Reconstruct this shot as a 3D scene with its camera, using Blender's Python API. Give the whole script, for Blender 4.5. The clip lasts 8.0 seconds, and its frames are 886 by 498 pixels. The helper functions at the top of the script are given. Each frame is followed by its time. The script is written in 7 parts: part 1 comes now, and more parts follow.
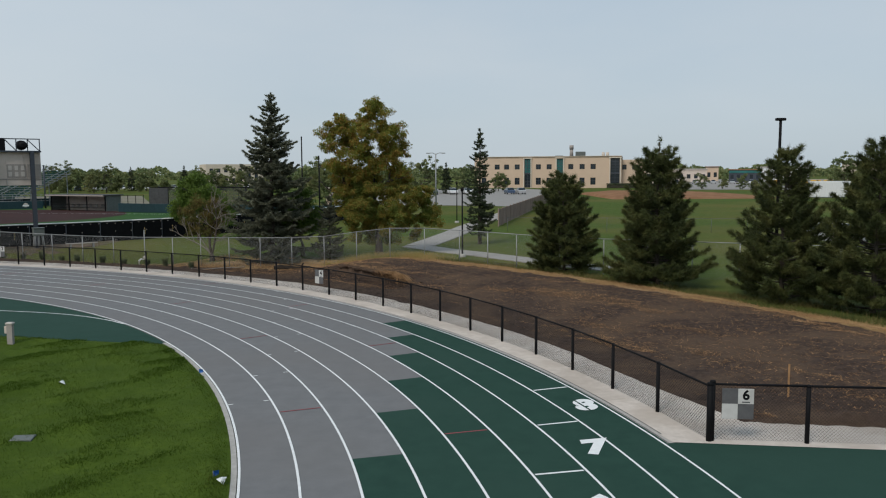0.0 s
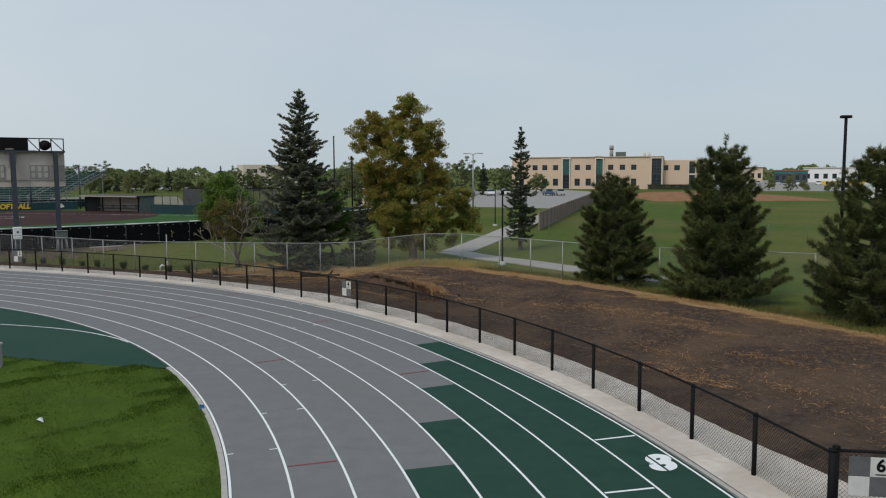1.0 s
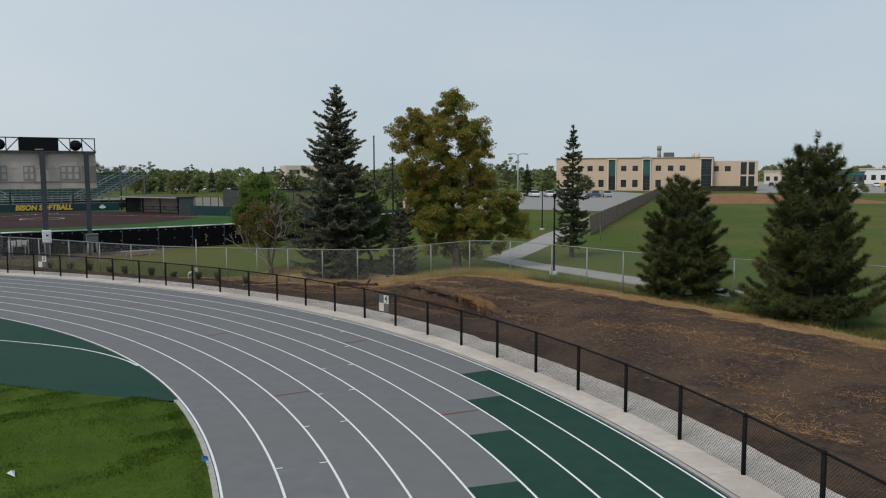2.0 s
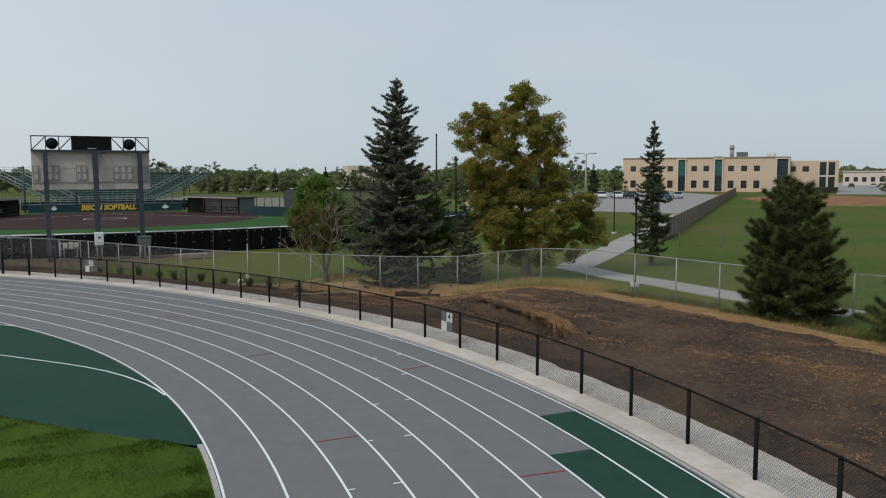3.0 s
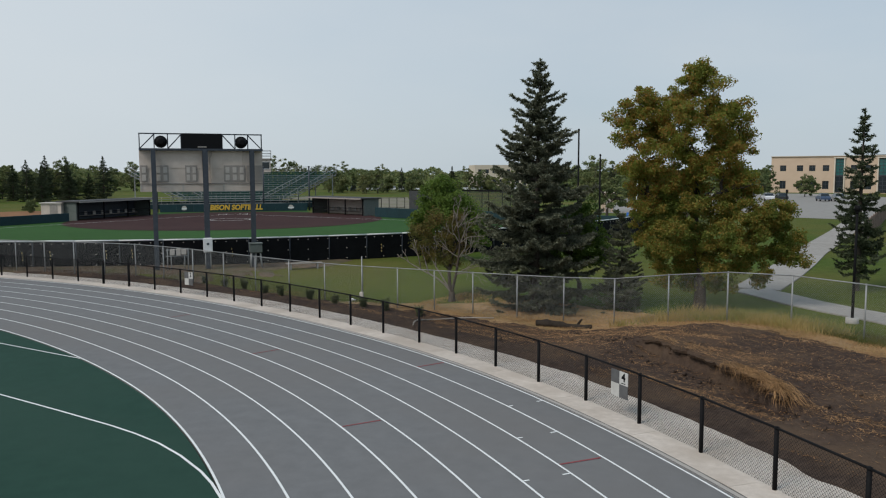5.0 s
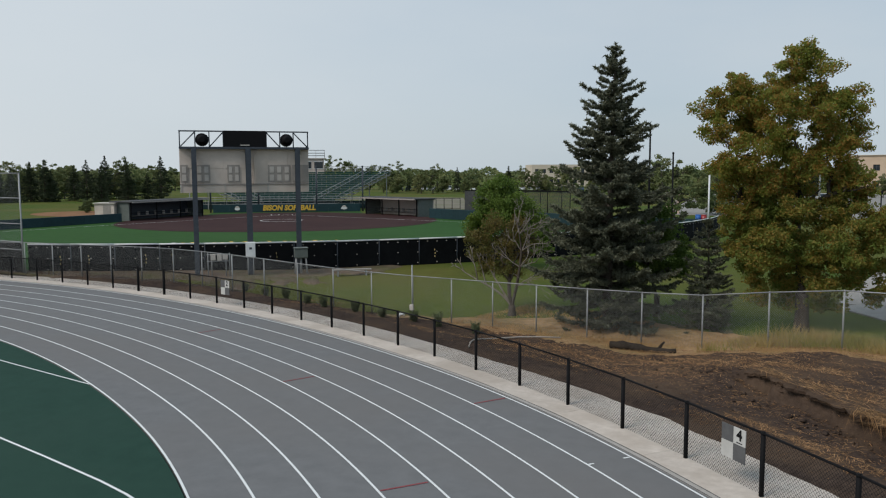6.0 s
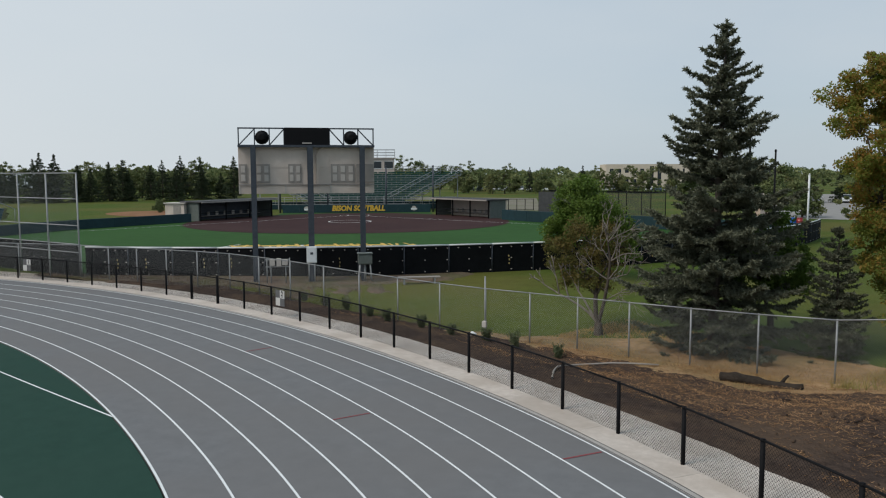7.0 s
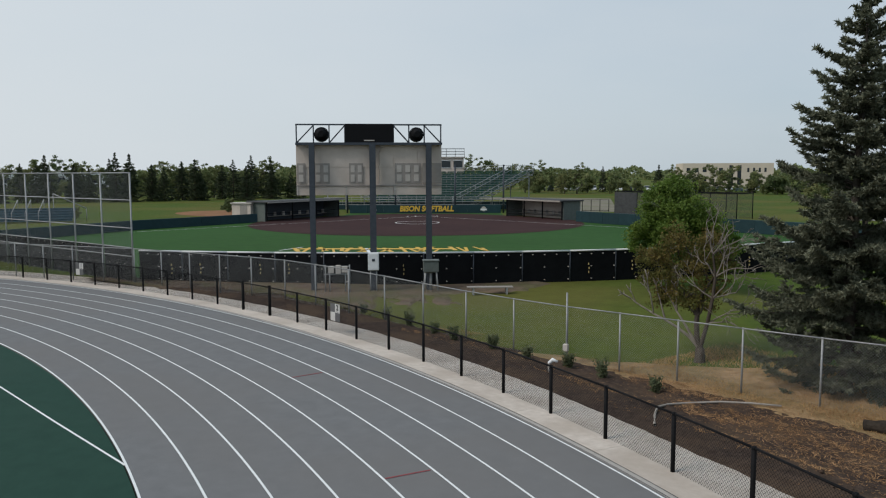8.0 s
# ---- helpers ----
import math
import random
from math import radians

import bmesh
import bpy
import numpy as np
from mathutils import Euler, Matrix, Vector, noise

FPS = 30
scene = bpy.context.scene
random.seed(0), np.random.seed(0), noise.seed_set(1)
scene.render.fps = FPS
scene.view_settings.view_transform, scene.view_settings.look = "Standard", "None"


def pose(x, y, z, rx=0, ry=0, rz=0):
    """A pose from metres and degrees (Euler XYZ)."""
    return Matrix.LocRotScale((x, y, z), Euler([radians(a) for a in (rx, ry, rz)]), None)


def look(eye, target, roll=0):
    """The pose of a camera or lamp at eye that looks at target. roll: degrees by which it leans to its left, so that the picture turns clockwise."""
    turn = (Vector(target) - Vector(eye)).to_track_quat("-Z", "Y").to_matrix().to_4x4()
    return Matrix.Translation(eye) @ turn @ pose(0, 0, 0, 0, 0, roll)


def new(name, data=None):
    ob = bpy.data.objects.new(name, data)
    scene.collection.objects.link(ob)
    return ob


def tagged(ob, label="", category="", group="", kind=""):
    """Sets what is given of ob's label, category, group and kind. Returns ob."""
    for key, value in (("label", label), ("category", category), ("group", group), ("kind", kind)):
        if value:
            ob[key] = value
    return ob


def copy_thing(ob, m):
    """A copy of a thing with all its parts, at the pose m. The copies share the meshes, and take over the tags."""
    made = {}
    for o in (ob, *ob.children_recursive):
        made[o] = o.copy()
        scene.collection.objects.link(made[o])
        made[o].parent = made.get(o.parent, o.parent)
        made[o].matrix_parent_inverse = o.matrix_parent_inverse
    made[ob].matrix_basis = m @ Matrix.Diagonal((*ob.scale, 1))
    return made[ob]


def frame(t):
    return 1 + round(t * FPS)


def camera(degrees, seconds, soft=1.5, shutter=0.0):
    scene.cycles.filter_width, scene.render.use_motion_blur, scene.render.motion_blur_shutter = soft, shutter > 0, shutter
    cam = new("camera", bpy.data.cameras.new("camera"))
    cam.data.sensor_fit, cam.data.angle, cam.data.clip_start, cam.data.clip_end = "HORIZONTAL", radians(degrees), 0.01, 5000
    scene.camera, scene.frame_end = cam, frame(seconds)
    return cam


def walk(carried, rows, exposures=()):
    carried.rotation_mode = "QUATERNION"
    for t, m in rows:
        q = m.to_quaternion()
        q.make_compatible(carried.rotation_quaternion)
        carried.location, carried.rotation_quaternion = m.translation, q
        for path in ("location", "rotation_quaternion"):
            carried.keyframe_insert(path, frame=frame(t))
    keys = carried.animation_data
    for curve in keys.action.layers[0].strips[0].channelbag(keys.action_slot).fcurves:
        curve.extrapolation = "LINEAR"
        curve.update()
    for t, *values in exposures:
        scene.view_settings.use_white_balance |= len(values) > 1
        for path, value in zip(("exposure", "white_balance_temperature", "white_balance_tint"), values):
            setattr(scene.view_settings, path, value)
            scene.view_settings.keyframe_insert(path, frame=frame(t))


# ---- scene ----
cam = camera(58.76, 8.0, 1.15)
ROWS = [
    (0, 0.050, 1.272, 5.456, -0.377, -5.640, 0.297),
    (0.5, 0.031, 2.937, 5.478, 0.976, -5.634, 0.274),
    (1, -0.072, 4.598, 5.508, 2.263, -5.592, 0.251),
    (1.5, -0.250, 6.263, 5.539, 3.609, -5.554, 0.228),
    (3, -1.141, 11.541, 5.570, 9.780, -5.501, 0.157),
    (3.5, -1.653, 13.256, 5.598, 12.404, -5.504, 0.137),
    (4, -2.198, 14.891, 5.620, 14.898, -5.519, 0.126),
    (4.5, -2.791, 16.523, 5.649, 17.020, -5.518, 0.128),
    (6, -4.776, 21.666, 5.647, 22.895, -5.524, 0.163),
    (6.5, -5.564, 23.310, 5.642, 25.492, -5.514, 0.173),
    (7, -6.422, 24.922, 5.641, 28.046, -5.518, 0.178),
    (7.5, -7.331, 26.493, 5.656, 30.566, -5.523, 0.179),
    (8, -8.311, 28.019, 5.668, 33.074, -5.551, 0.177),
]
walk(cam, [(t, pose(x, y, z, 90 + pitch, roll, yaw)) for t, x, y, z, yaw, pitch, roll in ROWS])

# ---- sky and light: a bright hazy overcast ----
SUN_EL, SUN_AZ = 46.0, -148.0
world = bpy.data.worlds.new("sky")
scene.world = world
world.use_nodes = True
wn, wl = world.node_tree.nodes, world.node_tree.links
wn.clear()
w_out = wn.new("ShaderNodeOutputWorld")
w_bg = wn.new("ShaderNodeBackground")
w_sky = wn.new("ShaderNodeTexSky")
w_sky.sky_type = "NISHITA"
w_sky.sun_disc = False
w_sky.sun_elevation, w_sky.sun_rotation = radians(SUN_EL), radians(SUN_AZ)
w_sky.air_density, w_sky.dust_density, w_sky.ozone_density, w_sky.altitude = 1.0, 3.0, 1.5, 280
w_co = wn.new("ShaderNodeTexCoord")
w_sep = wn.new("ShaderNodeSeparateXYZ")
wl.new(w_co.outputs["Generated"], w_sep.inputs[0])
w_ramp = wn.new("ShaderNodeValToRGB")
w_ramp.color_ramp.elements[0].position, w_ramp.color_ramp.elements[0].color = 0.0, (5.2, 6.1, 6.7, 1)
w_ramp.color_ramp.elements[1].position, w_ramp.color_ramp.elements[1].color = 0.9, (2.8, 4.2, 5.5, 1)
el = w_ramp.color_ramp.elements.new(0.30)
el.color = (3.95, 5.3, 6.65, 1)
wl.new(w_sep.outputs[2], w_ramp.inputs[0])
w_map = wn.new("ShaderNodeMapping")
w_map.inputs["Scale"].default_value = (1.0, 1.0, 3.2)
wl.new(w_co.outputs["Generated"], w_map.inputs[0])
w_noise = wn.new("ShaderNodeTexNoise")
w_noise.inputs["Scale"].default_value, w_noise.inputs["Detail"].default_value = 1.6, 5.0
wl.new(w_map.outputs[0], w_noise.inputs["Vector"])
w_cl = wn.new("ShaderNodeMapRange")
w_cl.inputs[1].default_value, w_cl.inputs[2].default_value = 0.35, 0.75
w_cl.inputs[3].default_value, w_cl.inputs[4].default_value = 0.0, 0.6
wl.new(w_noise.outputs[0], w_cl.inputs[0])
w_veil = wn.new("ShaderNodeMix")
w_veil.data_type = "RGBA"
w_veil.inputs[0].default_value = 0.82
wl.new(w_sky.outputs[0], w_veil.inputs[6])
wl.new(w_ramp.outputs[0], w_veil.inputs[7])
w_cloud = wn.new("ShaderNodeMix")
w_cloud.data_type = "RGBA"
w_cloud.inputs[7].default_value = (5.85, 6.4, 6.85, 1)
wl.new(w_cl.outputs[0], w_cloud.inputs[0])
wl.new(w_veil.outputs[2], w_cloud.inputs[6])
# the haze is brightest towards the sun
w_dir = wn.new("ShaderNodeVectorMath")
w_dir.operation = "DOT_PRODUCT"
w_dir.inputs[1].default_value = (-0.93, 0.27, 0.25)
wl.new(w_co.outputs["Generated"], w_dir.inputs[0])
w_glow = wn.new("ShaderNodeMapRange")
w_glow.inputs[1].default_value, w_glow.inputs[2].default_value, w_glow.inputs[4].default_value = 0.45, 1.05, 0.75
wl.new(w_dir.outputs["Value"], w_glow.inputs[0])
w_warm = wn.new("ShaderNodeMix")
w_warm.data_type = "RGBA"
w_warm.inputs[7].default_value = (7.2, 7.65, 7.95, 1)
wl.new(w_glow.outputs[0], w_warm.inputs[0])
wl.new(w_cloud.outputs[2], w_warm.inputs[6])
wl.new(w_warm.outputs[2], w_bg.inputs[0])
w_bg.inputs[1].default_value = 0.10
wl.new(w_bg.outputs[0], w_out.inputs[0])

sun_data = bpy.data.lights.new("sun", "SUN")
sun_data.energy, sun_data.angle, sun_data.color = 1.9, radians(24), (1.0, 0.93, 0.85)
sun = new("sun", sun_data)
az, el_r = radians(SUN_AZ), radians(SUN_EL)
sun.matrix_world = look((0, 0, 60), (-math.sin(az) * math.cos(el_r), -math.cos(az) * math.cos(el_r), 60 - math.sin(el_r)))
scene.view_settings.exposure = 0.0


# ---- materials ----
def surface(name, a, b, scale=3.0, rough=0.85, bump=0.0, bscale=40.0, metal=0.0, c=None, cscale=0.25, cmix=0.5, island=0.0, single=0.0, detail=6.0, spec=0.3, crange=(0.42, 0.62), stretch=None, bdist=0.02):
    """Two colours mixed by fine noise, a third in large patches, grain as bump; island and single vary brightness by piece and by object."""
    m = bpy.data.materials.new(name)
    m.use_nodes = True
    n, l = m.node_tree.nodes, m.node_tree.links
    bs = n["Principled BSDF"]
    geo = n.new("ShaderNodeNewGeometry")
    pos = geo.outputs["Position"]
    if stretch:
        mp = n.new("ShaderNodeMapping")
        mp.inputs["Scale"].default_value = stretch
        l.new(pos, mp.inputs[0])
        pos = mp.outputs[0]
    t1 = n.new("ShaderNodeTexNoise")
    t1.inputs["Scale"].default_value, t1.inputs["Detail"].default_value, t1.inputs["Roughness"].default_value = scale, detail, 0.62
    l.new(pos, t1.inputs["Vector"])
    r1 = n.new("ShaderNodeMapRange")
    r1.inputs[1].default_value, r1.inputs[2].default_value = 0.32, 0.68
    l.new(t1.outputs[0], r1.inputs[0])
    mix = n.new("ShaderNodeMix")
    mix.data_type = "RGBA"
    mix.inputs[6].default_value, mix.inputs[7].default_value = (*a, 1), (*b, 1)
    l.new(r1.outputs[0], mix.inputs[0])
    col = mix.outputs[2]
    if c:
        t2 = n.new("ShaderNodeTexNoise")
        t2.inputs["Scale"].default_value, t2.inputs["Detail"].default_value = cscale, 4.0
        l.new(pos, t2.inputs["Vector"])
        r2 = n.new("ShaderNodeMapRange")
        r2.inputs[1].default_value, r2.inputs[2].default_value, r2.inputs[4].default_value = crange[0], crange[1], cmix
        l.new(t2.outputs[0], r2.inputs[0])
        m2 = n.new("ShaderNodeMix")
        m2.data_type = "RGBA"
        m2.inputs[7].default_value = (*c, 1)
        l.new(r2.outputs[0], m2.inputs[0])
        l.new(col, m2.inputs[6])
        col = m2.outputs[2]
    for amount, source in ((island, geo.outputs["Random Per Island"]), (single, None)):
        if amount:
            if source is None:
                source = n.new("ShaderNodeObjectInfo").outputs["Random"]
            rv = n.new("ShaderNodeMapRange")
            rv.inputs[3].default_value, rv.inputs[4].default_value = 1 - amount, 1 + amount
            l.new(source, rv.inputs[0])
            hsv = n.new("ShaderNodeHueSaturation")
            l.new(rv.outputs[0], hsv.inputs["Value"])
            l.new(col, hsv.inputs["Color"])
            col = hsv.outputs[0]
    l.new(col, bs.inputs["Base Color"])
    bs.inputs["Roughness"].default_value, bs.inputs["Metallic"].default_value = rough, metal
    bs.inputs["Specular IOR Level"].default_value = spec
    if bump:
        t3 = n.new("ShaderNodeTexNoise")
        t3.inputs["Scale"].default_value, t3.inputs["Detail"].default_value = bscale, 5.0
        l.new(pos, t3.inputs["Vector"])
        bp = n.new("ShaderNodeBump")
        bp.inputs["Strength"].default_value, bp.inputs["Distance"].default_value = bump, bdist
        l.new(t3.outputs[0], bp.inputs["Height"])
        l.new(bp.outputs[0], bs.inputs["Normal"])
    return m


def leafy(name, shades, rough=0.6, clump=0.6, thin=0.25):
    """Foliage: each leaf takes one of the shades, drifting in clumps through the crown; a little light comes through."""
    m = bpy.data.materials.new(name)
    m.use_nodes = True
    n, l = m.node_tree.nodes, m.node_tree.links
    bs = n["Principled BSDF"]
    geo = n.new("ShaderNodeNewGeometry")
    t1 = n.new("ShaderNodeTexNoise")
    t1.inputs["Scale"].default_value, t1.inputs["Detail"].default_value = clump, 3.0
    l.new(geo.outputs["Position"], t1.inputs["Vector"])
    r1 = n.new("ShaderNodeMapRange")
    r1.inputs[1].default_value, r1.inputs[2].default_value, r1.inputs[4].default_value = 0.3, 0.7, 0.72
    l.new(t1.outputs[0], r1.inputs[0])
    ad = n.new("ShaderNodeMath")
    ad.operation = "MULTIPLY_ADD"
    ad.inputs[1].default_value = 0.28
    l.new(geo.outputs["Random Per Island"], ad.inputs[0])
    l.new(r1.outputs[0], ad.inputs[2])
    ramp = n.new("ShaderNodeValToRGB")
    el = ramp.color_ramp.elements
    while len(el) < len(shades):
        el.new(0.5)
    for k, sh in enumerate(shades):
        el[k].position = k / (len(shades) - 1)
        el[k].color = (*sh, 1)
    l.new(ad.outputs[0], ramp.inputs[0])
    l.new(ramp.outputs[0], bs.inputs["Base Color"])
    bs.inputs["Roughness"].default_value = rough
    bs.inputs["Specular IOR Level"].default_value = 0.25
    tr = n.new("ShaderNodeBsdfTranslucent")
    l.new(ramp.outputs[0], tr.inputs[0])
    ms = n.new("ShaderNodeMixShader")
    ms.inputs[0].default_value = thin
    l.new(bs.outputs[0], ms.inputs[1])
    l.new(tr.outputs[0], ms.inputs[2])
    l.new(ms.outputs[0], n["Material Output"].inputs[0])
    return m


M_GREY = surface("grey_rubber_track", (0.152, 0.153, 0.155), (0.179, 0.180, 0.182), 2.2, 0.9, 0.25, 260, c=(0.166, 0.160, 0.156), cscale=0.16, cmix=0.7, spec=0.2, bdist=0.004)
M_GREEN = surface("green_rubber_track", (0.0185, 0.051, 0.038), (0.0235, 0.062, 0.046), 2.0, 0.9, 0.25, 260, c=(0.027, 0.062, 0.047), cscale=0.2, cmix=0.6, spec=0.12, bdist=0.004)
M_LINE = surface("white_line_paint", (0.72, 0.73, 0.72), (0.80, 0.81, 0.80), 6, 0.7)
M_RED = surface("red_chalk_paint", (0.21, 0.045, 0.052), (0.30, 0.075, 0.082), 9, 0.8)
M_CONC = surface("pale_concrete", (0.51, 0.445, 0.385), (0.63, 0.56, 0.495), 5, 0.9, 0.3, 90, c=(0.42, 0.355, 0.295), cscale=0.7, cmix=0.6, single=0.05, bdist=0.006)
M_CURB = surface("weathered_curb_concrete", (0.33, 0.315, 0.29), (0.45, 0.43, 0.40), 7, 0.9, 0.4, 60)
M_JOINT = surface("dark_drain_joint", (0.07, 0.07, 0.075), (0.11, 0.11, 0.115), 9, 0.7)
M_DRAIN = surface("pale_drain_channel", (0.36, 0.335, 0.305), (0.44, 0.41, 0.375), 9, 0.8)
M_LAWN = surface("mown_lawn", (0.046, 0.078, 0.012), (0.080, 0.116, 0.019), 1.3, 0.95, 0.5, 30, c=(0.140, 0.112, 0.033), cscale=0.06, cmix=0.55, spec=0.1, bdist=0.05)
M_INFIELD = surface("infield_turf_soil", (0.050, 0.086, 0.009), (0.072, 0.112, 0.013), 7.0, 0.95, 0.6, 25, c=(0.042, 0.074, 0.008), cscale=1.0, cmix=0.6, spec=0.1, bdist=0.05)
M_SOIL = surface("dark_bare_soil", (0.038, 0.0275, 0.0228), (0.088, 0.0620, 0.0490), 5.0, 0.98, 1.0, 20, c=(0.122, 0.082, 0.055), cscale=0.45, cmix=0.6, spec=0.08, bdist=0.05, detail=12)
M_CHAFF = surface("brown_chaff", (0.13, 0.070, 0.037), (0.27, 0.152, 0.077), 1.5, 0.95, island=0.35, spec=0.08)
M_OLDSTRAW = surface("weathered_straw", (0.18, 0.100, 0.046), (0.40, 0.236, 0.112), 2.0, 0.9, island=0.4, spec=0.1)
M_STRAW = surface("dry_straw", (0.26, 0.142, 0.066), (0.47, 0.280, 0.140), 1.5, 0.9, island=0.35, spec=0.1)
M_DRY = surface("dry_brown_grass", (0.29, 0.188, 0.100), (0.48, 0.32, 0.18), 3.5, 0.95, 0.6, 30, c=(0.12, 0.115, 0.042), cscale=0.5, cmix=0.45, spec=0.1, bdist=0.05)
M_TURF = surface("bright_artificial_turf", (0.024, 0.072, 0.016), (0.032, 0.088, 0.020), 1.0, 0.9, c=(0.036, 0.098, 0.024), cscale=0.08, cmix=0.4, spec=0.1)
M_CLAY = surface("maroon_infield_clay", (0.038, 0.019, 0.019), (0.050, 0.025, 0.024), 1.2, 0.95, c=(0.060, 0.031, 0.028), cscale=0.12, cmix=0.5, spec=0.1)
M_ORANGE = surface("orange_field_dirt", (0.20, 0.100, 0.050), (0.28, 0.150, 0.080), 0.5, 0.95, spec=0.1)
M_PATH = surface("path_concrete", (0.28, 0.262, 0.24), (0.35, 0.328, 0.30), 3, 0.9, 0.2, 60, single=0.05)
M_YARD = surface("worn_yard_gravel", (0.165, 0.145, 0.110), (0.215, 0.190, 0.150), 1.2, 0.95, c=(0.12, 0.13, 0.06), cscale=0.15, cmix=0.6)
M_ASPHALT = surface("old_lot_pavement", (0.245, 0.232, 0.215), (0.30, 0.285, 0.265), 1.0, 0.9)
M_BLACK = surface("black_coated_steel", (0.006, 0.006, 0.007), (0.010, 0.010, 0.011), 20, 0.7, spec=0.12)
M_GALV = surface("galvanised_steel", (0.26, 0.265, 0.265), (0.36, 0.365, 0.365), 12, 0.6, metal=0.35, single=0.08)
M_WIRE = surface("galvanised_wire", (0.22, 0.225, 0.22), (0.30, 0.305, 0.30), 12, 0.6, metal=0.3)
M_SCREEN = surface("black_wind_screen", (0.0035, 0.004, 0.005), (0.006, 0.007, 0.008), 2, 0.8, 0.5, 3, spec=0.12, bdist=0.05)
M_NET = surface("grey_netting", (0.050, 0.052, 0.055), (0.075, 0.078, 0.080), 2, 0.85, 0.4, 3, spec=0.1, bdist=0.05)
M_NAVY = surface("dark_teal_padding", (0.008, 0.030, 0.036), (0.012, 0.038, 0.046), 2, 0.6, single=0.1)
M_STEEL = surface("slate_painted_steel", (0.040, 0.048, 0.060), (0.058, 0.067, 0.082), 5, 0.55)
M_PANEL = surface("aged_beige_panel", (0.56, 0.475, 0.41), (0.63, 0.54, 0.47), 2, 0.7, c=(0.51, 0.43, 0.37), cscale=0.9, cmix=0.6)
M_PANELD = surface("grey_module_panel", (0.29, 0.26, 0.235), (0.34, 0.305, 0.275), 4, 0.7)
M_PANELL = surface("pale_module_cover", (0.45, 0.41, 0.37), (0.52, 0.475, 0.43), 4, 0.6)
M_WHITE = surface("white_enamel", (0.66, 0.67, 0.67), (0.74, 0.75, 0.75), 4, 0.5)
M_PLATE = surface("greyish_white_plate", (0.48, 0.475, 0.455), (0.56, 0.555, 0.535), 5, 0.6, c=(0.42, 0.41, 0.38), cscale=3.0, cmix=0.5)
M_PLATED = surface("dull_grey_plate", (0.085, 0.085, 0.088), (0.12, 0.12, 0.122), 5, 0.7)
M_GREYBOX = surface("grey_green_enamel", (0.10, 0.115, 0.105), (0.13, 0.145, 0.135), 4, 0.5)
M_BLUESEAT = surface("blue_bleacher_plank", (0.038, 0.098, 0.135), (0.055, 0.125, 0.165), 4, 0.5)
M_ALU = surface("dull_aluminium", (0.20, 0.21, 0.21), (0.27, 0.28, 0.28), 6, 0.6, metal=0.2)
M_SEAT = surface("green_bleacher_seat", (0.009, 0.052, 0.038), (0.014, 0.066, 0.050), 4, 0.5)
M_VENT = surface("pale_yellow_vent", (0.42, 0.33, 0.13), (0.52, 0.42, 0.2), 5, 0.7)
M_HOSE = surface("pale_hose_rubber", (0.30, 0.265, 0.23), (0.38, 0.34, 0.30), 9, 0.8)
M_BISON = surface("gold_letters", (0.60, 0.36, 0.04), (0.68, 0.42, 0.06), 3, 0.6)
M_TAN = surface("tan_masonry", (0.53, 0.40, 0.295), (0.59, 0.45, 0.335), 0.4, 0.9, c=(0.57, 0.44, 0.33), cscale=0.05, cmix=0.6)
M_PALE = surface("pale_trim", (0.60, 0.53, 0.44), (0.67, 0.60, 0.50), 0.6, 0.8)
M_CREAM = surface("cream_masonry", (0.55, 0.475, 0.385), (0.61, 0.53, 0.435), 0.4, 0.9)
M_GLASS = surface("dark_window_glass", (0.012, 0.018, 0.022), (0.022, 0.030, 0.036), 0.3, 0.12, spec=0.6)
M_TEAL = surface("teal_tinted_glass", (0.015, 0.10, 0.095), (0.03, 0.15, 0.14), 0.4, 0.15, spec=0.6)
M_ROOF = surface("dark_roof", (0.05, 0.05, 0.052), (0.08, 0.08, 0.082), 1, 0.9)
M_RUST = surface("brown_slat_fence", (0.215, 0.158, 0.130), (0.285, 0.212, 0.175), 0.8, 0.9)
M_BARK = surface("grey_brown_bark", (0.050, 0.040, 0.032), (0.10, 0.084, 0.068), 9, 0.95, 0.9, 18, stretch=(1, 1, 0.25), bdist=0.04)
M_DEADWOOD = surface("bare_grey_wood", (0.15, 0.128, 0.108), (0.28, 0.25, 0.218), 6, 0.9)
M_LOG = surface("dark_rotten_bark", (0.022, 0.017, 0.013), (0.05, 0.038, 0.028), 6, 0.95, 0.9, 14, bdist=0.05)
L_SPRUCE = leafy("blue_spruce_needles", ((0.058, 0.066, 0.041), (0.100, 0.109, 0.070), (0.150, 0.160, 0.106), (0.21, 0.217, 0.152)), 0.7, 2.4, 0.2)
# Pale for young needles, and lighter still to paint in highlights on the tufts.
L_LIT_SHOOT = leafy("highlit_spruce_shoots", ((0.135, 0.143, 0.095), (0.20, 0.208, 0.142), (0.31, 0.318, 0.228)), 0.7, 2.4, 0.15)
L_PINE = leafy("pine_needles", ((0.026, 0.037, 0.013), (0.050, 0.065, 0.020), (0.088, 0.100, 0.030), (0.150, 0.145, 0.050)), 0.65, 1.2, 0.15)
L_DARKSP = leafy("dark_spruce_needles", ((0.030, 0.044, 0.022), (0.056, 0.074, 0.038), (0.105, 0.120, 0.062)), 0.7, 1.3, 0.1)
L_OAK = leafy("turning_leaves", ((0.165, 0.225, 0.042), (0.37, 0.26, 0.060), (0.19, 0.245, 0.046), (0.25, 0.272, 0.054), (0.40, 0.215, 0.055), (0.180, 0.235, 0.044), (0.27, 0.265, 0.052), (0.44, 0.20, 0.058)), 0.6, 1.2, 0.55)
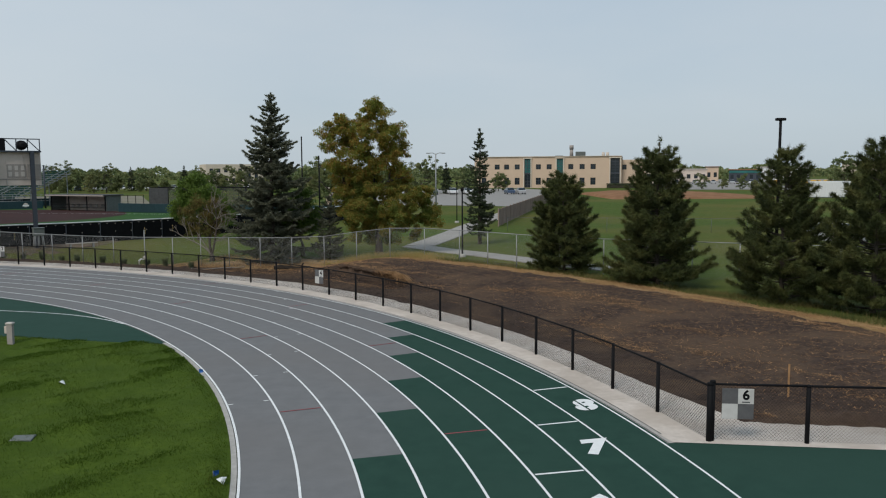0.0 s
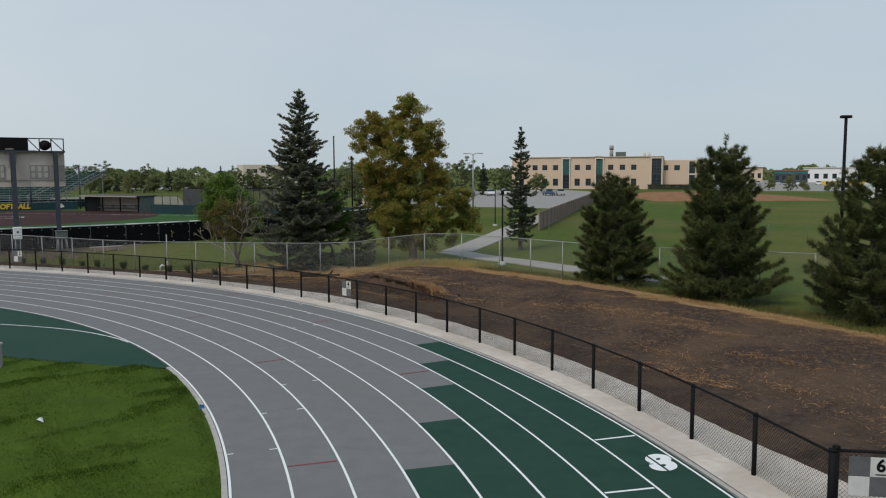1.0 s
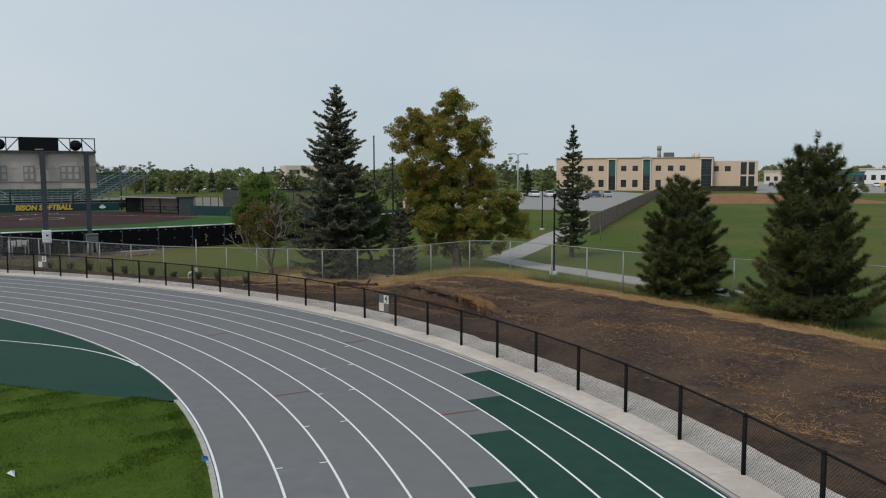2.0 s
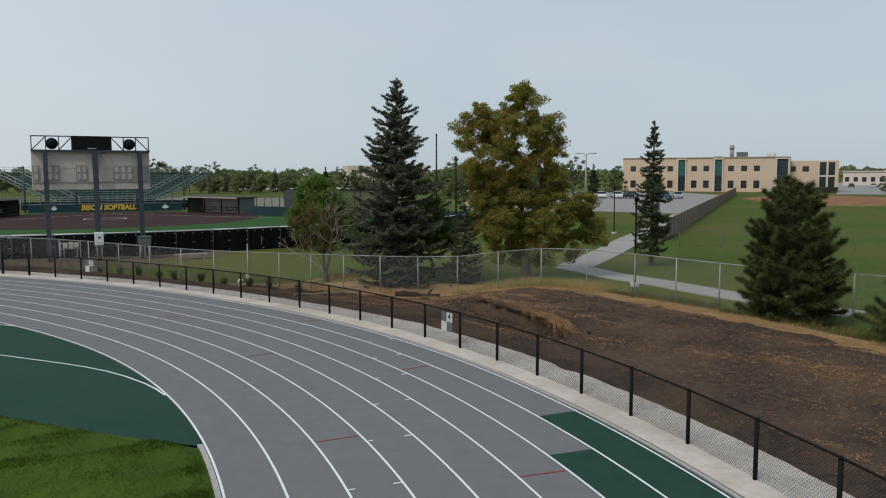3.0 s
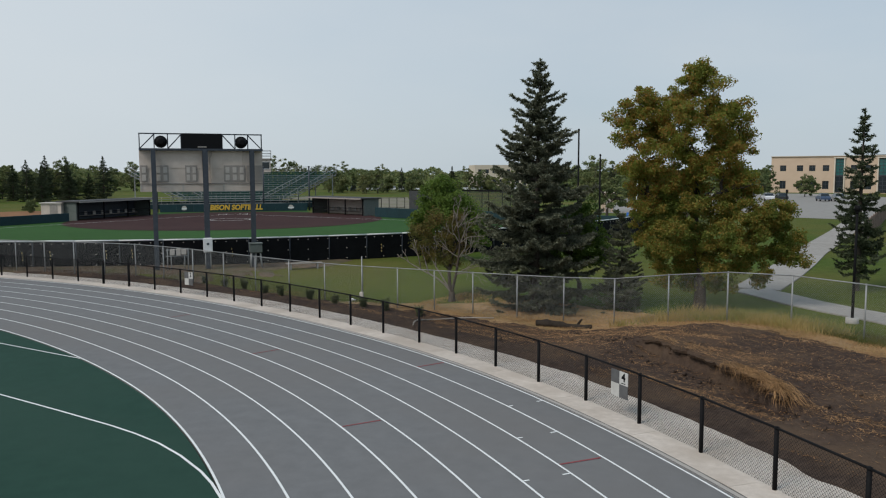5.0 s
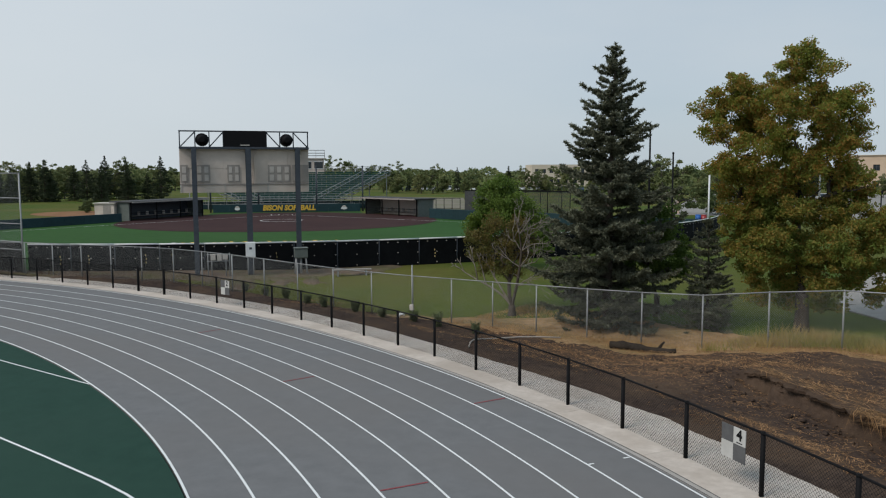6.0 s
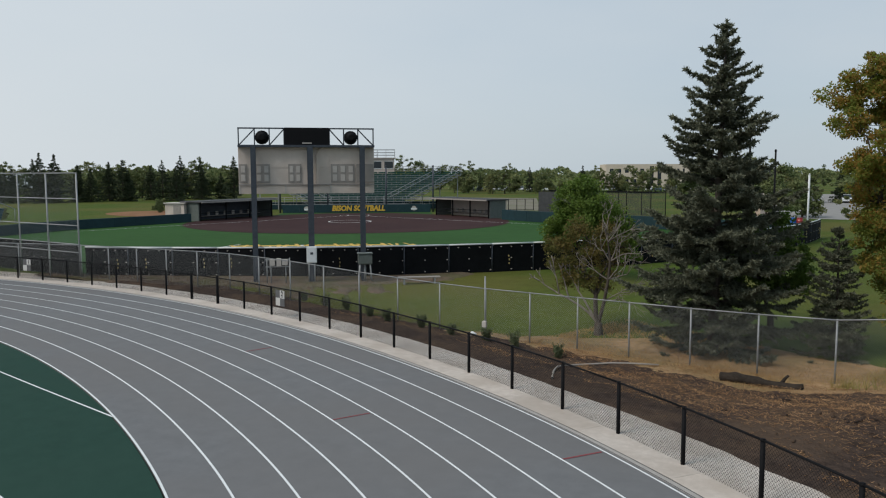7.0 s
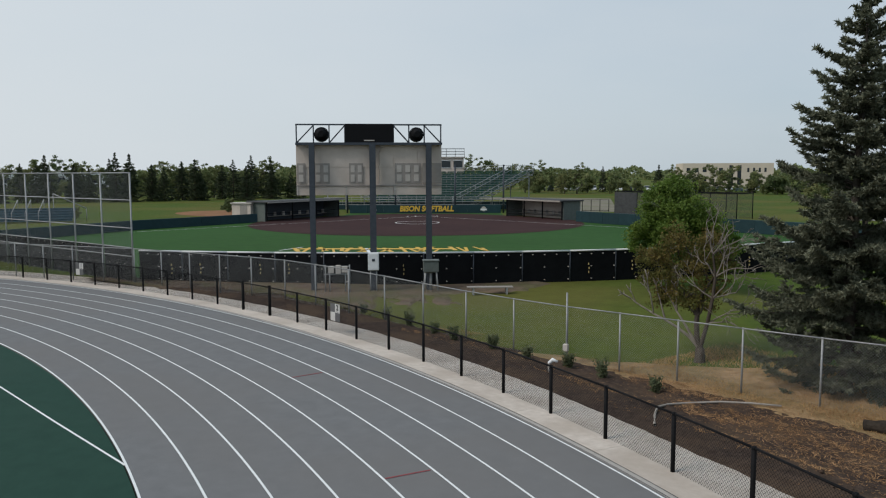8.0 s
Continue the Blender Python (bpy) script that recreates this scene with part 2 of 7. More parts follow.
L_OLIVE = leafy("olive_leaves", ((0.33, 0.19, 0.055), (0.13, 0.180, 0.036), (0.16, 0.205, 0.042), (0.21, 0.232, 0.047), (0.37, 0.245, 0.060), (0.14, 0.19, 0.038), (0.19, 0.225, 0.045), (0.36, 0.18, 0.055)), 0.6, 1.1, 0.5)
L_GREEN = leafy("green_leaves", ((0.060, 0.108, 0.018), (0.110, 0.175, 0.030), (0.175, 0.235, 0.046)), 0.6, 0.8, 0.35)
L_BROWN = leafy("withered_leaves", ((0.085, 0.095, 0.024), (0.165, 0.120, 0.036), (0.100, 0.110, 0.028), (0.18, 0.135, 0.042)), 0.7, 1.1, 0.3)
L_SHRUB = leafy("grey_green_shrub_leaves", ((0.075, 0.095, 0.045), (0.115, 0.135, 0.068), (0.165, 0.180, 0.098)), 0.7, 2.0, 0.25)
# Lightened so that the distance haze is painted into the leaf colour.
L_FAR = leafy("hazed_far_leaves", ((0.065, 0.098, 0.038), (0.115, 0.150, 0.058), (0.19, 0.210, 0.085), (0.25, 0.235, 0.10)), 0.7, 0.2, 0.25)
L_GRASS = leafy("grass_blades", ((0.046, 0.083, 0.008), (0.062, 0.105, 0.011), (0.078, 0.121, 0.015), (0.106, 0.133, 0.023)), 0.9, 0.9, 0.6)
L_STREAK = leafy("streak_grass_blades", ((0.044, 0.086, 0.007), (0.056, 0.103, 0.009), (0.070, 0.118, 0.012)), 0.9, 0.9, 0.6)
L_DRYGRASS = leafy("dry_grass_blades", ((0.30, 0.175, 0.080), (0.40, 0.25, 0.115), (0.52, 0.34, 0.16), (0.24, 0.18, 0.075)), 0.8, 0.8, 0.2)
M_DIRT = surface("trodden_dirt", (0.105, 0.075, 0.055), (0.17, 0.125, 0.09), 1.6, 0.98, 0.5, 20, c=(0.075, 0.085, 0.03), cscale=0.5, cmix=0.6, spec=0.1)
L_ROUGH = leafy("rough_green_grass", ((0.055, 0.075, 0.018), (0.095, 0.108, 0.030), (0.17, 0.145, 0.050), (0.26, 0.19, 0.08)), 0.8, 0.6, 0.3)
L_TALL = leafy("pale_tall_grass", ((0.17, 0.19, 0.050), (0.29, 0.27, 0.085), (0.48, 0.34, 0.145), (0.34, 0.28, 0.10)), 0.7, 0.7, 0.3)


# ---- geometry helpers ----
class Geo:
    """Collects vertices and faces of one part."""

    def __init__(self):
        self.v, self.f, self.smooth = [], [], []

    def add(self, verts, faces, smooth=False):
        k = len(self.v)
        self.v.extend(verts)
        self.f.extend([tuple(i + k for i in f) for f in faces])
        self.smooth.extend([smooth] * len(faces))
        return self

    def box(self, c, size, rz=0.0, bevel=0.0, m=None):
        x, y, z = (d / 2 for d in size)
        m = m or pose(c[0], c[1], c[2], 0, 0, rz)
        if bevel <= 0:
            p = [Vector(q) for q in ((-x, -y, -z), (x, -y, -z), (x, y, -z), (-x, y, -z), (-x, -y, z), (x, -y, z), (x, y, z), (-x, y, z))]
            f = [(0, 3, 2, 1), (4, 5, 6, 7), (0, 1, 5, 4), (1, 2, 6, 5), (2, 3, 7, 6), (3, 0, 4, 7)]
        else:
            b = min(bevel, x * 0.9, y * 0.9, z * 0.9)
            p, f = [], []
            for zz, ins in ((-z, b), (-z + b, 0), (z - b, 0), (z, b)):
                p += [Vector(q) for q in ((-x + ins, -y + ins, zz), (x - ins, -y + ins, zz), (x - ins, y - ins, zz), (-x + ins, y - ins, zz))]
            for r in range(3):
                for k in range(4):
                    a0, a1 = r * 4 + k, r * 4 + (k + 1) % 4
                    f.append((a0, a1, a1 + 4, a0 + 4))
            f += [(3, 2, 1, 0), (12, 13, 14, 15)]
        return self.add([tuple(m @ q) for q in p], f)

    def tube(self, p0, p1, r0, r1=None, n=8, caps=True):
        p0, p1 = Vector(p0), Vector(p1)
        r1 = r0 if r1 is None else r1
        d = (p1 - p0).normalized()
        u = d.orthogonal().normalized()
        w = d.cross(u)
        vs = []
        for p, r in ((p0, r0), (p1, r1)):
            for k in range(n):
                a = 2 * math.pi * k / n
                vs.append(tuple(p + u * (r * math.cos(a)) + w * (r * math.sin(a))))
        k0 = len(self.v)
        self.add(vs, [(k, (k + 1) % n, n + (k + 1) % n, n + k) for k in range(n)], True)
        if caps:
            self.add([], [])
            self.f += [tuple(k0 + n - 1 - k for k in range(n)), tuple(k0 + n + k for k in range(n))]
            self.smooth += [False, False]
        return self

    def path(self, pts, radii, n=7):
        """A bent tapering tube through the points."""
        pts = [Vector(p) for p in pts]
        vs, fs = [], []
        ref = Vector((0.31, 0.17, 0.94))
        for i, p in enumerate(pts):
            d = (pts[min(i + 1, len(pts) - 1)] - pts[max(i - 1, 0)]).normalized()
            u = d.cross(ref)
            if u.length < 0.2:
                u = d.cross(Vector((1, 0, 0)))
            u.normalize()
            w = d.cross(u)
            r = radii[i]
            for k in range(n):
                a = 2 * math.pi * k / n
                vs.append(tuple(p + u * (r * math.cos(a)) + w * (r * math.sin(a))))
        for i in range(len(pts) - 1):
            for k in range(n):
                fs.append((i * n + k, i * n + (k + 1) % n, (i + 1) * n + (k + 1) % n, (i + 1) * n + k))
        fs.append(tuple((len(pts) - 1) * n + k for k in range(n)))
        return self.add(vs, fs, True)

    def mesh(self, name):
        me = bpy.data.meshes.new(name)
        me.from_pydata(self.v, [], self.f)
        if any(self.smooth):
            me.polygons.foreach_set("use_smooth", self.smooth)
        me.update()
        return me

    def made(self, name, material, parent=None, label=""):
        return put(name, self.mesh(name), material, parent, label)


def put(name, me, material, parent=None, label="", m=None):
    """Links a mesh as one object, as a part of parent where one is given."""
    if material and not me.materials:
        me.materials.append(material)
    ob = new(name, me)
    if parent:
        ob.parent = parent
    if m is not None:
        ob.matrix_basis = m
    if label:
        ob["label"] = label
    return ob


def thing(name, label, category, m=None, group="", kind=""):
    """An Empty at a thing's base."""
    ob = new(name)
    ob.empty_display_size = 0.2
    if m is not None:
        ob.matrix_basis = m
    return tagged(ob, label, category, group, kind)


def array_mesh(name, verts, faces, smooth=False):
    """A mesh out of numpy arrays; every face has the same number of corners."""
    verts, faces = np.asarray(verts, dtype=np.float32), np.asarray(faces, dtype=np.int32)
    me = bpy.data.meshes.new(name)
    me.vertices.add(len(verts))
    me.vertices.foreach_set("co", verts.ravel())
    k = faces.shape[1]
    me.loops.add(faces.size)
    me.loops.foreach_set("vertex_index", faces.ravel())
    me.polygons.add(len(faces))
    me.polygons.foreach_set("loop_start", np.arange(0, faces.size, k, dtype=np.int32))
    me.polygons.foreach_set("loop_total", np.full(len(faces), k, dtype=np.int32))
    if smooth:
        me.polygons.foreach_set("use_smooth", np.ones(len(faces), dtype=bool))
    me.update(calc_edges=True)
    me.validate()
    return me


def step(a, b, x):
    t = np.clip((np.asarray(x, dtype=float) - a) / (b - a), 0, 1)
    return t * t * (3 - 2 * t)


def wave(x, y, scale, seed=0.0):
    """Cheap smooth noise from about -1 to 1, for arrays."""
    x, y = np.asarray(x) * scale + seed, np.asarray(y) * scale - 1.7 * seed
    return (np.sin(x * 1.3 + 1.7 * np.sin(y * 0.9 + seed)) + np.sin(y * 1.7 + 1.3 * np.sin(x * 1.1 - seed)) + np.sin((x + y) * 2.3 + np.sin(x * 1.9))) / 3


# ---- the bend of the track: two radii, a tight one at each end and a wide one between ----
C1X, C1Y, R1, TH1, R2 = -35.33, 7.35, 32.677, radians(58.43), 49.65
C2X, C2Y = C1X - (R2 - R1) * math.cos(TH1), C1Y - (R2 - R1) * math.sin(TH1)
LANE = 1.0303
S_IN = -R1 * TH1
S_OUT = R2 * (math.pi - 2 * TH1)


def on_track(s, o):
    """The place at s metres along the inner line (0 where the radius changes) and o metres outside it."""
    if s < S_IN:
        return C1X + R1 + o, C1Y + (s - S_IN)
    if s < 0:
        a = TH1 + s / R1
        return C1X + (R1 + o) * math.cos(a), C1Y + (R1 + o) * math.sin(a)
    if s < S_OUT:
        a = TH1 + s / R2
        return C2X + (R2 + o) * math.cos(a), C2Y + (R2 + o) * math.sin(a)
    a = math.pi - TH1 + (s - S_OUT) / R1
    cx = 2 * C2X - C1X
    if a < math.pi:
        return cx + (R1 + o) * math.cos(a), C1Y + (R1 + o) * math.sin(a)
    return cx - R1 - o, C1Y - (a - math.pi) * R1


def heading(s):
    x0, y0 = on_track(s - 0.05, 4)
    x1, y1 = on_track(s + 0.05, 4)
    return math.degrees(math.atan2(y1 - y0, x1 - x0))


def track_so(x, y):
    """s and o of places, for arrays."""
    x, y = np.asarray(x, dtype=float), np.asarray(y, dtype=float)
    a = np.arctan2(y - C1Y, x - C1X)
    b = np.arctan2(y - C2Y, x - C2X)
    near = (a < TH1) & (b < TH1 + 0.6)
    s = np.where(near, R1 * (a - TH1), R2 * (b - TH1))
    o = np.where(near, np.hypot(x - C1X, y - C1Y) - R1, np.hypot(x - C2X, y - C2Y) - R2)
    return s, o


def bank_lip(s):
    """How far out the broken edge of the bank lies."""
    return np.interp(s, (-10.0, -8.6, -7.8, -7.0, -6.0, -5.0, -4.0), (12.5, 13.15, 13.5, 13.75, 14.0, 14.35, 14.7))


def relief(x, y):
    """The height of the ground outside the track: a low bank that runs out into a shallow hollow by the lawn."""
    s, o = track_so(x, y)
    front = step(-60, -30, s) * 1.0
    jag = 0.16 * wave(x, y, 1.9, 2.0) + 0.12 * wave(x, y, 5.4, 5.0) + 0.05 * wave(x, y, 12.0, 1.0)
    k = step(-5.5, -0.5, s)
    lip = bank_lip(s) + jag
    scarp = step(-10.0, -8.9, s) * (1 - step(-4.9, -3.9, s))
    soft = step(10.6, 17.0, o)
    cut = step(lip - 0.07, lip + 0.07, o)
    rise = (soft * (1 - scarp) + scarp * (0.10 * soft + cut * (0.72 + 0.18 * soft))) * (1 - 0.7 * step(17.6, 22.5, o)) * (1 - step(30, 60, o))
    dip = step(10.6, 13.6, o) * (1 - step(16, 25, o)) * (1 - step(10, 22, s))
    pit = 0.35 * scarp * step(11.6, 12.8, o) * (1 - cut)
    z = 0.5 * (1 - k) * rise * front - 0.42 * k * dip - 0.34 * pit
    return z


def bed_edge(s):
    """How far out the bare soil reaches along the track."""
    wide = 18.8 + 2.4 * (1 - step(-27, -15, s))
    return np.where(np.asarray(s) < -5.0, wide, np.interp(s, (-5.0, -4.4, -3.9, -3.0, -2.0, -1.0, 0.5, 2.0, 3.6, 6.4, 10.0, 22.0), (18.8, 18.6, 18.3, 17.6, 16.8, 16.3, 16.1, 15.6, 15.2, 14.5, 13.9, 12.6)))


# ---- ground: one sheet to the horizon ----
def strip(name, material, s0, s1, o0, o1, z, ds=0.6, parent=None, label="", thick=0.0, cols=1):
    """A band along the track between two offsets."""
    n = max(2, int(abs(s1 - s0) / ds) + 1)
    g = Geo()
    vs, fs = [], []
    w = cols + 1
    for i in range(n):
        s = s0 + (s1 - s0) * i / (n - 1)
        for k in range(w):
            o = o0 + (o1 - o0) * k / cols
            vs.append((*on_track(s, o), z))
    for i in range(n - 1):
        for k in range(cols):
            a = i * w + k
            fs.append((a, a + 1, a + w + 1, a + w))
    g.add(vs, [f[::-1] for f in fs])
    if thick:
        m = len(vs)
        lo = [(x, y, z - thick) for x, y, z in vs]
        g.v.extend(lo)
        for i in range(n - 1):
            a, b = i * w, (i + 1) * w
            g.f.append((a, b, b + m, a + m))
            a, b = i * w + cols, (i + 1) * w + cols
            g.f.append((b, a, a + m, b + m))
        g.f.append((0, m, m + w - 1, w - 1))
        e = (n - 1) * w
        g.f.append((e, e + w - 1, e + w - 1 + m, e + m))
        g.smooth = [False] * len(g.f)
    return g.made(name, material, parent, label)


def spread(lo, hi, fine, far):
    inner = np.arange(lo, hi + 0.01, fine)
    out = np.cumsum(fine * 1.35 ** np.arange(1, 40))
    return np.concatenate([lo - out[out < far][::-1], inner, hi + out[out < far]])


gx, gy = np.meshgrid(spread(-60, 40, 1.0, 2600), spread(8, 90, 1.0, 2600))
gs, go = track_so(gx, gy)
gz = relief(gx, gy) - 0.10 * (1 - step(10.2, 11.6, go)) - 0.30 * (step(10.5, 11.5, go) * (1 - step(12.5, 13.5, go) * step(-4, 2, gs) - step(18.5, 20, go) * (1 - step(-4, 2, gs)))) * (gs > -46) * (gs < 30)
gz -= 0.7 * step(-11.5, -9.5, gs) * (1 - step(-4.0, -2.5, gs)) * step(11.2, 12.2, go) * (1 - step(16.2, 17.2, go))
gz -= 0.14 * ((gx > 4.5) & (gx < 31) & (gy > -31) & (gy < 16.6) & (go > 7.5))
ny, nx = gx.shape
idx = np.arange(nx * ny).reshape(ny, nx)
gf = np.stack([idx[:-1, :-1], idx[:-1, 1:], idx[1:, 1:], idx[1:, :-1]], -1).reshape(-1, 4)
ground = put("ground", array_mesh("ground", np.stack([gx, gy, gz], -1).reshape(-1, 3), gf, True), M_LAWN)
tagged(ground, "wide mown green lawn with worn yellowish patches", "lawn", kind="structure")

# ---- running track ----
track = tagged(strip("running_track", M_GREY, -60, 110, -0.02, 8.33, 0.0, 0.5, thick=0.09), "grey rubber running track with eight white-lined lanes", "running track", kind="structure")
GREEN_FROM = (-30.1, -27.7, -25.27, -22.78, -20.5, -18.22, -16.2, -14.3)
for lane in range(8):
    strip("exchange_zone", M_GREEN, -60, GREEN_FROM[lane], lane * LANE + 0.0, lane * LANE + LANE + (0.09 if lane == 7 else 0), 0.004, 0.5, track, "dark green rubber surface")
for k in range(9):
    strip("lane_line", M_LINE, -60, 110, k * LANE - 0.024, k * LANE + 0.024, 0.009, 0.4, track, "white painted line")
for lane, s in ((7, -22.42), (6, -24.49), (5, -26.7), (4, -28.95)):
    strip("start_line", M_LINE, s - 0.025, s + 0.025, lane * LANE + 0.05, lane * LANE + 0.98, 0.009, 1, track, "white painted line")
for lane, s in ((1, -22.0), (4, -24.46), (2, -13.95), (5, -16.9), (6, -9.82), (3, -6.28), (4, 0.98), (7, -2.96), (5, 8.18)):
    strip("red_mark", M_RED, s - 0.022, s + 0.022, lane * LANE + 0.04, lane * LANE + 0.97, 0.008, 1, track, "thin faded red mark")
# short ticks in steps from lane to lane
for lane, s in ((0, -21.0), (1, -18.62), (2, -16.48), (3, -14.33), (4, -12.16), (5, -10.22), (6, -8.42), (7, -6.70)):
    for o, w in ((lane * LANE + 0.03, 0.12), (lane * LANE + 0.85, 0.15)):
        strip("lane_tick", M_LINE, s - 0.02, s + 0.02, o, o + w, 0.0085, 1, track, "short white tick")


def lettering(text, size, offset=0.0, extrude=0.0, shear=0.0):
    """A mesh of built-in letters, centred, standing up along y."""
    cu = bpy.data.curves.new("letters", "FONT")
    cu.body, cu.size, cu.offset, cu.extrude, cu.shear = text, size, offset, extrude, shear
    cu.align_x, cu.align_y = "CENTER", "CENTER"
    cu.resolution_u = 4
    ob = bpy.data.objects.new("letters", cu)
    scene.collection.objects.link(ob)
    me = bpy.data.meshes.new_from_object(ob.evaluated_get(bpy.context.evaluated_depsgraph_get()))
    bpy.data.objects.remove(ob)
    return me


for digit, lane, s in (("8", 7, -23.66), ("7", 6, -25.80), ("6", 5, -28.0)):
    x, y = on_track(s, (lane + 0.57) * LANE)
    put("lane_number", lettering(digit, 0.90, 0.05, 0.0, 0.25), M_LINE, track, "white painted lane number", pose(x, y, 0.010, 0, 0, heading(s) - 90) @ Matrix.Diagonal((1.12, 1.16, 1, 1)))

for s, lane in ((-23.66, 7),):
    x, y = on_track(s, (lane + 0.57) * LANE)
    Geo().box((0, 0, 0), (0.045, 0.9, 0.002), m=pose(x, y, 0.0125, 0, 0, heading(s) - 90)).box((0, 0, 0), (0.2, 0.03, 0.002), m=pose(x, y, 0.0125, 0, 0, heading(s) - 90) @ Matrix.Translation((-0.2, 0, 0))).made("stencil_gap", M_GREEN, track, "green stencil gap")

# inner curb and the drain along the outer edge
tagged(strip("inner_curb", M_CURB, -60, -13.1, -0.145, -0.04, 0.012, 0.5, thick=0.12), "worn pale concrete edging round the infield grass", "curb", kind="structure")
drain = tagged(strip("drain_channel", M_DRAIN, -25.9, 60, 8.345, 8.515, -0.004, 0.5, thick=0.08), "narrow pale drain channel with dark edges", "drain", kind="structure")
# Dark strips laid over the channel's rims in place of open joints.
for o in (8.352, 8.485):
    strip("drain_joint", M_JOINT, -25.9, 60, o, o + 0.024, 0.001, 0.5, drain, "thin dark strip for the joint")

# concrete apron under the fence, in slabs with joints
apron = tagged(thing("apron", "pale concrete apron slabs round the track", "pavement"), kind="structure")
s = -25.9
while s < 62:
    e = s + (2.4 if s < 0 else 2.55)
    far = 10.9
    strip("slab", M_CONC, s + 0.003, e - 0.003, 8.53, far, 0.0, 1.3, apron, thick=0.1)
    s = e

# green surface of the half-circle inside the bend and of the area beside the corner gate
g = Geo()
pts = [on_track(s, -0.05) for s in np.arange(-13.2, 110, 1.0)]
pts += [(-72.0, 7.5), (-60.0, 20.0), (-40.0, 32.4), (-14.6, 26.9)]
g.add([(x, y, -0.012) for x, y in pts], [tuple(range(len(pts)))])
dzone = tagged(g.made("half_circle", M_GREEN), "dark green rubber surface inside the bend", "sports surface", kind="structure")


def line_on(pts, width, z, parent):
    g = Geo()
    vs, fs = [], []
    for i, (x, y) in enumerate(pts):
        x0, y0 = pts[max(i - 1, 0)]
        x1, y1 = pts[min(i + 1, len(pts) - 1)]
        d = math.hypot(x1 - x0, y1 - y0)
        nx_, ny_ = -(y1 - y0) / d * width / 2, (x1 - x0) / d * width / 2
        vs += [(x + nx_, y + ny_, z), (x - nx_, y - ny_, z)]
    fs = [(2 * i, 2 * i + 1, 2 * i + 3, 2 * i + 2) for i in range(len(pts) - 1)]
    g.add(vs, fs)
    return g.made("white_line", M_LINE, parent, "white painted line")


arc = [(-38.0, 37.5), (-30.0, 35.6), (-24.0, 34.13), (-20.8, 33.33), (-18.2, 32.70), (-16.1, 32.16), (-15.2, 31.88), (-14.3, 31.53), (-13.4, 31.06), (-12.5, 30.48), (-11.95, 30.05)]
arc += [on_track(-8.9, -0.04)]
line_on(arc, 0.055, -0.004, dzone)
line_on([(-21.65, 37.1), (-25.4, 37.9), (-36.0, 40.25)], 0.05, -0.004, dzone)

tagged(line_on([(-14.7, 27.36), (-27.0, 30.07), (-40.0, 32.93)], 0.06, 0.03, None), "thin pale edging between grass and rubber", "edging", kind="structure")

g = Geo()
g.add([(4.1, 17.0, -0.006), (5.0, 9, -0.006), (5.3, 2, -0.006), (5.3, -30, -0.006), (30, -30, -0.006), (30, 13.3, -0.006)], [(0, 1, 2, 3, 4, 5)])
tagged(g.made("side_surface", M_GREEN), "dark green rubber surface by the corner fence", "sports surface", kind="structure")
g = Geo()
g.add([(4.75, 16.63, 0.004), (30, 13.32, 0.004), (30.1, 15.2, 0.004), (9.6, 17.6, 0.004), (6.2, 17.95, 0.004), (4.62, 17.1, 0.004)], [(0, 1, 2, 3, 4, 5)])
tagged(g.made("corner_apron", M_CONC), "pale concrete strip under the corner fence", "pavement", kind="structure")

# ---- infield grass: lumpy turf with blades ----
rg = np.random.RandomState(3)
ix, iy = np.meshgrid(np.concatenate([np.arange(-66, -26, 1.0), np.arange(-26, -2.4, 0.16)]), np.concatenate([np.arange(-40, 6, 1.0), np.arange(6, 40, 0.16)]))


def infield_keep(x, y):
    s_, o_ = track_so(x, y)
    return (o_ < -0.12) & (y < 27.35 - (x + 14.6) * 0.2203 - 0.05)


def streaks(x, y):
    """Long streaks running aslant, for the turf's height and its darker blades."""
    u, v = x * 0.40 + y * 0.92, y * 0.40 - x * 0.92
    return wave(u * 0.75, v * 1.6, 1.0, 6.0) + 0.30 * wave(u * 1.5, v * 3.6, 1.0, 2.0)


def infield_height(x, y):
    return 0.06 + 0.05 * np.clip(streaks(x, y), -0.8, 1.2) + 0.03 * np.clip(wave(x, y, 0.75, 3.1), -0.6, 2) + 0.02 * wave(x, y, 4.0, 2.0)


rim_y = 27.33 - (ix + 14.6) * 0.2203
beyond = iy > rim_y
iy = np.minimum(iy, rim_y)
keep = infield_keep(ix, iy - 0.06)
oi = track_so(ix, iy)[1]
iz = np.where(keep, infield_height(ix, iy) * (1 - step(-0.6, -0.14, oi)) * (1 - step(-0.25, 0.0, iy - rim_y)) + 0.004, -0.03)
ny, nx = ix.shape
idx = np.arange(nx * ny).reshape(ny, nx)
near_turf = infield_keep(ix[:-1, :-1] + 0.08, iy[:-1, :-1] - 0.06) & ~beyond[:-1, :-1]
qf = np.stack([idx[:-1, :-1], idx[:-1, 1:], idx[1:, 1:], idx[1:, :-1]], -1)[near_turf]
infield = put("infield", array_mesh("infield", np.stack([ix, iy, iz], -1).reshape(-1, 3), qf, True), M_INFIELD)
tagged(infield, "lumpy mown green infield grass", "grass", kind="structure")


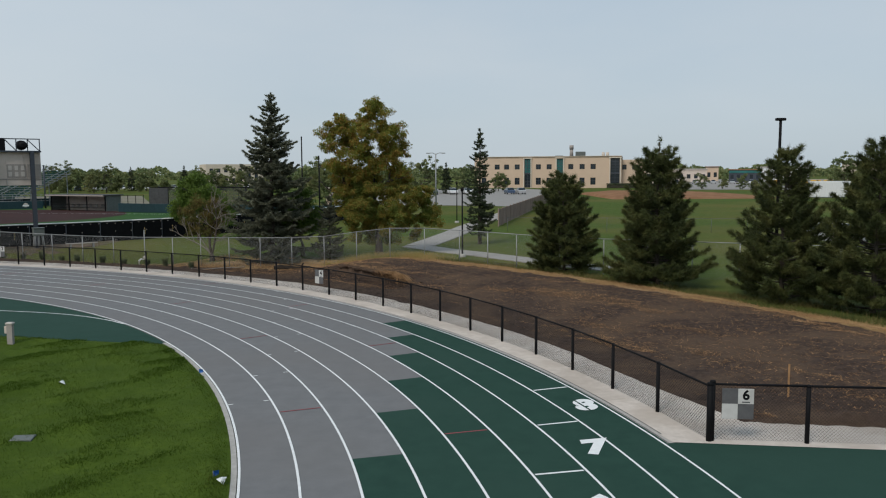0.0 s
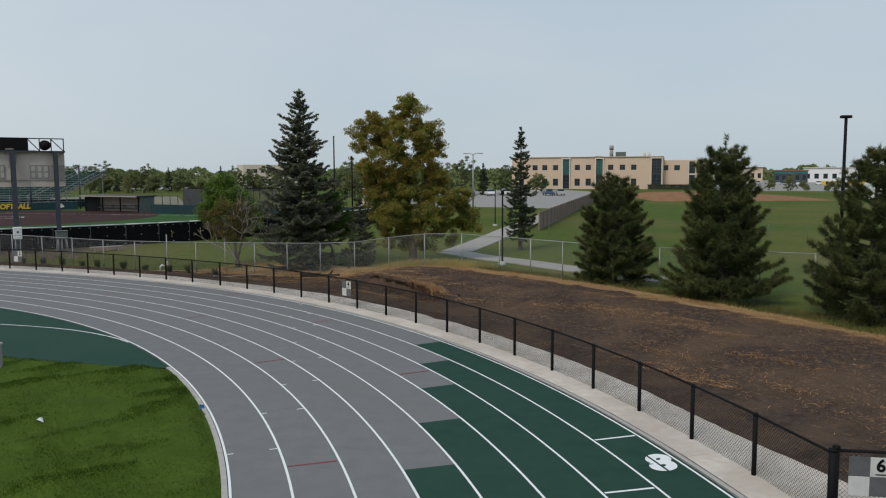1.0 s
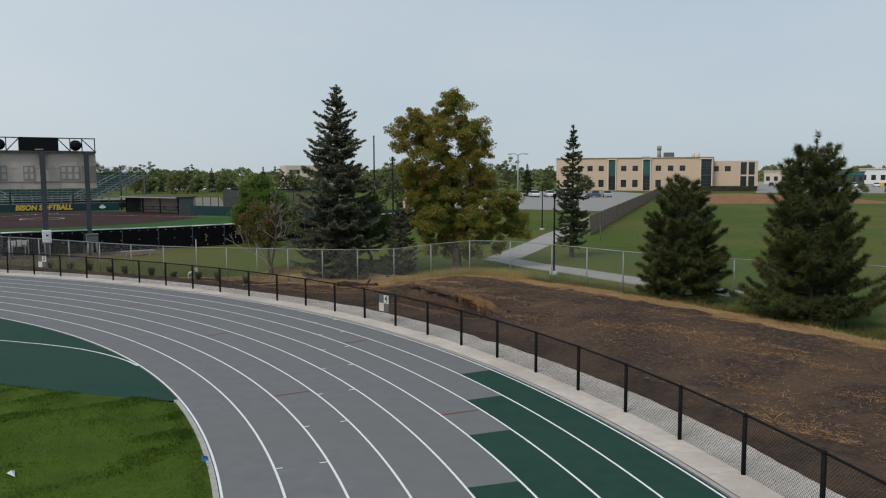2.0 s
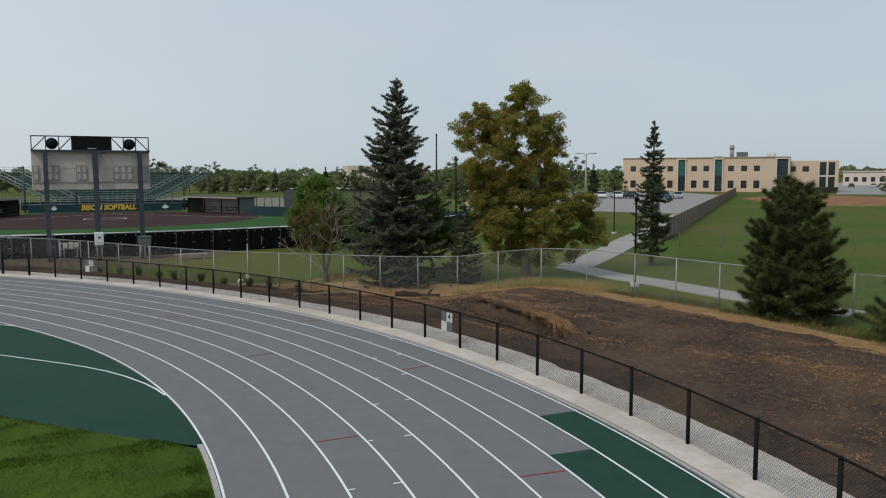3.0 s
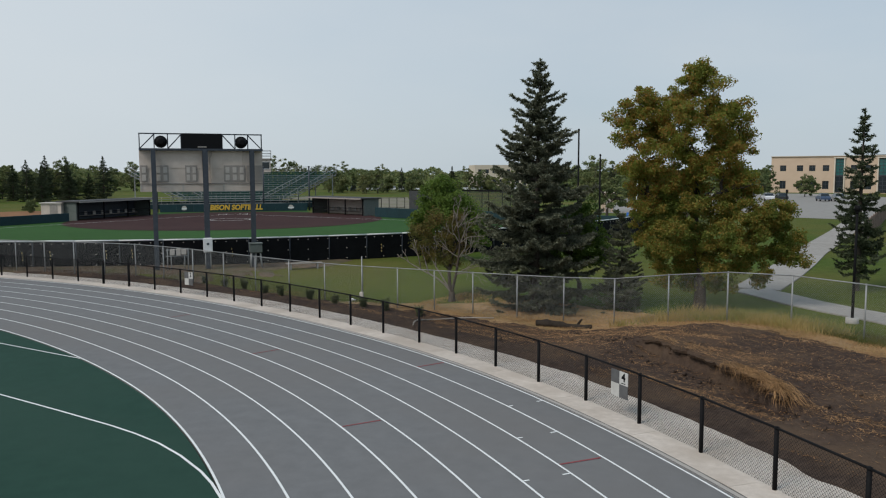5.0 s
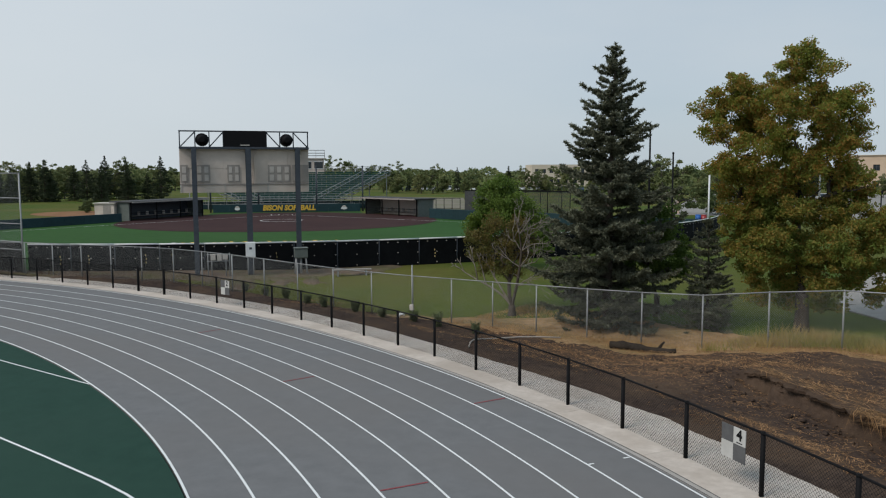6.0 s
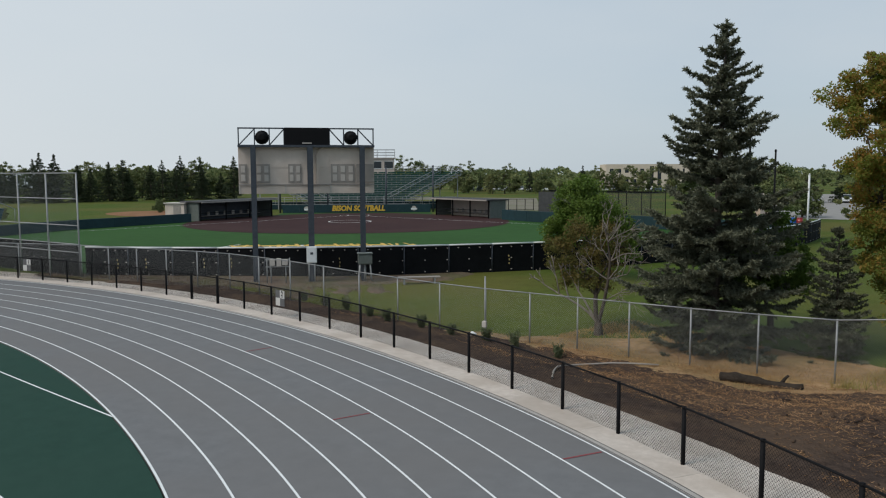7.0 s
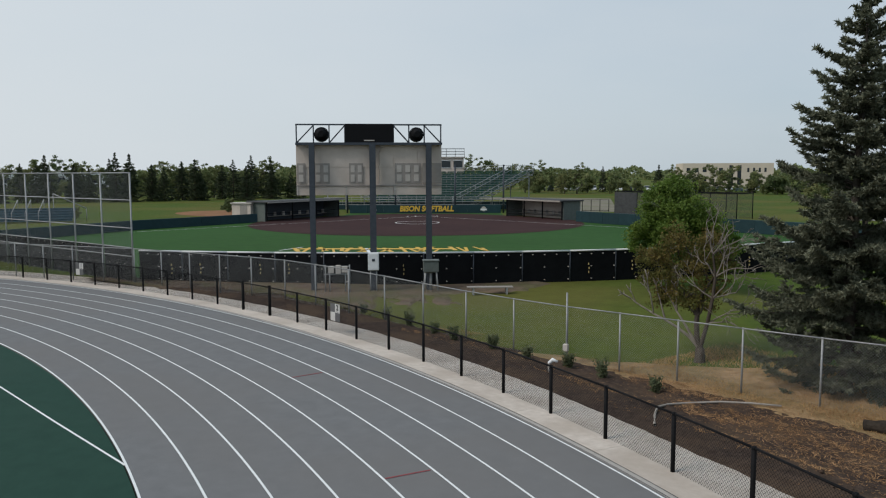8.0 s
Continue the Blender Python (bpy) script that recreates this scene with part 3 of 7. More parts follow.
def blades(name, material, x, y, z, h, w, lean, seed, label, category):
    """Tufts of single bent blades as one object of stuff."""
    r = np.random.RandomState(seed)
    n = len(x)
    a, b = r.uniform(0, 2 * np.pi, n), r.uniform(0, 2 * np.pi, n)
    hh = h * r.uniform(0.5, 1.3, n)
    ln = lean * r.uniform(0.1, 1.0, n) * hh
    dx, dy = np.cos(a) * w / 2, np.sin(a) * w / 2
    base = np.stack([x, y, z], -1)
    top = base + np.stack([np.cos(b) * ln, np.sin(b) * ln, hh], -1)
    side = np.stack([dx, dy, 0 * dx], -1)
    vs = np.concatenate([base - side, base + side, top + side * 0.15], 1).reshape(-1, 3)
    fs = np.arange(3 * n).reshape(-1, 3)
    return tagged(put(name, array_mesh(name, vs, fs), material), label, category, kind="stuff")


def turf_spots(n, chance):
    """Places in the near part of the infield, kept by chance(x, y)."""
    x, y = rg.uniform(-25, -3.4, n), rg.uniform(9, 28, n)
    sel = (track_so(x, y)[1] < -0.19 + 0.05 * wave(x, y, 3.1, 2.0) + 0.04 * wave(x, y, 9.0, 5.0)) & (y < 27.2 - (x + 14.6) * 0.2203) & (rg.rand(n) < chance(x, y))
    return x[sel], y[sel]


bx, by = turf_spots(420000, lambda x, y: 0.62 + 0.2 * wave(x, y, 0.8, 4))
blades("infield_grass", L_GRASS, bx, by, infield_height(bx, by) - 0.01, 0.035 + 0.02 * np.clip(wave(bx, by, 0.75, 3.1), 0, 1), 0.017, 1.4, 5, "short green grass blades of the infield", "grass")
bx, by = turf_spots(520000, lambda x, y: 0.95 * step(0.15, 0.85, streaks(x, y)))
blades("streak_grass", L_STREAK, bx, by, infield_height(bx, by) - 0.01, 0.060, 0.020, 1.2, 6, "darker, longer grass blades in slanting streaks", "grass")

# ---- the bank of bare soil beside the track ----
us, uv = np.meshgrid(np.concatenate([np.arange(-46, -12.0, 0.15), np.arange(-12.0, 2.0, 0.075), np.arange(2.0, 30.0, 0.15)]), np.concatenate([[-0.14, -0.005, 0.05, 0.14], np.arange(0.28, 1.8, 0.13), np.arange(1.8, 5.2, 0.07), np.arange(5.2, 14.2, 0.16)]))
inner = np.interp(us, (-25.0, -23.5, -22.0, -18.0, -13.0, -8.0, -2.5, 0.0, 4.0), (10.6, 10.36, 10.25, 10.36, 10.40, 10.50, 10.42, 10.30, 10.36)) + 0.035 * wave(us, us * 0.3, 0.8, 1) + 0.03 * wave(us, us * 0.2, 4.4, 2) - 0.17 * np.exp(-((us + 11.6) / 0.35) ** 2) + 0.16 * np.exp(-((us + 5.4) / 0.4) ** 2)
uo = inner + uv
pos = np.array([on_track(a, b) for a, b in zip(us.ravel(), uo.ravel())])
dx_, dy_ = pos[:, 0].reshape(us.shape), pos[:, 1].reshape(us.shape)
outer = bed_edge(us) - 0.25 + 0.35 * wave(us, us * 0.7, 0.75, 7.0) + 0.15 * wave(us, us, 2.6, 3)
lump = 0.04 * wave(dx_, dy_, 1.7, 1.3) + 0.025 * wave(dx_, dy_, 4.1, 2.2) + 0.022 * wave(dx_, dy_, 9.0, 4.2) + 0.014 * wave(dx_, dy_, 17.0, 6.2)
gate_line = dy_ - (17.75 - (dx_ - 6.2) * 0.115)
fade = step(0, 0.4, uv) * (1 - step(-0.6, 0.1, uo - outer)) * step(0, 0.2, gate_line)
dz = np.where(uv < -0.1, -0.09, 0.016 + (relief(dx_, dy_) + 0.05 + lump) * fade - 0.16 * step(-0.6, 0.1, uo - outer) - 0.12 * (1 - step(0, 0.2, gate_line)))
dz += np.where(uo > outer - 0.6, relief(dx_, dy_) * (1 - fade), 0)
ny, nx = us.shape
idx = np.arange(nx * ny).reshape(ny, nx)
mid = (uo < outer + 0.4)[:-1, :-1]
behind_gate = (gate_line > -0.35)[:-1, :-1]
qf = np.stack([idx[:-1, :-1], idx[:-1, 1:], idx[1:, 1:], idx[1:, :-1]], -1)[mid & behind_gate][:, ::-1]
soil = put("soil_bank", array_mesh("soil_bank", np.stack([dx_, dy_, dz], -1).reshape(-1, 3), qf, True), M_SOIL)
tagged(soil, "bank of dark bare soil with scattered straw", "soil", kind="structure")


def scatter(n, s0, s1, o0, o1, seed):
    r = np.random.RandomState(seed)
    s_, o_ = r.uniform(s0, s1, n), r.uniform(o0, o1, n)
    p = np.array([on_track(a, b) for a, b in zip(s_, o_)])
    return s_, o_, p[:, 0], p[:, 1], r


def flat_straw(name, x, y, z, length, width, r, material, label, category):
    """Lying bits, most of them raked along the bend."""
    n = len(x)
    a = np.arctan2(y - C1Y, x - C1X) + np.pi / 2 + r.normal(0, 1.1, n)
    ln = length * r.uniform(0.4, 1.4, n)
    tilt = r.uniform(-0.25, 0.25, n) * ln
    d = np.stack([np.cos(a) * ln / 2, np.sin(a) * ln / 2, tilt / 2], -1)
    w = np.stack([-np.sin(a) * width / 2, np.cos(a) * width / 2, 0 * a], -1)
    c = np.stack([x, y, z], -1)
    vs = np.concatenate([c - d - w, c - d + w, c + d + w, c + d - w], 1).reshape(-1, 3)
    fs = np.arange(4 * n).reshape(-1, 4)
    return tagged(put(name, array_mesh(name, vs, fs), material), label, category, kind="stuff")


def on_soil(n, seed, base, lo=10.7):
    """Scattered places on the soil, thick in drifts that were raked along the bend."""
    s_, o_, x_, y_, r_ = scatter(n, -40, 12, lo, 22.0, seed)
    drift = wave(s_ * 0.45, o_ * 1.1, 1.0, 9.0) + 0.55 * wave(s_ * 1.2, o_ * 3.0, 1.0, 3.0) + 0.35 * wave(x_, y_, 4.6, 6.0)
    dens = base + 0.95 * step(0.15, 0.95, drift) + 0.25 * step(17.5, 19.5, o_) - 0.35 * (1 - step(11.2, 13.0, o_)) + 0.25 * step(-6, -3, s_) * step(12.0, 13.5, o_) - 0.45 * step(-1, 5, s_)
    lim = bed_edge(s_) + 0.4
    sel = (r_.rand(n) < np.clip(dens, 0.02, 1)) & (o_ < lim) & (y_ > 18.0 - (x_ - 6.2) * 0.115)
    x_, y_ = x_[sel], y_[sel]
    z_ = relief(x_, y_) + 0.082 + 0.04 * wave(x_, y_, 1.7, 1.3) + 0.025 * wave(x_, y_, 4.1, 2.2)
    return x_, y_, z_, r_


x_, y_, z_, r_ = on_soil(340000, 21, 0.26)
flat_straw("chaff_litter", x_, y_, z_, 0.048, 0.013, r_, M_CHAFF, "brown chopped chaff strewn over the soil", "chaff")
x_, y_, z_, r_ = on_soil(230000, 22, 0.10, 11.2)
flat_straw("straw_litter", x_, y_, z_ + 0.008, 0.12, 0.010, r_, M_STRAW, "scattered dry straw on the soil", "straw")


# ---- chain-link fences ----
def link_bay(name, width, height, pitch, r, z0=0.03):
    """Diamond wire mesh of one bay, along x from 0 to width."""
    g = Geo()
    vs, fs = [], []
    h = height - z0
    n = int((width + h) / pitch) + 2
    for sign in (1, -1):
        for k in range(n):
            c = k * pitch
            if sign > 0:
                a, b = max(0.0, c - h), min(width, c)
                if b - a < 0.01:
                    continue
                p, q = (a, c - a), (b, c - b)
            else:
                c -= h
                a, b = max(0.0, c), min(width, c + h)
                if b - a < 0.01:
                    continue
                p, q = (a, a - c), (b, b - c)
            k0 = len(vs)
            yo = r * 0.6 * sign
            for (u, v) in (p, q):
                vs += [(u - r, yo, z0 + v), (u + r, yo, z0 + v), (u, yo + 1.6 * r, z0 + v)]
            fs += [(k0, k0 + 1, k0 + 4, k0 + 3), (k0 + 1, k0 + 2, k0 + 5, k0 + 4), (k0 + 2, k0, k0 + 3, k0 + 5)]
    return g.add(vs, fs).mesh(name)


def round_post(name, r, h, cap=True):
    g = Geo().tube((0, 0, -0.15), (0, 0, h), r, n=10)
    if cap:
        g.tube((0, 0, h - 0.02), (0, 0, h + 0.022), r * 1.12, r * 1.08, 10)
        g.tube((0, 0, h + 0.022), (0, 0, h + 0.032), r * 1.0, r * 0.6, 10)
    return g.mesh(name)


def chain_fence(label, pts, height, post_r, rail_r, post_mat, wire_mat, pitch, wire_r, big=(), big_r=0.05, skip=(), group="", mid_rails=(), bottom=False, posts_up=0.0):
    """A fence through post positions (x, y, z); big: indices of stout posts; skip: bays left open."""
    f = thing("chain_link_fence", label, "fence", pose(*pts[0]), group)
    base = Vector(pts[0])
    pm = round_post("post", post_r, height + posts_up)
    bm_ = round_post("post", big_r, height + 0.05)
    bays, rails = {}, {}
    for i, p in enumerate(pts):
        put("post", bm_ if i in big else pm, post_mat, f, m=Matrix.Translation(Vector(p) - base))
        if i + 1 == len(pts) or i in skip:
            continue
        q = pts[i + 1]
        d = math.hypot(q[0] - p[0], q[1] - p[1])
        wid = round(d * 20) / 20
        if wid not in bays:
            bays[wid] = link_bay("mesh_panel", wid, height, pitch, wire_r)
            bays[wid].materials.append(wire_mat)
            rails[wid] = Geo().tube((0, 0, 0), (wid, 0, 0), rail_r, n=8).mesh("top_rail")
            rails[wid].materials.append(post_mat)
        m = Matrix.Translation(Vector(p) - base) @ Matrix.Rotation(math.atan2(q[1] - p[1], q[0] - p[0]), 4, "Z")
        shear = Matrix.Identity(4)
        shear[0][0] = d / wid
        shear[2][0] = (q[2] - p[2]) / wid
        for nm, data, zz in [("mesh_panel", bays[wid], 0.0), ("top_rail", rails[wid], height)] + [("mid_rail", rails[wid], hh) for hh in mid_rails] + ([("bottom_wire", rails[wid], 0.05)] if bottom else []):
            ob = new(nm, data)
            ob.parent = f
            ob.matrix_parent_inverse = m @ Matrix.Translation((0, 0, zz)) @ shear
    return f


# black fence on the apron, along the bend and round the corner gate
bend_posts, s = [], -25.97
while s < 44:
    bend_posts.append((*on_track(s, 9.21), 0.0))
    s += 1.575 if s < -0.9 else 1.695
gate_i = min(range(len(bend_posts)), key=lambda i: abs(bend_posts[i][0] + 31.4))
chain_fence("low black chain-link fence on the concrete apron", bend_posts, 1.13, 0.043, 0.024, M_BLACK, M_BLACK, 0.072, 0.0030, big=(0, gate_i, gate_i + 1), big_r=0.06, group="black track fences")
corner_posts = [(5.56 + 1.84 * k, 16.72 - 0.21 * k, 0.0) for k in range(9)]
chain_fence("low black chain-link fence beside the corner gate", corner_posts, 1.17, 0.045, 0.026, M_BLACK, M_BLACK, 0.072, 0.0032, big=(0,), big_r=0.052, group="black track fences")

# galvanised fence along the lawn, following the bank
def lawn_z(x, y):
    return float(relief(np.array([x]), np.array([y]))[0])


LAWN_LINE = ((-56.0, 50.6), (-43.5, 53.0), (-33.3, 53.4), (-27.1, 52.6), (-18.5, 50.9), (-13.0, 50.2), (-9.0, 49.7), (-6.9, 49.0), (-2.8, 47.6), (-0.75, 47.1), (1.25, 45.7), (2.75, 44.0), (4.2, 42.7), (8.5, 41.2), (14.4, 38.4), (32, 30.3))


def stations(line, gap):
    out, left = [], 0.0
    for (x0, y0), (x1, y1) in zip(line, line[1:]):
        d = math.hypot(x1 - x0, y1 - y0)
        n = max(1, round(d / gap))
        for k in range(n):
            out.append((x0 + (x1 - x0) * k / n, y0 + (y1 - y0) * k / n))
    return out + [line[-1]]


lawn_posts = [(x, y, lawn_z(x, y)) for x, y in stations(LAWN_LINE, 2.1)]
chain_fence("tall galvanised chain-link fence along the lawn", lawn_posts, 1.83, 0.028, 0.02, M_GALV, M_WIRE, 0.075, 0.0021, group="galvanised fences")

# tall batting screen with cross rails behind the outfield wall
screen_posts = [(-43.9 - 2.95 * k, 53.2 + 0.28 * k, 0.0) for k in range(8)]
chain_fence("very tall galvanised bullpen screen with cross rails", screen_posts, 5.70, 0.045, 0.03, M_GALV, M_WIRE, 0.11, 0.0022, mid_rails=(4.3, 2.85, 1.83, 1.38), group="galvanised fences")
cloth = thing("wind_screen", "black wind screen cloth tied along the bullpen fence", "wind screen", pose(-43.9, 53.27, 0, 0, 0, 180 - math.degrees(math.atan2(0.28, 2.95))))
for k in range(7):
    x0 = 2.963 * k
    g = Geo()
    cols = np.linspace(0.02, 2.94, 9)
    g.add([(x0 + a, 0.025 * math.sin(a * 4.3 + k) * math.sin(b * 1.7), b) for b in (0.06, 0.5, 0.95, 1.4, 1.80) for a in cols], [(r * 9 + c, r * 9 + c + 1, r * 9 + c + 10, r * 9 + c + 9) for r in range(4) for c in range(8)])
    panel = g.made("cloth_panel", M_SCREEN, cloth)
    g = Geo()
    for b in (0.12, 0.95, 1.72):
        for a in (0.1, 0.85, 1.6, 2.35):
            g.box((x0 + a, 0.05, b), (0.05, 0.02, 0.04))
    tagged(g.made("tie", M_PANELL, panel, "pale screen ties"), kind="stuff")


# ---- small boards on the black fence ----
def fence_board(x, y, z, rz, digit):
    """Four squares in a chequer: the numeral on a white one at the top, its opposite white, the others dark."""
    b = thing("fence_board", "chequered station board with a black numeral on the fence", "sign", pose(x, y, z, 0, 0, rz), "station boards")
    Geo().box((0, 0, 0.0), (0.305, 0.015, 0.31), bevel=0.004).made("number_plate", M_PLATE, b)
    Geo().box((-0.308, 0.0, -0.313), (0.305, 0.015, 0.31), bevel=0.004).made("plain_plate", M_PLATE, b)
    Geo().box((-0.308, 0.0, 0.0), (0.305, 0.015, 0.31), bevel=0.004).made("dark_plate", M_PLATED, b, "dark grey square")
    Geo().box((0.0, 0.0, -0.313), (0.305, 0.015, 0.31), bevel=0.004).made("dark_plate", M_PLATED, b, "dark grey square")
    put("numeral", lettering(digit, 0.27, 0.010), M_BLACK, b, "black numeral", pose(0, -0.0105, 0.02, 90, 0, 0))
    Geo().box((0, -0.009, -0.115), (0.15, 0.004, 0.018)).made("underline", M_BLACK, b, "black bar")
    return b


for s, digit in ((-8.25, "4"), (12.05, "2"), (28.9, "1")):
    x, y = on_track(s, 9.15)
    fence_board(x, y, 0.91, heading(s) + 180, digit)
fence_board(6.18, 16.58, 0.95, -7, "6")


# ---- trees ----
def spikes(base, way, length, width, rng):
    """Thin three-cornered needles: from base along way."""
    side = np.cross(way, rng.normal(0, 1, way.shape))
    side *= (width * rng.uniform(0.7, 1.3, len(way)) / (np.linalg.norm(side, axis=1) + 1e-9))[:, None]
    vs = np.stack([base + side * 0.8, base + way * length[:, None], base - side * 0.8], 1).reshape(-1, 3)
    return vs, np.arange(len(vs)).reshape(-1, 3)


def unit_rows(v):
    return v / (np.linalg.norm(v, axis=1)[:, None] + 1e-9)


def spruce(name, label, x, y, z, height, radius, leaf, shoots, seed, whorls=34, per=(5, 7), base=0.03, power=0.75, droop=0.42, ragged=0.3, needle=0.075, step_=0.055, twig_gap=0.13, twig=0.34, each=4, gap=0.08, young_share=0.6, clear=9.0):
    """Shelves of drooping branches with upturned ends; each carries twigs on both sides, clothed in short needles."""
    rng = np.random.RandomState(seed)
    tree = thing(name, label, "conifer tree", pose(x, y, z))
    lean = rng.normal(0, 0.008, 2) * height
    axis = lambda h: np.array([lean[0] * (h / height) ** 2, lean[1] * (h / height) ** 2, h])
    Geo().path([axis(h) for h in np.linspace(-0.2, height * 0.98, 9)], [0.018 * height * (1 - k / 8.4) + 0.01 for k in range(9)], 8).made("trunk", M_BARK, tree)
    limbs = Geo()
    p0, dr, ln, tipness = [], [], [], []
    for i in range(whorls):
        f = base + (0.975 - base) * (i / (whorls - 1)) ** 0.95
        full = radius * ((1 - f) / (1 - base)) ** power * (1.0 if f > base + 0.06 else 0.74) * min(1.0, 0.42 + 5.5 * (1 - f)) * rng.uniform(0.84, 1.12)
        n = rng.randint(per[0], per[1] + 1)
        a0 = rng.uniform(0, 6.28)
        for k in range(n):
            if rng.rand() < gap:
                continue
            a = a0 + 6.283 * k / n + rng.normal(0, 0.16)
            L = max(0.07, full * (1 + rng.uniform(-1, 0.25) * ragged))
            out = np.array([math.cos(a), math.sin(a), 0.0])
            if height * f < 2.6 and out[1] < 0:
                L = min(L, clear / (0.15 - out[1]))
            left = np.array([-out[1], out[0], 0.0])
            q0 = axis(height * f + rng.normal(0, 0.13))
            a1, a2 = 0.06 + 0.50 * f + rng.normal(0, 0.07), droop * (1 - 0.7 * f) * rng.uniform(0.7, 1.35)
            qs = np.linspace(0, 1, 7)
            pts = np.array([q0 + out * (L * q) + np.array([0, 0, L * (a1 * q - a2 * q * q + 0.9 * a2 * q ** 4)]) for q in qs])
            if L > 0.35:
                limbs.path(pts, [max(0.006, 0.016 * L * (1 - 0.9 * q)) for q in qs], 4)
            m = max(2, int(L * 0.9 / twig_gap))
            for j in range(m):
                q = 0.12 + 0.88 * (j + rng.uniform(0, 0.8)) / m
                q = min(q, 1.0)
                fi = q * 6
                lo = min(int(fi), 5)
                c = pts[lo] + (pts[lo + 1] - pts[lo]) * (fi - lo)
                along = pts[lo + 1] - pts[lo]
                along = along / np.linalg.norm(along)
                tl = (0.05 + 0.05 * min(1.0, 6 * (1 - f)) + twig * L * (1 - q) ** 0.8 * min(1, q * 3.5)) * rng.uniform(0.7, 1.2)
                for sd in (-1, 1):
                    d = along * 0.75 + left * sd * 0.75 + np.array([0, 0, -0.22 + 0.35 * f + rng.normal(0, 0.1)])
                    p0.append(c)
                    dr.append(d / np.linalg.norm(d))
                    ln.append(tl)
                    tipness.append(q)
            p0.append(pts[5])
            dr.append(unit_rows((pts[6] - pts[5])[None])[0])
            ln.append(L / 6 + 0.12 * min(1.0, 0.3 + 5 * (1 - f)))
            tipness.append(1.0)
    for q in np.linspace(0.93, 0.995, 9):
        p0.append(axis(height * q))
        dr.append(np.array([rng.normal(0, 0.1), rng.normal(0, 0.1), 1.0]))
        ln.append(0.12)
        tipness.append(1.0)
    limbs.made("branch_work", M_BARK, tree)
    p0, dr, ln, tipness = np.array(p0), unit_rows(np.array(dr)), np.array(ln), np.array(tipness)
    cnt = np.maximum(2, (ln / step_).astype(int))
    idx_ = np.repeat(np.arange(len(ln)), cnt * each)
    w = rng.rand(len(idx_))
    b = p0[idx_] + dr[idx_] * (ln[idx_] * w)[:, None] + np.stack([0 * w, 0 * w, -0.10 * ln[idx_] * w * w], -1)
    way = unit_rows(dr[idx_] * 0.7 + rng.normal(0, 0.6, (len(idx_), 3)) + np.array([0, 0, 0.05]))
    # Twig-end needles that don't point down take the colour with painted highlights.
    young = (w > 0.55) & (tipness[idx_] > 0.5) & (rng.rand(len(w)) < young_share) & (way[:, 2] > -0.25)
    ll = needle * rng.uniform(0.7, 1.4, len(idx_))
    vs, fs = spikes(b[young], way[young], ll[young], 0.32 * needle, rng)
    put("new_growth", array_mesh("new_growth", vs, fs), shoots, tree, "young shoots, on the blue spruce with highlights painted in")
    vs, fs = spikes(b[~young], way[~young], ll[~young] * 1.1, 0.38 * needle, rng)
    put("crown", array_mesh("crown", vs, fs), leaf, tree)
    return tree


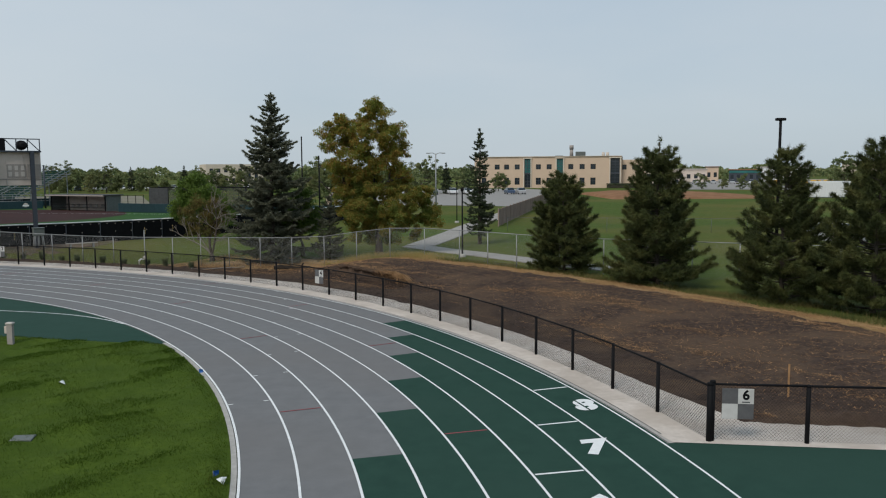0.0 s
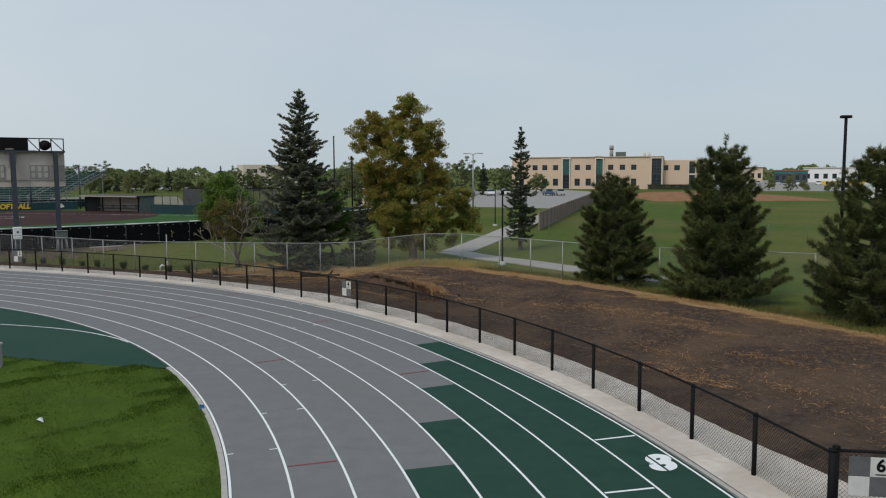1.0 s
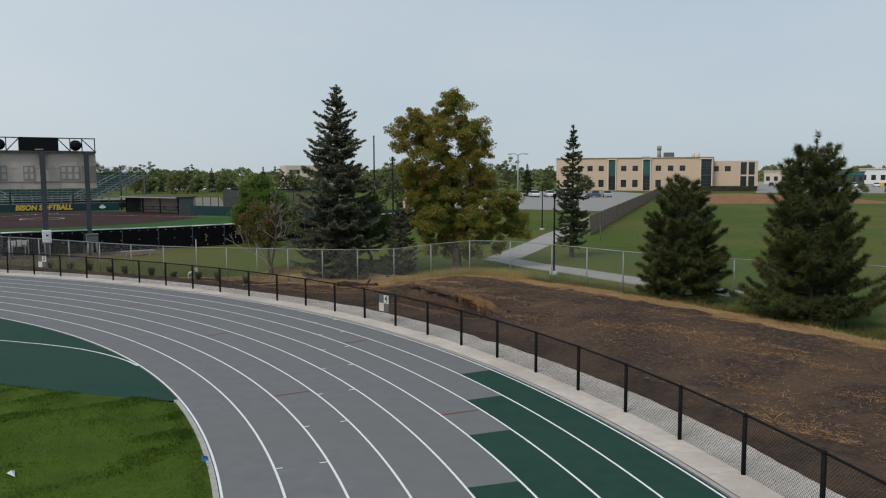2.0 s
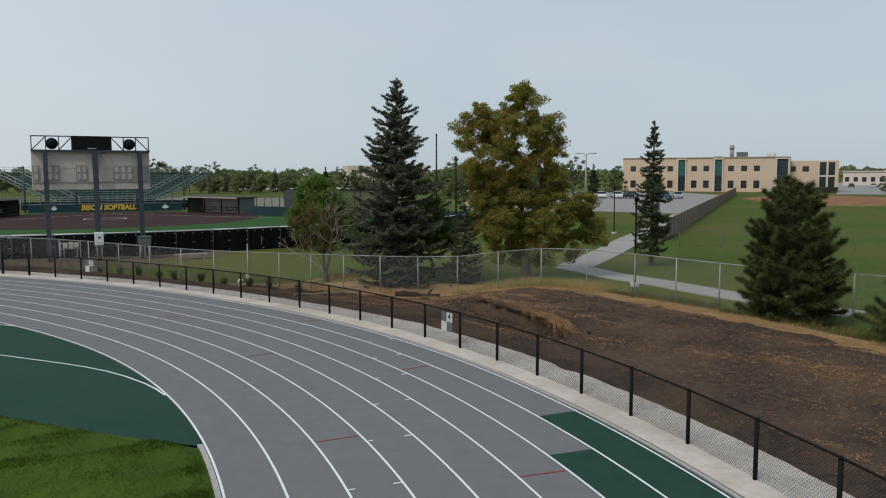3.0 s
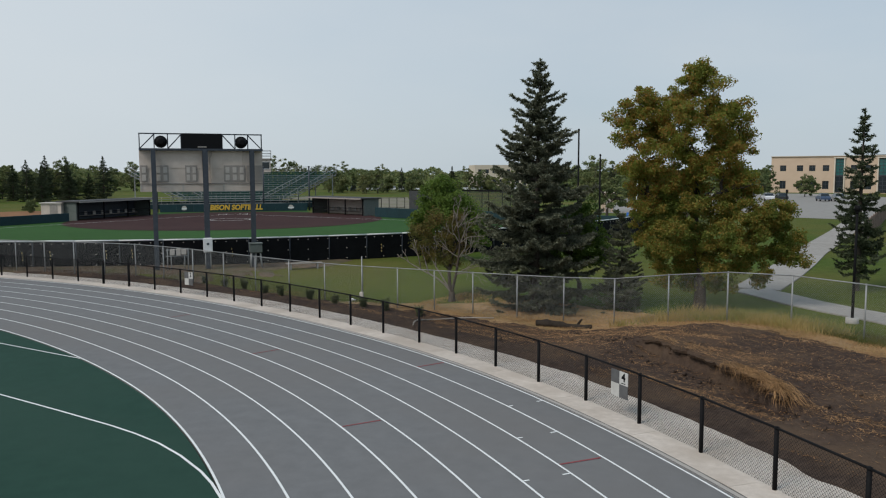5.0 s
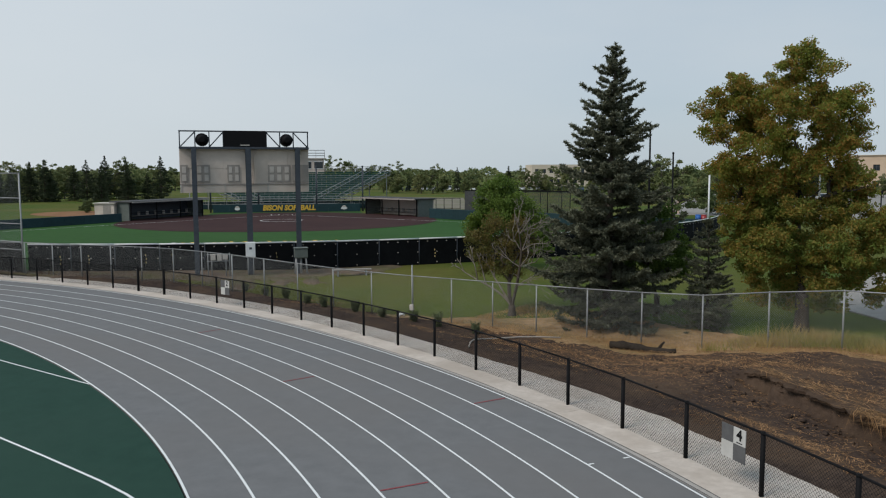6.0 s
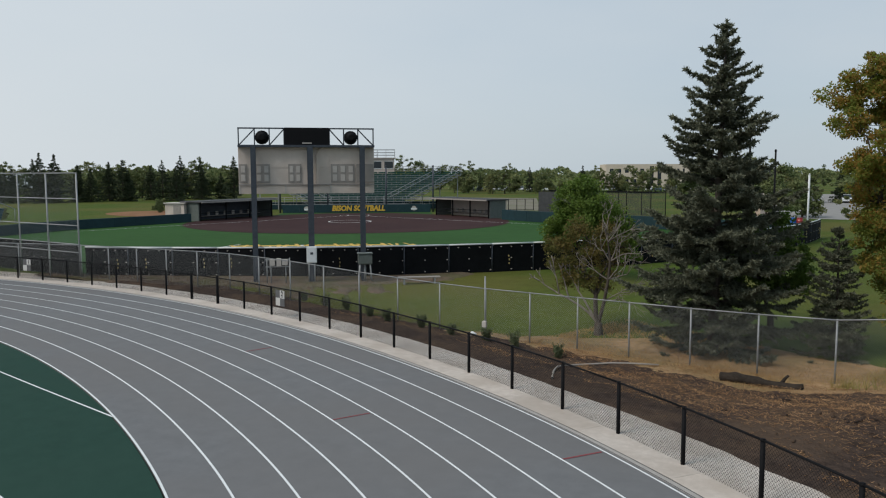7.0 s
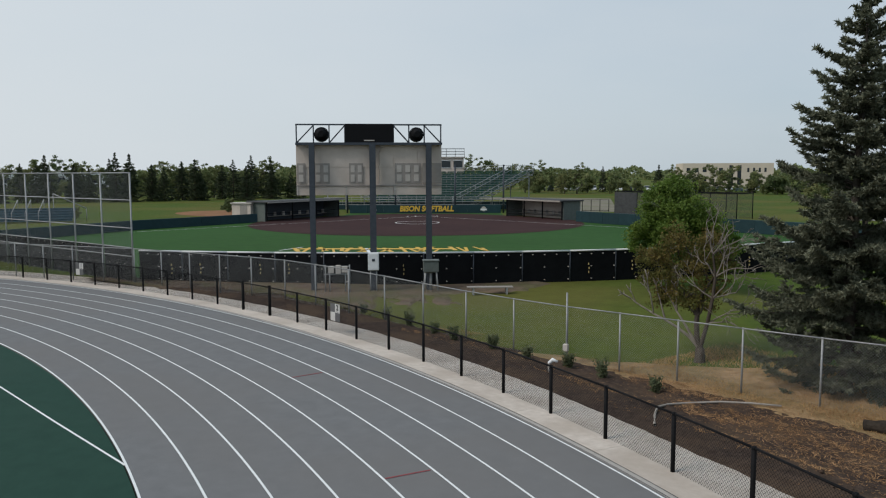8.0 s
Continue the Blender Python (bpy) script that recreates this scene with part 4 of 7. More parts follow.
def pine(label, x, y, z, height, radius, leaf, seed, whorls=17, per=(5, 6), base=0.03, power=0.7, rise=0.35, ragged=0.3, tuft=0.20, needles=52, gap=0.1, round_=0.0, leader=0.0):
    """Whorls of rising branches that end in tufts of long needles, with gaps between the whorls."""
    rng = np.random.RandomState(seed)
    tree = thing("pine", label, "pine tree", pose(x, y, z), "row of pines")
    axis = lambda h: np.array([0.05 * math.sin(h * 0.7 + seed), 0.05 * math.cos(h * 0.6 + seed), h])
    Geo().path([axis(h) for h in np.linspace(-0.2, height * 0.96, 9)], [0.016 * height * (1 - k / 8.6) + 0.01 for k in range(9)], 8).made("trunk", M_BARK, tree)
    limbs = Geo()
    cs, ds = [], []
    for i in range(whorls):
        f = base + (0.93 - leader - base) * i / (whorls - 1)
        full = radius * (((1 - f) / (1 - base)) ** power * (1 - round_) + round_ * math.sqrt(max(0.02, 1 - ((f - 0.32) / 0.70) ** 2))) * rng.uniform(0.82, 1.1)
        n = rng.randint(per[0], per[1] + 1)
        a0 = rng.uniform(0, 6.28)
        for k in range(n):
            if rng.rand() < gap:
                continue
            a = a0 + 6.283 * k / n + rng.normal(0, 0.2)
            L = max(0.18, full * (1 + rng.uniform(-1, 0.5) * ragged))
            out = np.array([math.cos(a), math.sin(a), 0.0])
            left = np.array([-out[1], out[0], 0.0])
            q0 = axis(height * f + rng.normal(0, 0.16))
            up_ = rise * (0.55 + 1.2 * f) * rng.uniform(0.7, 1.35)
            qs = np.linspace(0, 1, 6)
            pts = np.array([q0 + out * (L * q) + np.array([0, 0, L * (up_ * q * 0.55 + up_ * 0.6 * q ** 3 - 0.12 * q * (1 - q))]) for q in qs])
            limbs.path(pts, [max(0.008, 0.018 * L * (1 - 0.85 * q)) for q in qs], 4)
            m = max(2, int(L / 0.19))
            for j in range(m):
                q = 0.30 + 0.70 * (j + 1) / m
                fi = q * 5
                lo = min(int(fi), 4)
                c = pts[lo] + (pts[lo + 1] - pts[lo]) * (fi - lo)
                for sd in ((-1, 1) if q < 0.97 else (-0.6, 0, 0.6)):
                    reach = (0.08 + 0.40 * L * (1 - q) + 0.06) * rng.uniform(0.5, 1.2)
                    d = out * 0.6 + left * sd * 0.8 + np.array([0, 0, 0.25 + 0.3 * f + rng.normal(0, 0.15)])
                    d /= np.linalg.norm(d)
                    e = c + d * reach
                    if reach > 0.15:
                        limbs.path([c, (c + e) / 2 + rng.normal(0, 0.015, 3), e], [0.012, 0.010, 0.007], 3)
                    cs.append(e)
                    ds.append(d)
                    if reach > 0.3:
                        cs.append((c + e) / 2)
                        ds.append(d)
    for q in np.linspace(0.86 - leader, 0.99, 7):
        cs.append(axis(height * q))
        ds.append(np.array([rng.normal(0, 0.3), rng.normal(0, 0.3), 1.0]))
    limbs.made("branch_work", M_BARK, tree)
    cs, ds = np.array(cs), unit_rows(np.array(ds))
    size = tuft * rng.uniform(0.75, 1.25, len(cs))
    idx_ = np.repeat(np.arange(len(cs)), needles)
    way = unit_rows(ds[idx_] * 0.75 + unit_rows(rng.normal(0, 1, (len(idx_), 3))) * 0.95)
    b = cs[idx_] - ds[idx_] * (size[idx_] * rng.uniform(0, 0.9, len(idx_)))[:, None]
    vs, fs = spikes(b, way, size[idx_] * rng.uniform(0.75, 1.15, len(idx_)), 0.0135, rng)
    put("crown", array_mesh("crown", vs, fs), leaf, tree)
    return tree


def leaf_quads(c, size, rng, flat=0.4):
    n = len(c)
    nrm = rng.normal(0, 1, (n, 3)) + np.array([0, 0, flat])
    nrm /= np.linalg.norm(nrm, axis=1)[:, None]
    u = np.cross(nrm, rng.normal(0, 1, (n, 3)))
    u /= np.linalg.norm(u, axis=1)[:, None] + 1e-9
    w = np.cross(nrm, u)
    sz = (size * rng.uniform(0.6, 1.35, n))[:, None]
    vs = np.stack([c - u * sz, c - w * sz * 0.55 + nrm * sz * 0.12, c + u * sz, c + w * sz * 0.55 + nrm * sz * 0.12], 1).reshape(-1, 3)
    return vs, np.arange(4 * n).reshape(-1, 4)


def grow(rng, g, p, d, length, r, depth, tips, curve=0.25, split=(2, 3), shrink=(0.62, 0.82), angle=0.55, up=0.08, minr=0.006):
    """One limb and, out of it, its smaller limbs; the ends of the last go into tips."""
    pts, q, dd = [np.array(p)], np.array(p), np.array(d, dtype=float)
    for _ in range(4):
        dd = dd + rng.normal(0, curve * 0.35, 3) + np.array([0, 0, up])
        dd /= np.linalg.norm(dd)
        q = q + dd * length / 4
        pts.append(q)
    g.path(pts, [max(minr, r * (1 - 0.12 * k)) for k in range(5)], 6 if r > 0.05 else 4)
    tips.append((pts[2], dd, depth))
    tips.append((pts[4], dd, depth))
    if depth == 0:
        return
    for k in range(rng.randint(split[0], split[1] + 1)):
        a = dd + rng.normal(0, angle, 3)
        a /= np.linalg.norm(a)
        grow(rng, g, pts[4] if k < 2 else pts[3], a, length * rng.uniform(*shrink), r * 0.6, depth - 1, tips, curve, split, shrink, angle, up, minr)


def leaf_mass(tree, name, lobes, leaf, seed, leaves, size, spread_r=0.5, hollow=0.45, tuft_of=110):
    """Leaves in clumps that fill the outer part of each lobe, thinning out at the ends."""
    rng = np.random.RandomState(seed)
    vol = np.array([rx * ry * rz for *_, rx, ry, rz in lobes])
    share = vol ** 0.75 / (vol ** 0.75).sum()
    cs = []
    for (lx, ly, lz, rx, ry, rz), f in zip(lobes, share):
        n_cl = max(10, int(leaves * f / tuft_of))
        d = rng.normal(0, 1, (n_cl, 3))
        d /= np.linalg.norm(d, axis=1)[:, None]
        rad = (hollow + (1.05 - hollow) * rng.rand(n_cl) ** 0.6) * np.where(rng.rand(n_cl) < 0.15, 1.15, 1.0)
        cl = np.array([lx, ly, lz]) + d * rad[:, None] * np.array([rx, ry, rz])
        per = int(leaves * f / n_cl)
        k = np.repeat(cl, per, 0)
        blob = unit_rows(rng.normal(0, 1, k.shape)) * (rng.rand(len(k)) ** 0.5)[:, None]
        blob *= np.repeat(rng.uniform(0.38, 0.95, n_cl), per)[:, None] * np.array([1, 1, 0.7]) * spread_r
        cs.append(k + blob)
    vs, fs = leaf_quads(np.concatenate(cs), size, rng)
    put(name, array_mesh(name, vs, fs), leaf, tree)


def broadleaf(name, label, x, y, z, lobes, leaf, seed, leaves, size, trunk_r=0.2, fork=1.2, group="", hollow=0.45, bark=None, spread_r=0.5, tuft_of=110):
    """A tree whose crown fills several uneven lobes (x, y, z, rx, ry, rz) with clumps of leaves round its limbs."""
    rng = np.random.RandomState(seed)
    tree = thing(name, label, "tree", pose(x, y, z), group)
    g = Geo()
    g.path([(0, 0, -0.2), (0.02, 0.01, fork * 0.4), (0.0, 0.03, fork)], [trunk_r * 1.35, trunk_r, trunk_r * 0.92], 10)
    g.made("trunk", bark or M_BARK, tree)
    g = Geo()
    nodes = [(np.array([0.0, 0.03, fork * 0.92]), trunk_r * 0.72, 0.0)]
    for lx, ly, lz, rx, ry, rz in sorted(lobes, key=lambda q: q[0] ** 2 + q[1] ** 2 + (q[2] - fork) ** 2):
        top = np.array([lx, ly, lz])
        st, r0, run = min(nodes, key=lambda q: np.linalg.norm(top - q[0]) + 0.45 * q[2] + (3.0 if q[0][2] > lz + 0.3 else 0.0))
        gap_ = np.linalg.norm(top - st)
        sway = rng.normal(0, 0.09 * gap_, 3)
        arc = [st + (top - st) * q + sway * math.sin(q * math.pi) + np.array([0, 0, 0.10 * gap_ * math.sin(q * math.pi)]) for q in (0, 0.3, 0.65, 1)]
        r1 = max(0.012, r0 * 0.55)
        g.path(arc, [r0 * 0.85, r0 * 0.75, (r0 + r1) * 0.45, r1], 6)
        nodes += [(arc[2], (r0 + r1) * 0.45, run + 0.65 * gap_), (top, r1, run + gap_)]
        for _ in range(7):
            dr = rng.normal(0, 1, 3)
            dr[2] = abs(dr[2]) * 0.8 - 0.15
            dr /= np.linalg.norm(dr)
            e = top + dr * np.array([rx, ry, rz]) * rng.uniform(0.7, 1.05)
            b = arc[2] + (top - arc[2]) * rng.uniform(0.1, 1.0)
            g.path([b, b * 0.5 + e * 0.5 + rng.normal(0, 0.08 * rx, 3), e], [r1 * 0.7, r1 * 0.45, r1 * 0.2], 4)
    g.made("limb_work", bark or M_BARK, tree)
    leaf_mass(tree, "crown", lobes, leaf, seed + 500, leaves, size, spread_r, hollow, tuft_of)
    return tree


def at(x, y):
    return x, y, lawn_z(x, y)


spruce("blue_spruce", "tall blue-green spruce behind the lawn fence", *at(-10.6, 51.7), 10.75, 3.5, L_SPRUCE, L_LIT_SHOOT, 11, whorls=36, per=(6, 8), power=0.74, droop=0.46, ragged=0.46, needle=0.10, each=7, gap=0.05, young_share=0.5, clear=1.55)
spruce("slim_spruce", "slim dark spruce beside the concrete path", *at(3.13, 59.4), 8.4, 1.55, L_DARKSP, L_DARKSP, 12, whorls=28, per=(5, 7), base=0.10, power=0.68, droop=0.6, ragged=0.5, needle=0.11, step_=0.06, twig_gap=0.15, gap=0.12, each=5)
spruce("young_spruce", "small dark young spruce under the turning tree", *at(-7.0, 52.4), 4.05, 1.45, L_SPRUCE, L_SPRUCE, 13, whorls=20, per=(6, 8), base=0.03, power=0.72, droop=0.4, ragged=0.3, needle=0.085, each=6)
pine("short rounded dark green pine in front of the fence", *at(6.45, 41.3), 4.95, 1.9, L_PINE, 14, whorls=20, per=(7, 9), round_=0.42, power=0.8, rise=0.28, ragged=0.16, gap=0.02)
pine("bushy dark green pine with a pointed leader on the bank", *at(10.05, 37.0), 6.8, 2.45, L_PINE, 15, whorls=24, per=(7, 9), power=0.76, rise=0.36, ragged=0.24, gap=0.03, leader=0.09)
pine("bushy open-branched pine on the bank", *at(13.9, 32.6), 6.2, 2.55, L_PINE, 16, whorls=19, per=(6, 8), power=0.82, rise=0.40, ragged=0.28, gap=0.07)
pine("wide dark pine at the end of the bank row", *at(16.2, 30.0), 6.3, 2.45, L_PINE, 17, whorls=19, per=(6, 8), power=0.62, rise=0.35, ragged=0.24, gap=0.04)

# crown of the turning tree: lobes (x, y, z, r) round its limbs
OAK_TOP = ((-2.6, 0.2, 8.5, 0.80), (-3.3, 0.2, 7.9, 0.58), (-3.1, -0.7, 7.1, 0.51), (-1.9, 0.3, 8.1, 0.88), (-2.3, 0.9, 7.2, 0.73), (-0.8, 1.0, 9.2, 0.66), (0.2, 0.2, 9.2, 0.73), (-0.3, 0.3, 9.75, 0.51), (-1.1, -0.5, 7.9, 0.88), (-0.2, 0.6, 8.2, 0.88), (1.4, 0.2, 8.2, 0.56), (1.3, 0.7, 7.5, 0.66), (1.7, 0.9, 6.8, 0.51), (0.9, 0.0, 6.5, 0.73), (1.0, 0.8, 5.7, 0.66), (-2.0, -1.0, 6.3, 0.88), (-1.0, 0.5, 6.6, 0.80), (-2.6, -0.7, 5.7, 0.66), (-0.4, -0.3, 5.9, 0.80), (-1.4, -0.4, 5.3, 0.88), (-0.2, 0.6, 5.0, 0.80), (-2.2, -0.2, 4.8, 0.75), (1.6, 0.2, 5.2, 0.62), (-0.9, -0.7, 7.0, 0.6), (0.3, -0.5, 7.6, 0.55), (0.5, 0.3, 7.0, 0.6), (0.7, 0.3, 8.2, 0.5), (0.4, 0.2, 6.2, 0.6))
OAK_LOW = ((-2.2, 0.0, 3.7, 0.65), (-1.7, -0.2, 4.3, 0.88), (-0.6, -0.5, 4.0, 0.95), (0.6, 0.4, 4.3, 0.88), (1.4, 0.8, 4.7, 0.73), (2.0, 0.0, 4.1, 0.80), (2.5, 0.2, 3.6, 0.80), (3.1, 0.5, 4.0, 0.73), (3.4, 0.9, 3.1, 0.66), (3.0, 0.8, 2.5, 0.66), (3.7, 0.7, 2.2, 0.44), (2.0, 0.6, 2.8, 0.80), (1.0, -0.6, 3.0, 0.88), (-0.1, 0.0, 2.8, 0.95), (-1.2, -1.0, 3.0, 0.88), (-1.6, 0.1, 2.3, 0.58), (-0.5, 0.2, 2.0, 0.66), (1.5, 0.3, 2.0, 0.58), (0.5, -0.3, 1.8, 0.58), (-1.5, -0.2, 1.5, 0.55), (-0.4, 0.2, 1.2, 0.55), (0.8, 0.1, 1.2, 0.55), (2.3, 0.3, 1.6, 0.55), (-2.1, 0.0, 2.9, 0.6))
oak = broadleaf("turning_tree", "large tree with olive, gold and rust leaves", *at(-3.8, 52.0), [(a, b, c, r * 0.92, r * 0.92, r * 0.82) for a, b, c, r in OAK_TOP], L_OAK, 31, 98000, 0.050, 0.24, 1.4, spread_r=0.48, hollow=0.35, tuft_of=190)
leaf_mass(oak, "lower_crown", [(a, b, c, r * 0.9, r * 0.9, r * 0.76) for a, b, c, r in OAK_LOW], L_OLIVE, 35, 92000, 0.052, 0.48, 0.35, 190)
broadleaf("leafy_tree", "low dark green leafy tree beside the spruce", *at(-9.1, 54.2), ((0, 0, 3.6, 0.8, 0.8, 1.0), (0.45, 0.2, 2.6, 0.9, 0.9, 1.0), (-0.6, 0, 2.4, 0.9, 0.9, 1.0)), L_GREEN, 32, 16000, 0.06, 0.12, 0.8)

# half-dead tree: a green top, withered leaves on one side and bare limbs on the other
half = broadleaf("half_dead_tree", "small half-dead tree with withered leaves and bare limbs", *at(-14.95, 53.2), ((-1.35, 0.0, 3.3, 0.5, 0.6, 0.5), (-0.8, 0.1, 3.9, 0.5, 0.6, 0.45), (-1.0, -0.1, 2.6, 0.65, 0.6, 0.5), (-0.3, 0.1, 3.2, 0.55, 0.6, 0.5), (-1.7, 0.0, 2.7, 0.4, 0.5, 0.4), (0.3, 0.4, 2.6, 0.5, 0.5, 0.5), (-0.5, 0.0, 2.1, 0.6, 0.5, 0.4), (0.7, 0.4, 3.3, 0.4, 0.5, 0.4), (-1.9, 0.1, 3.2, 0.45, 0.5, 0.4), (-0.1, 0.2, 1.9, 0.55, 0.5, 0.4), (-1.2, 0.2, 2.0, 0.5, 0.5, 0.35), (0.2, 0.3, 3.8, 0.5, 0.5, 0.4)), L_BROWN, 33, 12500, 0.042, 0.16, 0.45, spread_r=0.42, hollow=0.2, tuft_of=60)
rw = np.random.RandomState(34)
g = Geo()
tips = []
stem_ = [(0.02, -0.02, 0.45), (0.25, -0.1, 1.3), (0.40, -0.14, 2.1), (0.46, -0.14, 2.8), (0.36, -0.1, 3.5), (0.12, -0.1, 4.3)]
Geo().path(stem_, [0.075, 0.065, 0.055, 0.045, 0.03, 0.012], 7).made("dead_stem", M_BARK, half)
for k, d, ln_ in ((1, (0.9, -0.3, 0.5), 0.75), (2, (1.0, -0.2, 0.45), 0.8), (2, (0.75, -0.5, 0.7), 0.85), (3, (0.9, -0.2, 0.55), 0.75), (3, (0.5, 0.3, 0.9), 0.7), (3, (-0.5, -0.3, 0.8), 0.6), (4, (0.6, -0.3, 0.8), 0.6), (4, (-0.3, -0.2, 0.9), 0.6), (2, (-0.6, -0.4, 0.6), 0.6), (1, (0.8, 0.3, 0.6), 0.8), (4, (0.8, 0.1, 0.5), 0.55)):
    grow(rw, g, stem_[k], np.array(d) / np.linalg.norm(d), ln_, 0.030, 3, tips, 0.40, (2, 3), (0.6, 0.85), 0.5, 0.03, 0.0075)
g.made("dead_wood", M_DEADWOOD, half, "bare grey dead limbs")
g = Geo()
for d, ln_ in (((-1.0, -0.5, 1.15), 1.75), ((-0.7, -0.3, 1.2), 1.3)):
    grow(rw, g, (-0.05, -0.03, 0.5), np.array(d) / np.linalg.norm(d), ln_, 0.058, 3, tips, 0.22, (2, 3), (0.42, 0.6), 0.35, 0.015, 0.013)
g.made("low_limb", M_DEADWOOD, half, "bare pale low limb")

broadleaf("round_tree", "rounded dense green tree beside the outfield fence", *at(-19.4, 65.2), ((0, 0, 5.0, 0.7, 0.7, 0.6), (0, 0, 4.6, 0.9, 0.9, 0.7), (1.9, 0.2, 2.4, 0.8, 0.8, 0.8), (-1.7, 0.2, 2.4, 0.7, 0.8, 0.8), (2.3, 0.1, 1.7, 0.8, 0.8, 0.7), (-0.8, 0.2, 4.0, 0.95, 0.9, 0.8), (0.8, 0, 3.9, 0.95, 0.9, 0.8), (0.1, -0.5, 3.4, 1.2, 1.1, 0.95), (-1.1, 0, 3.0, 0.9, 0.9, 0.85), (1.3, 0.2, 2.9, 0.85, 0.9, 0.85), (0.1, 0.1, 2.3, 1.3, 1.1, 0.85), (1.9, 0.0, 3.0, 0.6, 0.7, 0.75)), L_GREEN, 36, 40000, 0.065, 0.14, 1.1, spread_r=0.66, hollow=0.35, tuft_of=150)


# ---- softball ground; local frame: home plate at the origin, centre field along +y ----
FIELD = pose(-66.2, 112.0, 0, 0, 0, -148)


def fw(x, y, z=0.0):
    return tuple(FIELD @ Vector((x, y, z)))


def arc_r(a):
    return 62.3 - 6.7 * (a / radians(57)) ** 2


arc_pts = [(-arc_r(a) * math.sin(a), arc_r(a) * math.cos(a)) for a in np.linspace(radians(45.5), radians(-40), 56)]
side_left = [(36.0, 42.5), (27.7, 23.5), (18.6, 9.0), (10.6, -2.0), (10.6, -8.5), (-10.6, -8.5), (-10.6, -2.0), (-18.6, 9.0)]
g = Geo()
poly = [fw(x, y, 0.012) for x, y in arc_pts + side_left]
poly = [(x, max(y, 53.4 - 0.095 * (x + 43.9)) if x < -43.9 else y, z) for x, y, z in poly]
g.add(poly, [tuple(range(len(poly)))])
tagged(g.made("outfield_turf", M_TURF), "bright green artificial turf of the softball field", "sports turf", kind="structure")
# skinned infield of clay, circle and lines
g = Geo()
ring = [(18.6 * math.cos(a), 13.1 + 18.6 * math.sin(a)) for a in np.linspace(radians(-28), radians(208), 50)]
ring += [(-9.0, -3.5), (-4.0, -6.5), (4.0, -6.5), (9.0, -3.5)]
g.add([fw(x, y, 0.03) for x, y in ring], [tuple(range(len(ring)))])
clay = tagged(g.made("clay_infield", M_CLAY), "dark maroon clay infield of the softball field", "sports surface", kind="structure")
circle = [fw(2.44 * math.cos(a), 13.1 + 2.44 * math.sin(a))[:2] for a in np.linspace(0, 2 * math.pi, 40)]
line_on(circle, 0.16, 0.045, clay)
line_on([fw(0, 0)[:2], fw(-30, 30)[:2]], 0.10, 0.045, clay)
line_on([fw(0, 0)[:2], fw(27, 27)[:2]], 0.10, 0.045, clay)
for x0 in (-1.4, 1.4):
    line_on([fw(x0 - 0.5, -0.9)[:2], fw(x0 + 0.5, -0.9)[:2], fw(x0 + 0.5, 0.9)[:2], fw(x0 - 0.5, 0.9)[:2], fw(x0 - 0.5, -0.9)[:2]], 0.10, 0.045, clay)
# gold emblem painted across the outfield, as plain strokes
emblem = thing("painted_emblem", "gold and white emblem strokes painted on the outfield turf", "field marking", FIELD.copy(), kind="structure")
re_ = random.Random(8)
for k in range(24):
    x0 = 8.0 - k * 0.62
    g = Geo()
    h0, w0 = re_.uniform(2.4, 4.2), re_.uniform(0.16, 0.38)
    sk = re_.uniform(-1.2, 1.2)
    yb = 42.0 + re_.uniform(0, 1.2)
    g.add([(x0, yb, 0.03), (x0 - w0, yb, 0.03), (x0 - w0 + sk, yb + h0, 0.03), (x0 + sk, yb + h0, 0.03)], [(0, 1, 2, 3)])
    g.made("stroke", M_BISON if k not in (1, 9) else M_LINE, emblem)
g = Geo()
g.add([(8.6, 46.3, 0.026), (-5.8, 46.3, 0.026), (-5.2, 47.6, 0.026), (8.9, 47.6, 0.026)], [(0, 1, 2, 3)])
g.add([(7.2, 43.2, 0.027), (-4.2, 43.2, 0.027), (-4.6, 44.0, 0.027), (7.6, 44.0, 0.027)], [(0, 1, 2, 3)])
g.made("stroke", M_BISON, emblem)

# outfield fence with black wind screen in panels and a pale cap
out_fence = thing("outfield_fence", "black screened outfield fence with a pale cap", "fence", pose(*fw(0, 62.3)))
inv = out_fence.matrix_basis.inverted()
L = [fw(x, y) for x, y in arc_pts]
run = [0.0]
for a, b in zip(L, L[1:]):
    run.append(run[-1] + math.hypot(b[0] - a[0], b[1] - a[1]))
n_bay = int(run[-1] / 2.5)
st = [(float(np.interp(run[-1] * k / n_bay, run, [p[0] for p in L])), float(np.interp(run[-1] * k / n_bay, run, [p[1] for p in L]))) for k in range(n_bay + 1)]
wid = run[-1] / n_bay
g = Geo()
cols_, rows_ = 6, 5
vs = [(wid * i / cols_, 0.03 * math.sin(i * 1.7 + j * 2.1) * (0 < j < rows_), 1.60 * j / rows_) for j in range(rows_ + 1) for i in range(cols_ + 1)]
fs = [(j * (cols_ + 1) + i, j * (cols_ + 1) + i + 1, (j + 1) * (cols_ + 1) + i + 1, (j + 1) * (cols_ + 1) + i) for j in range(rows_) for i in range(cols_)]
screen_me = g.add(vs, fs, True).mesh("screen_panel")
screen_me.materials.append(M_SCREEN)
cap_me = Geo().tube((0, 0, 1.62), (wid, 0, 1.62), 0.045, n=8).mesh("cap")
cap_me.materials.append(M_WHITE)
post_me = Geo().tube((0, 0, 0), (0, 0, 1.6), 0.035, n=6).mesh("post")
post_me.materials.append(M_STEEL)
grom_me = Geo()
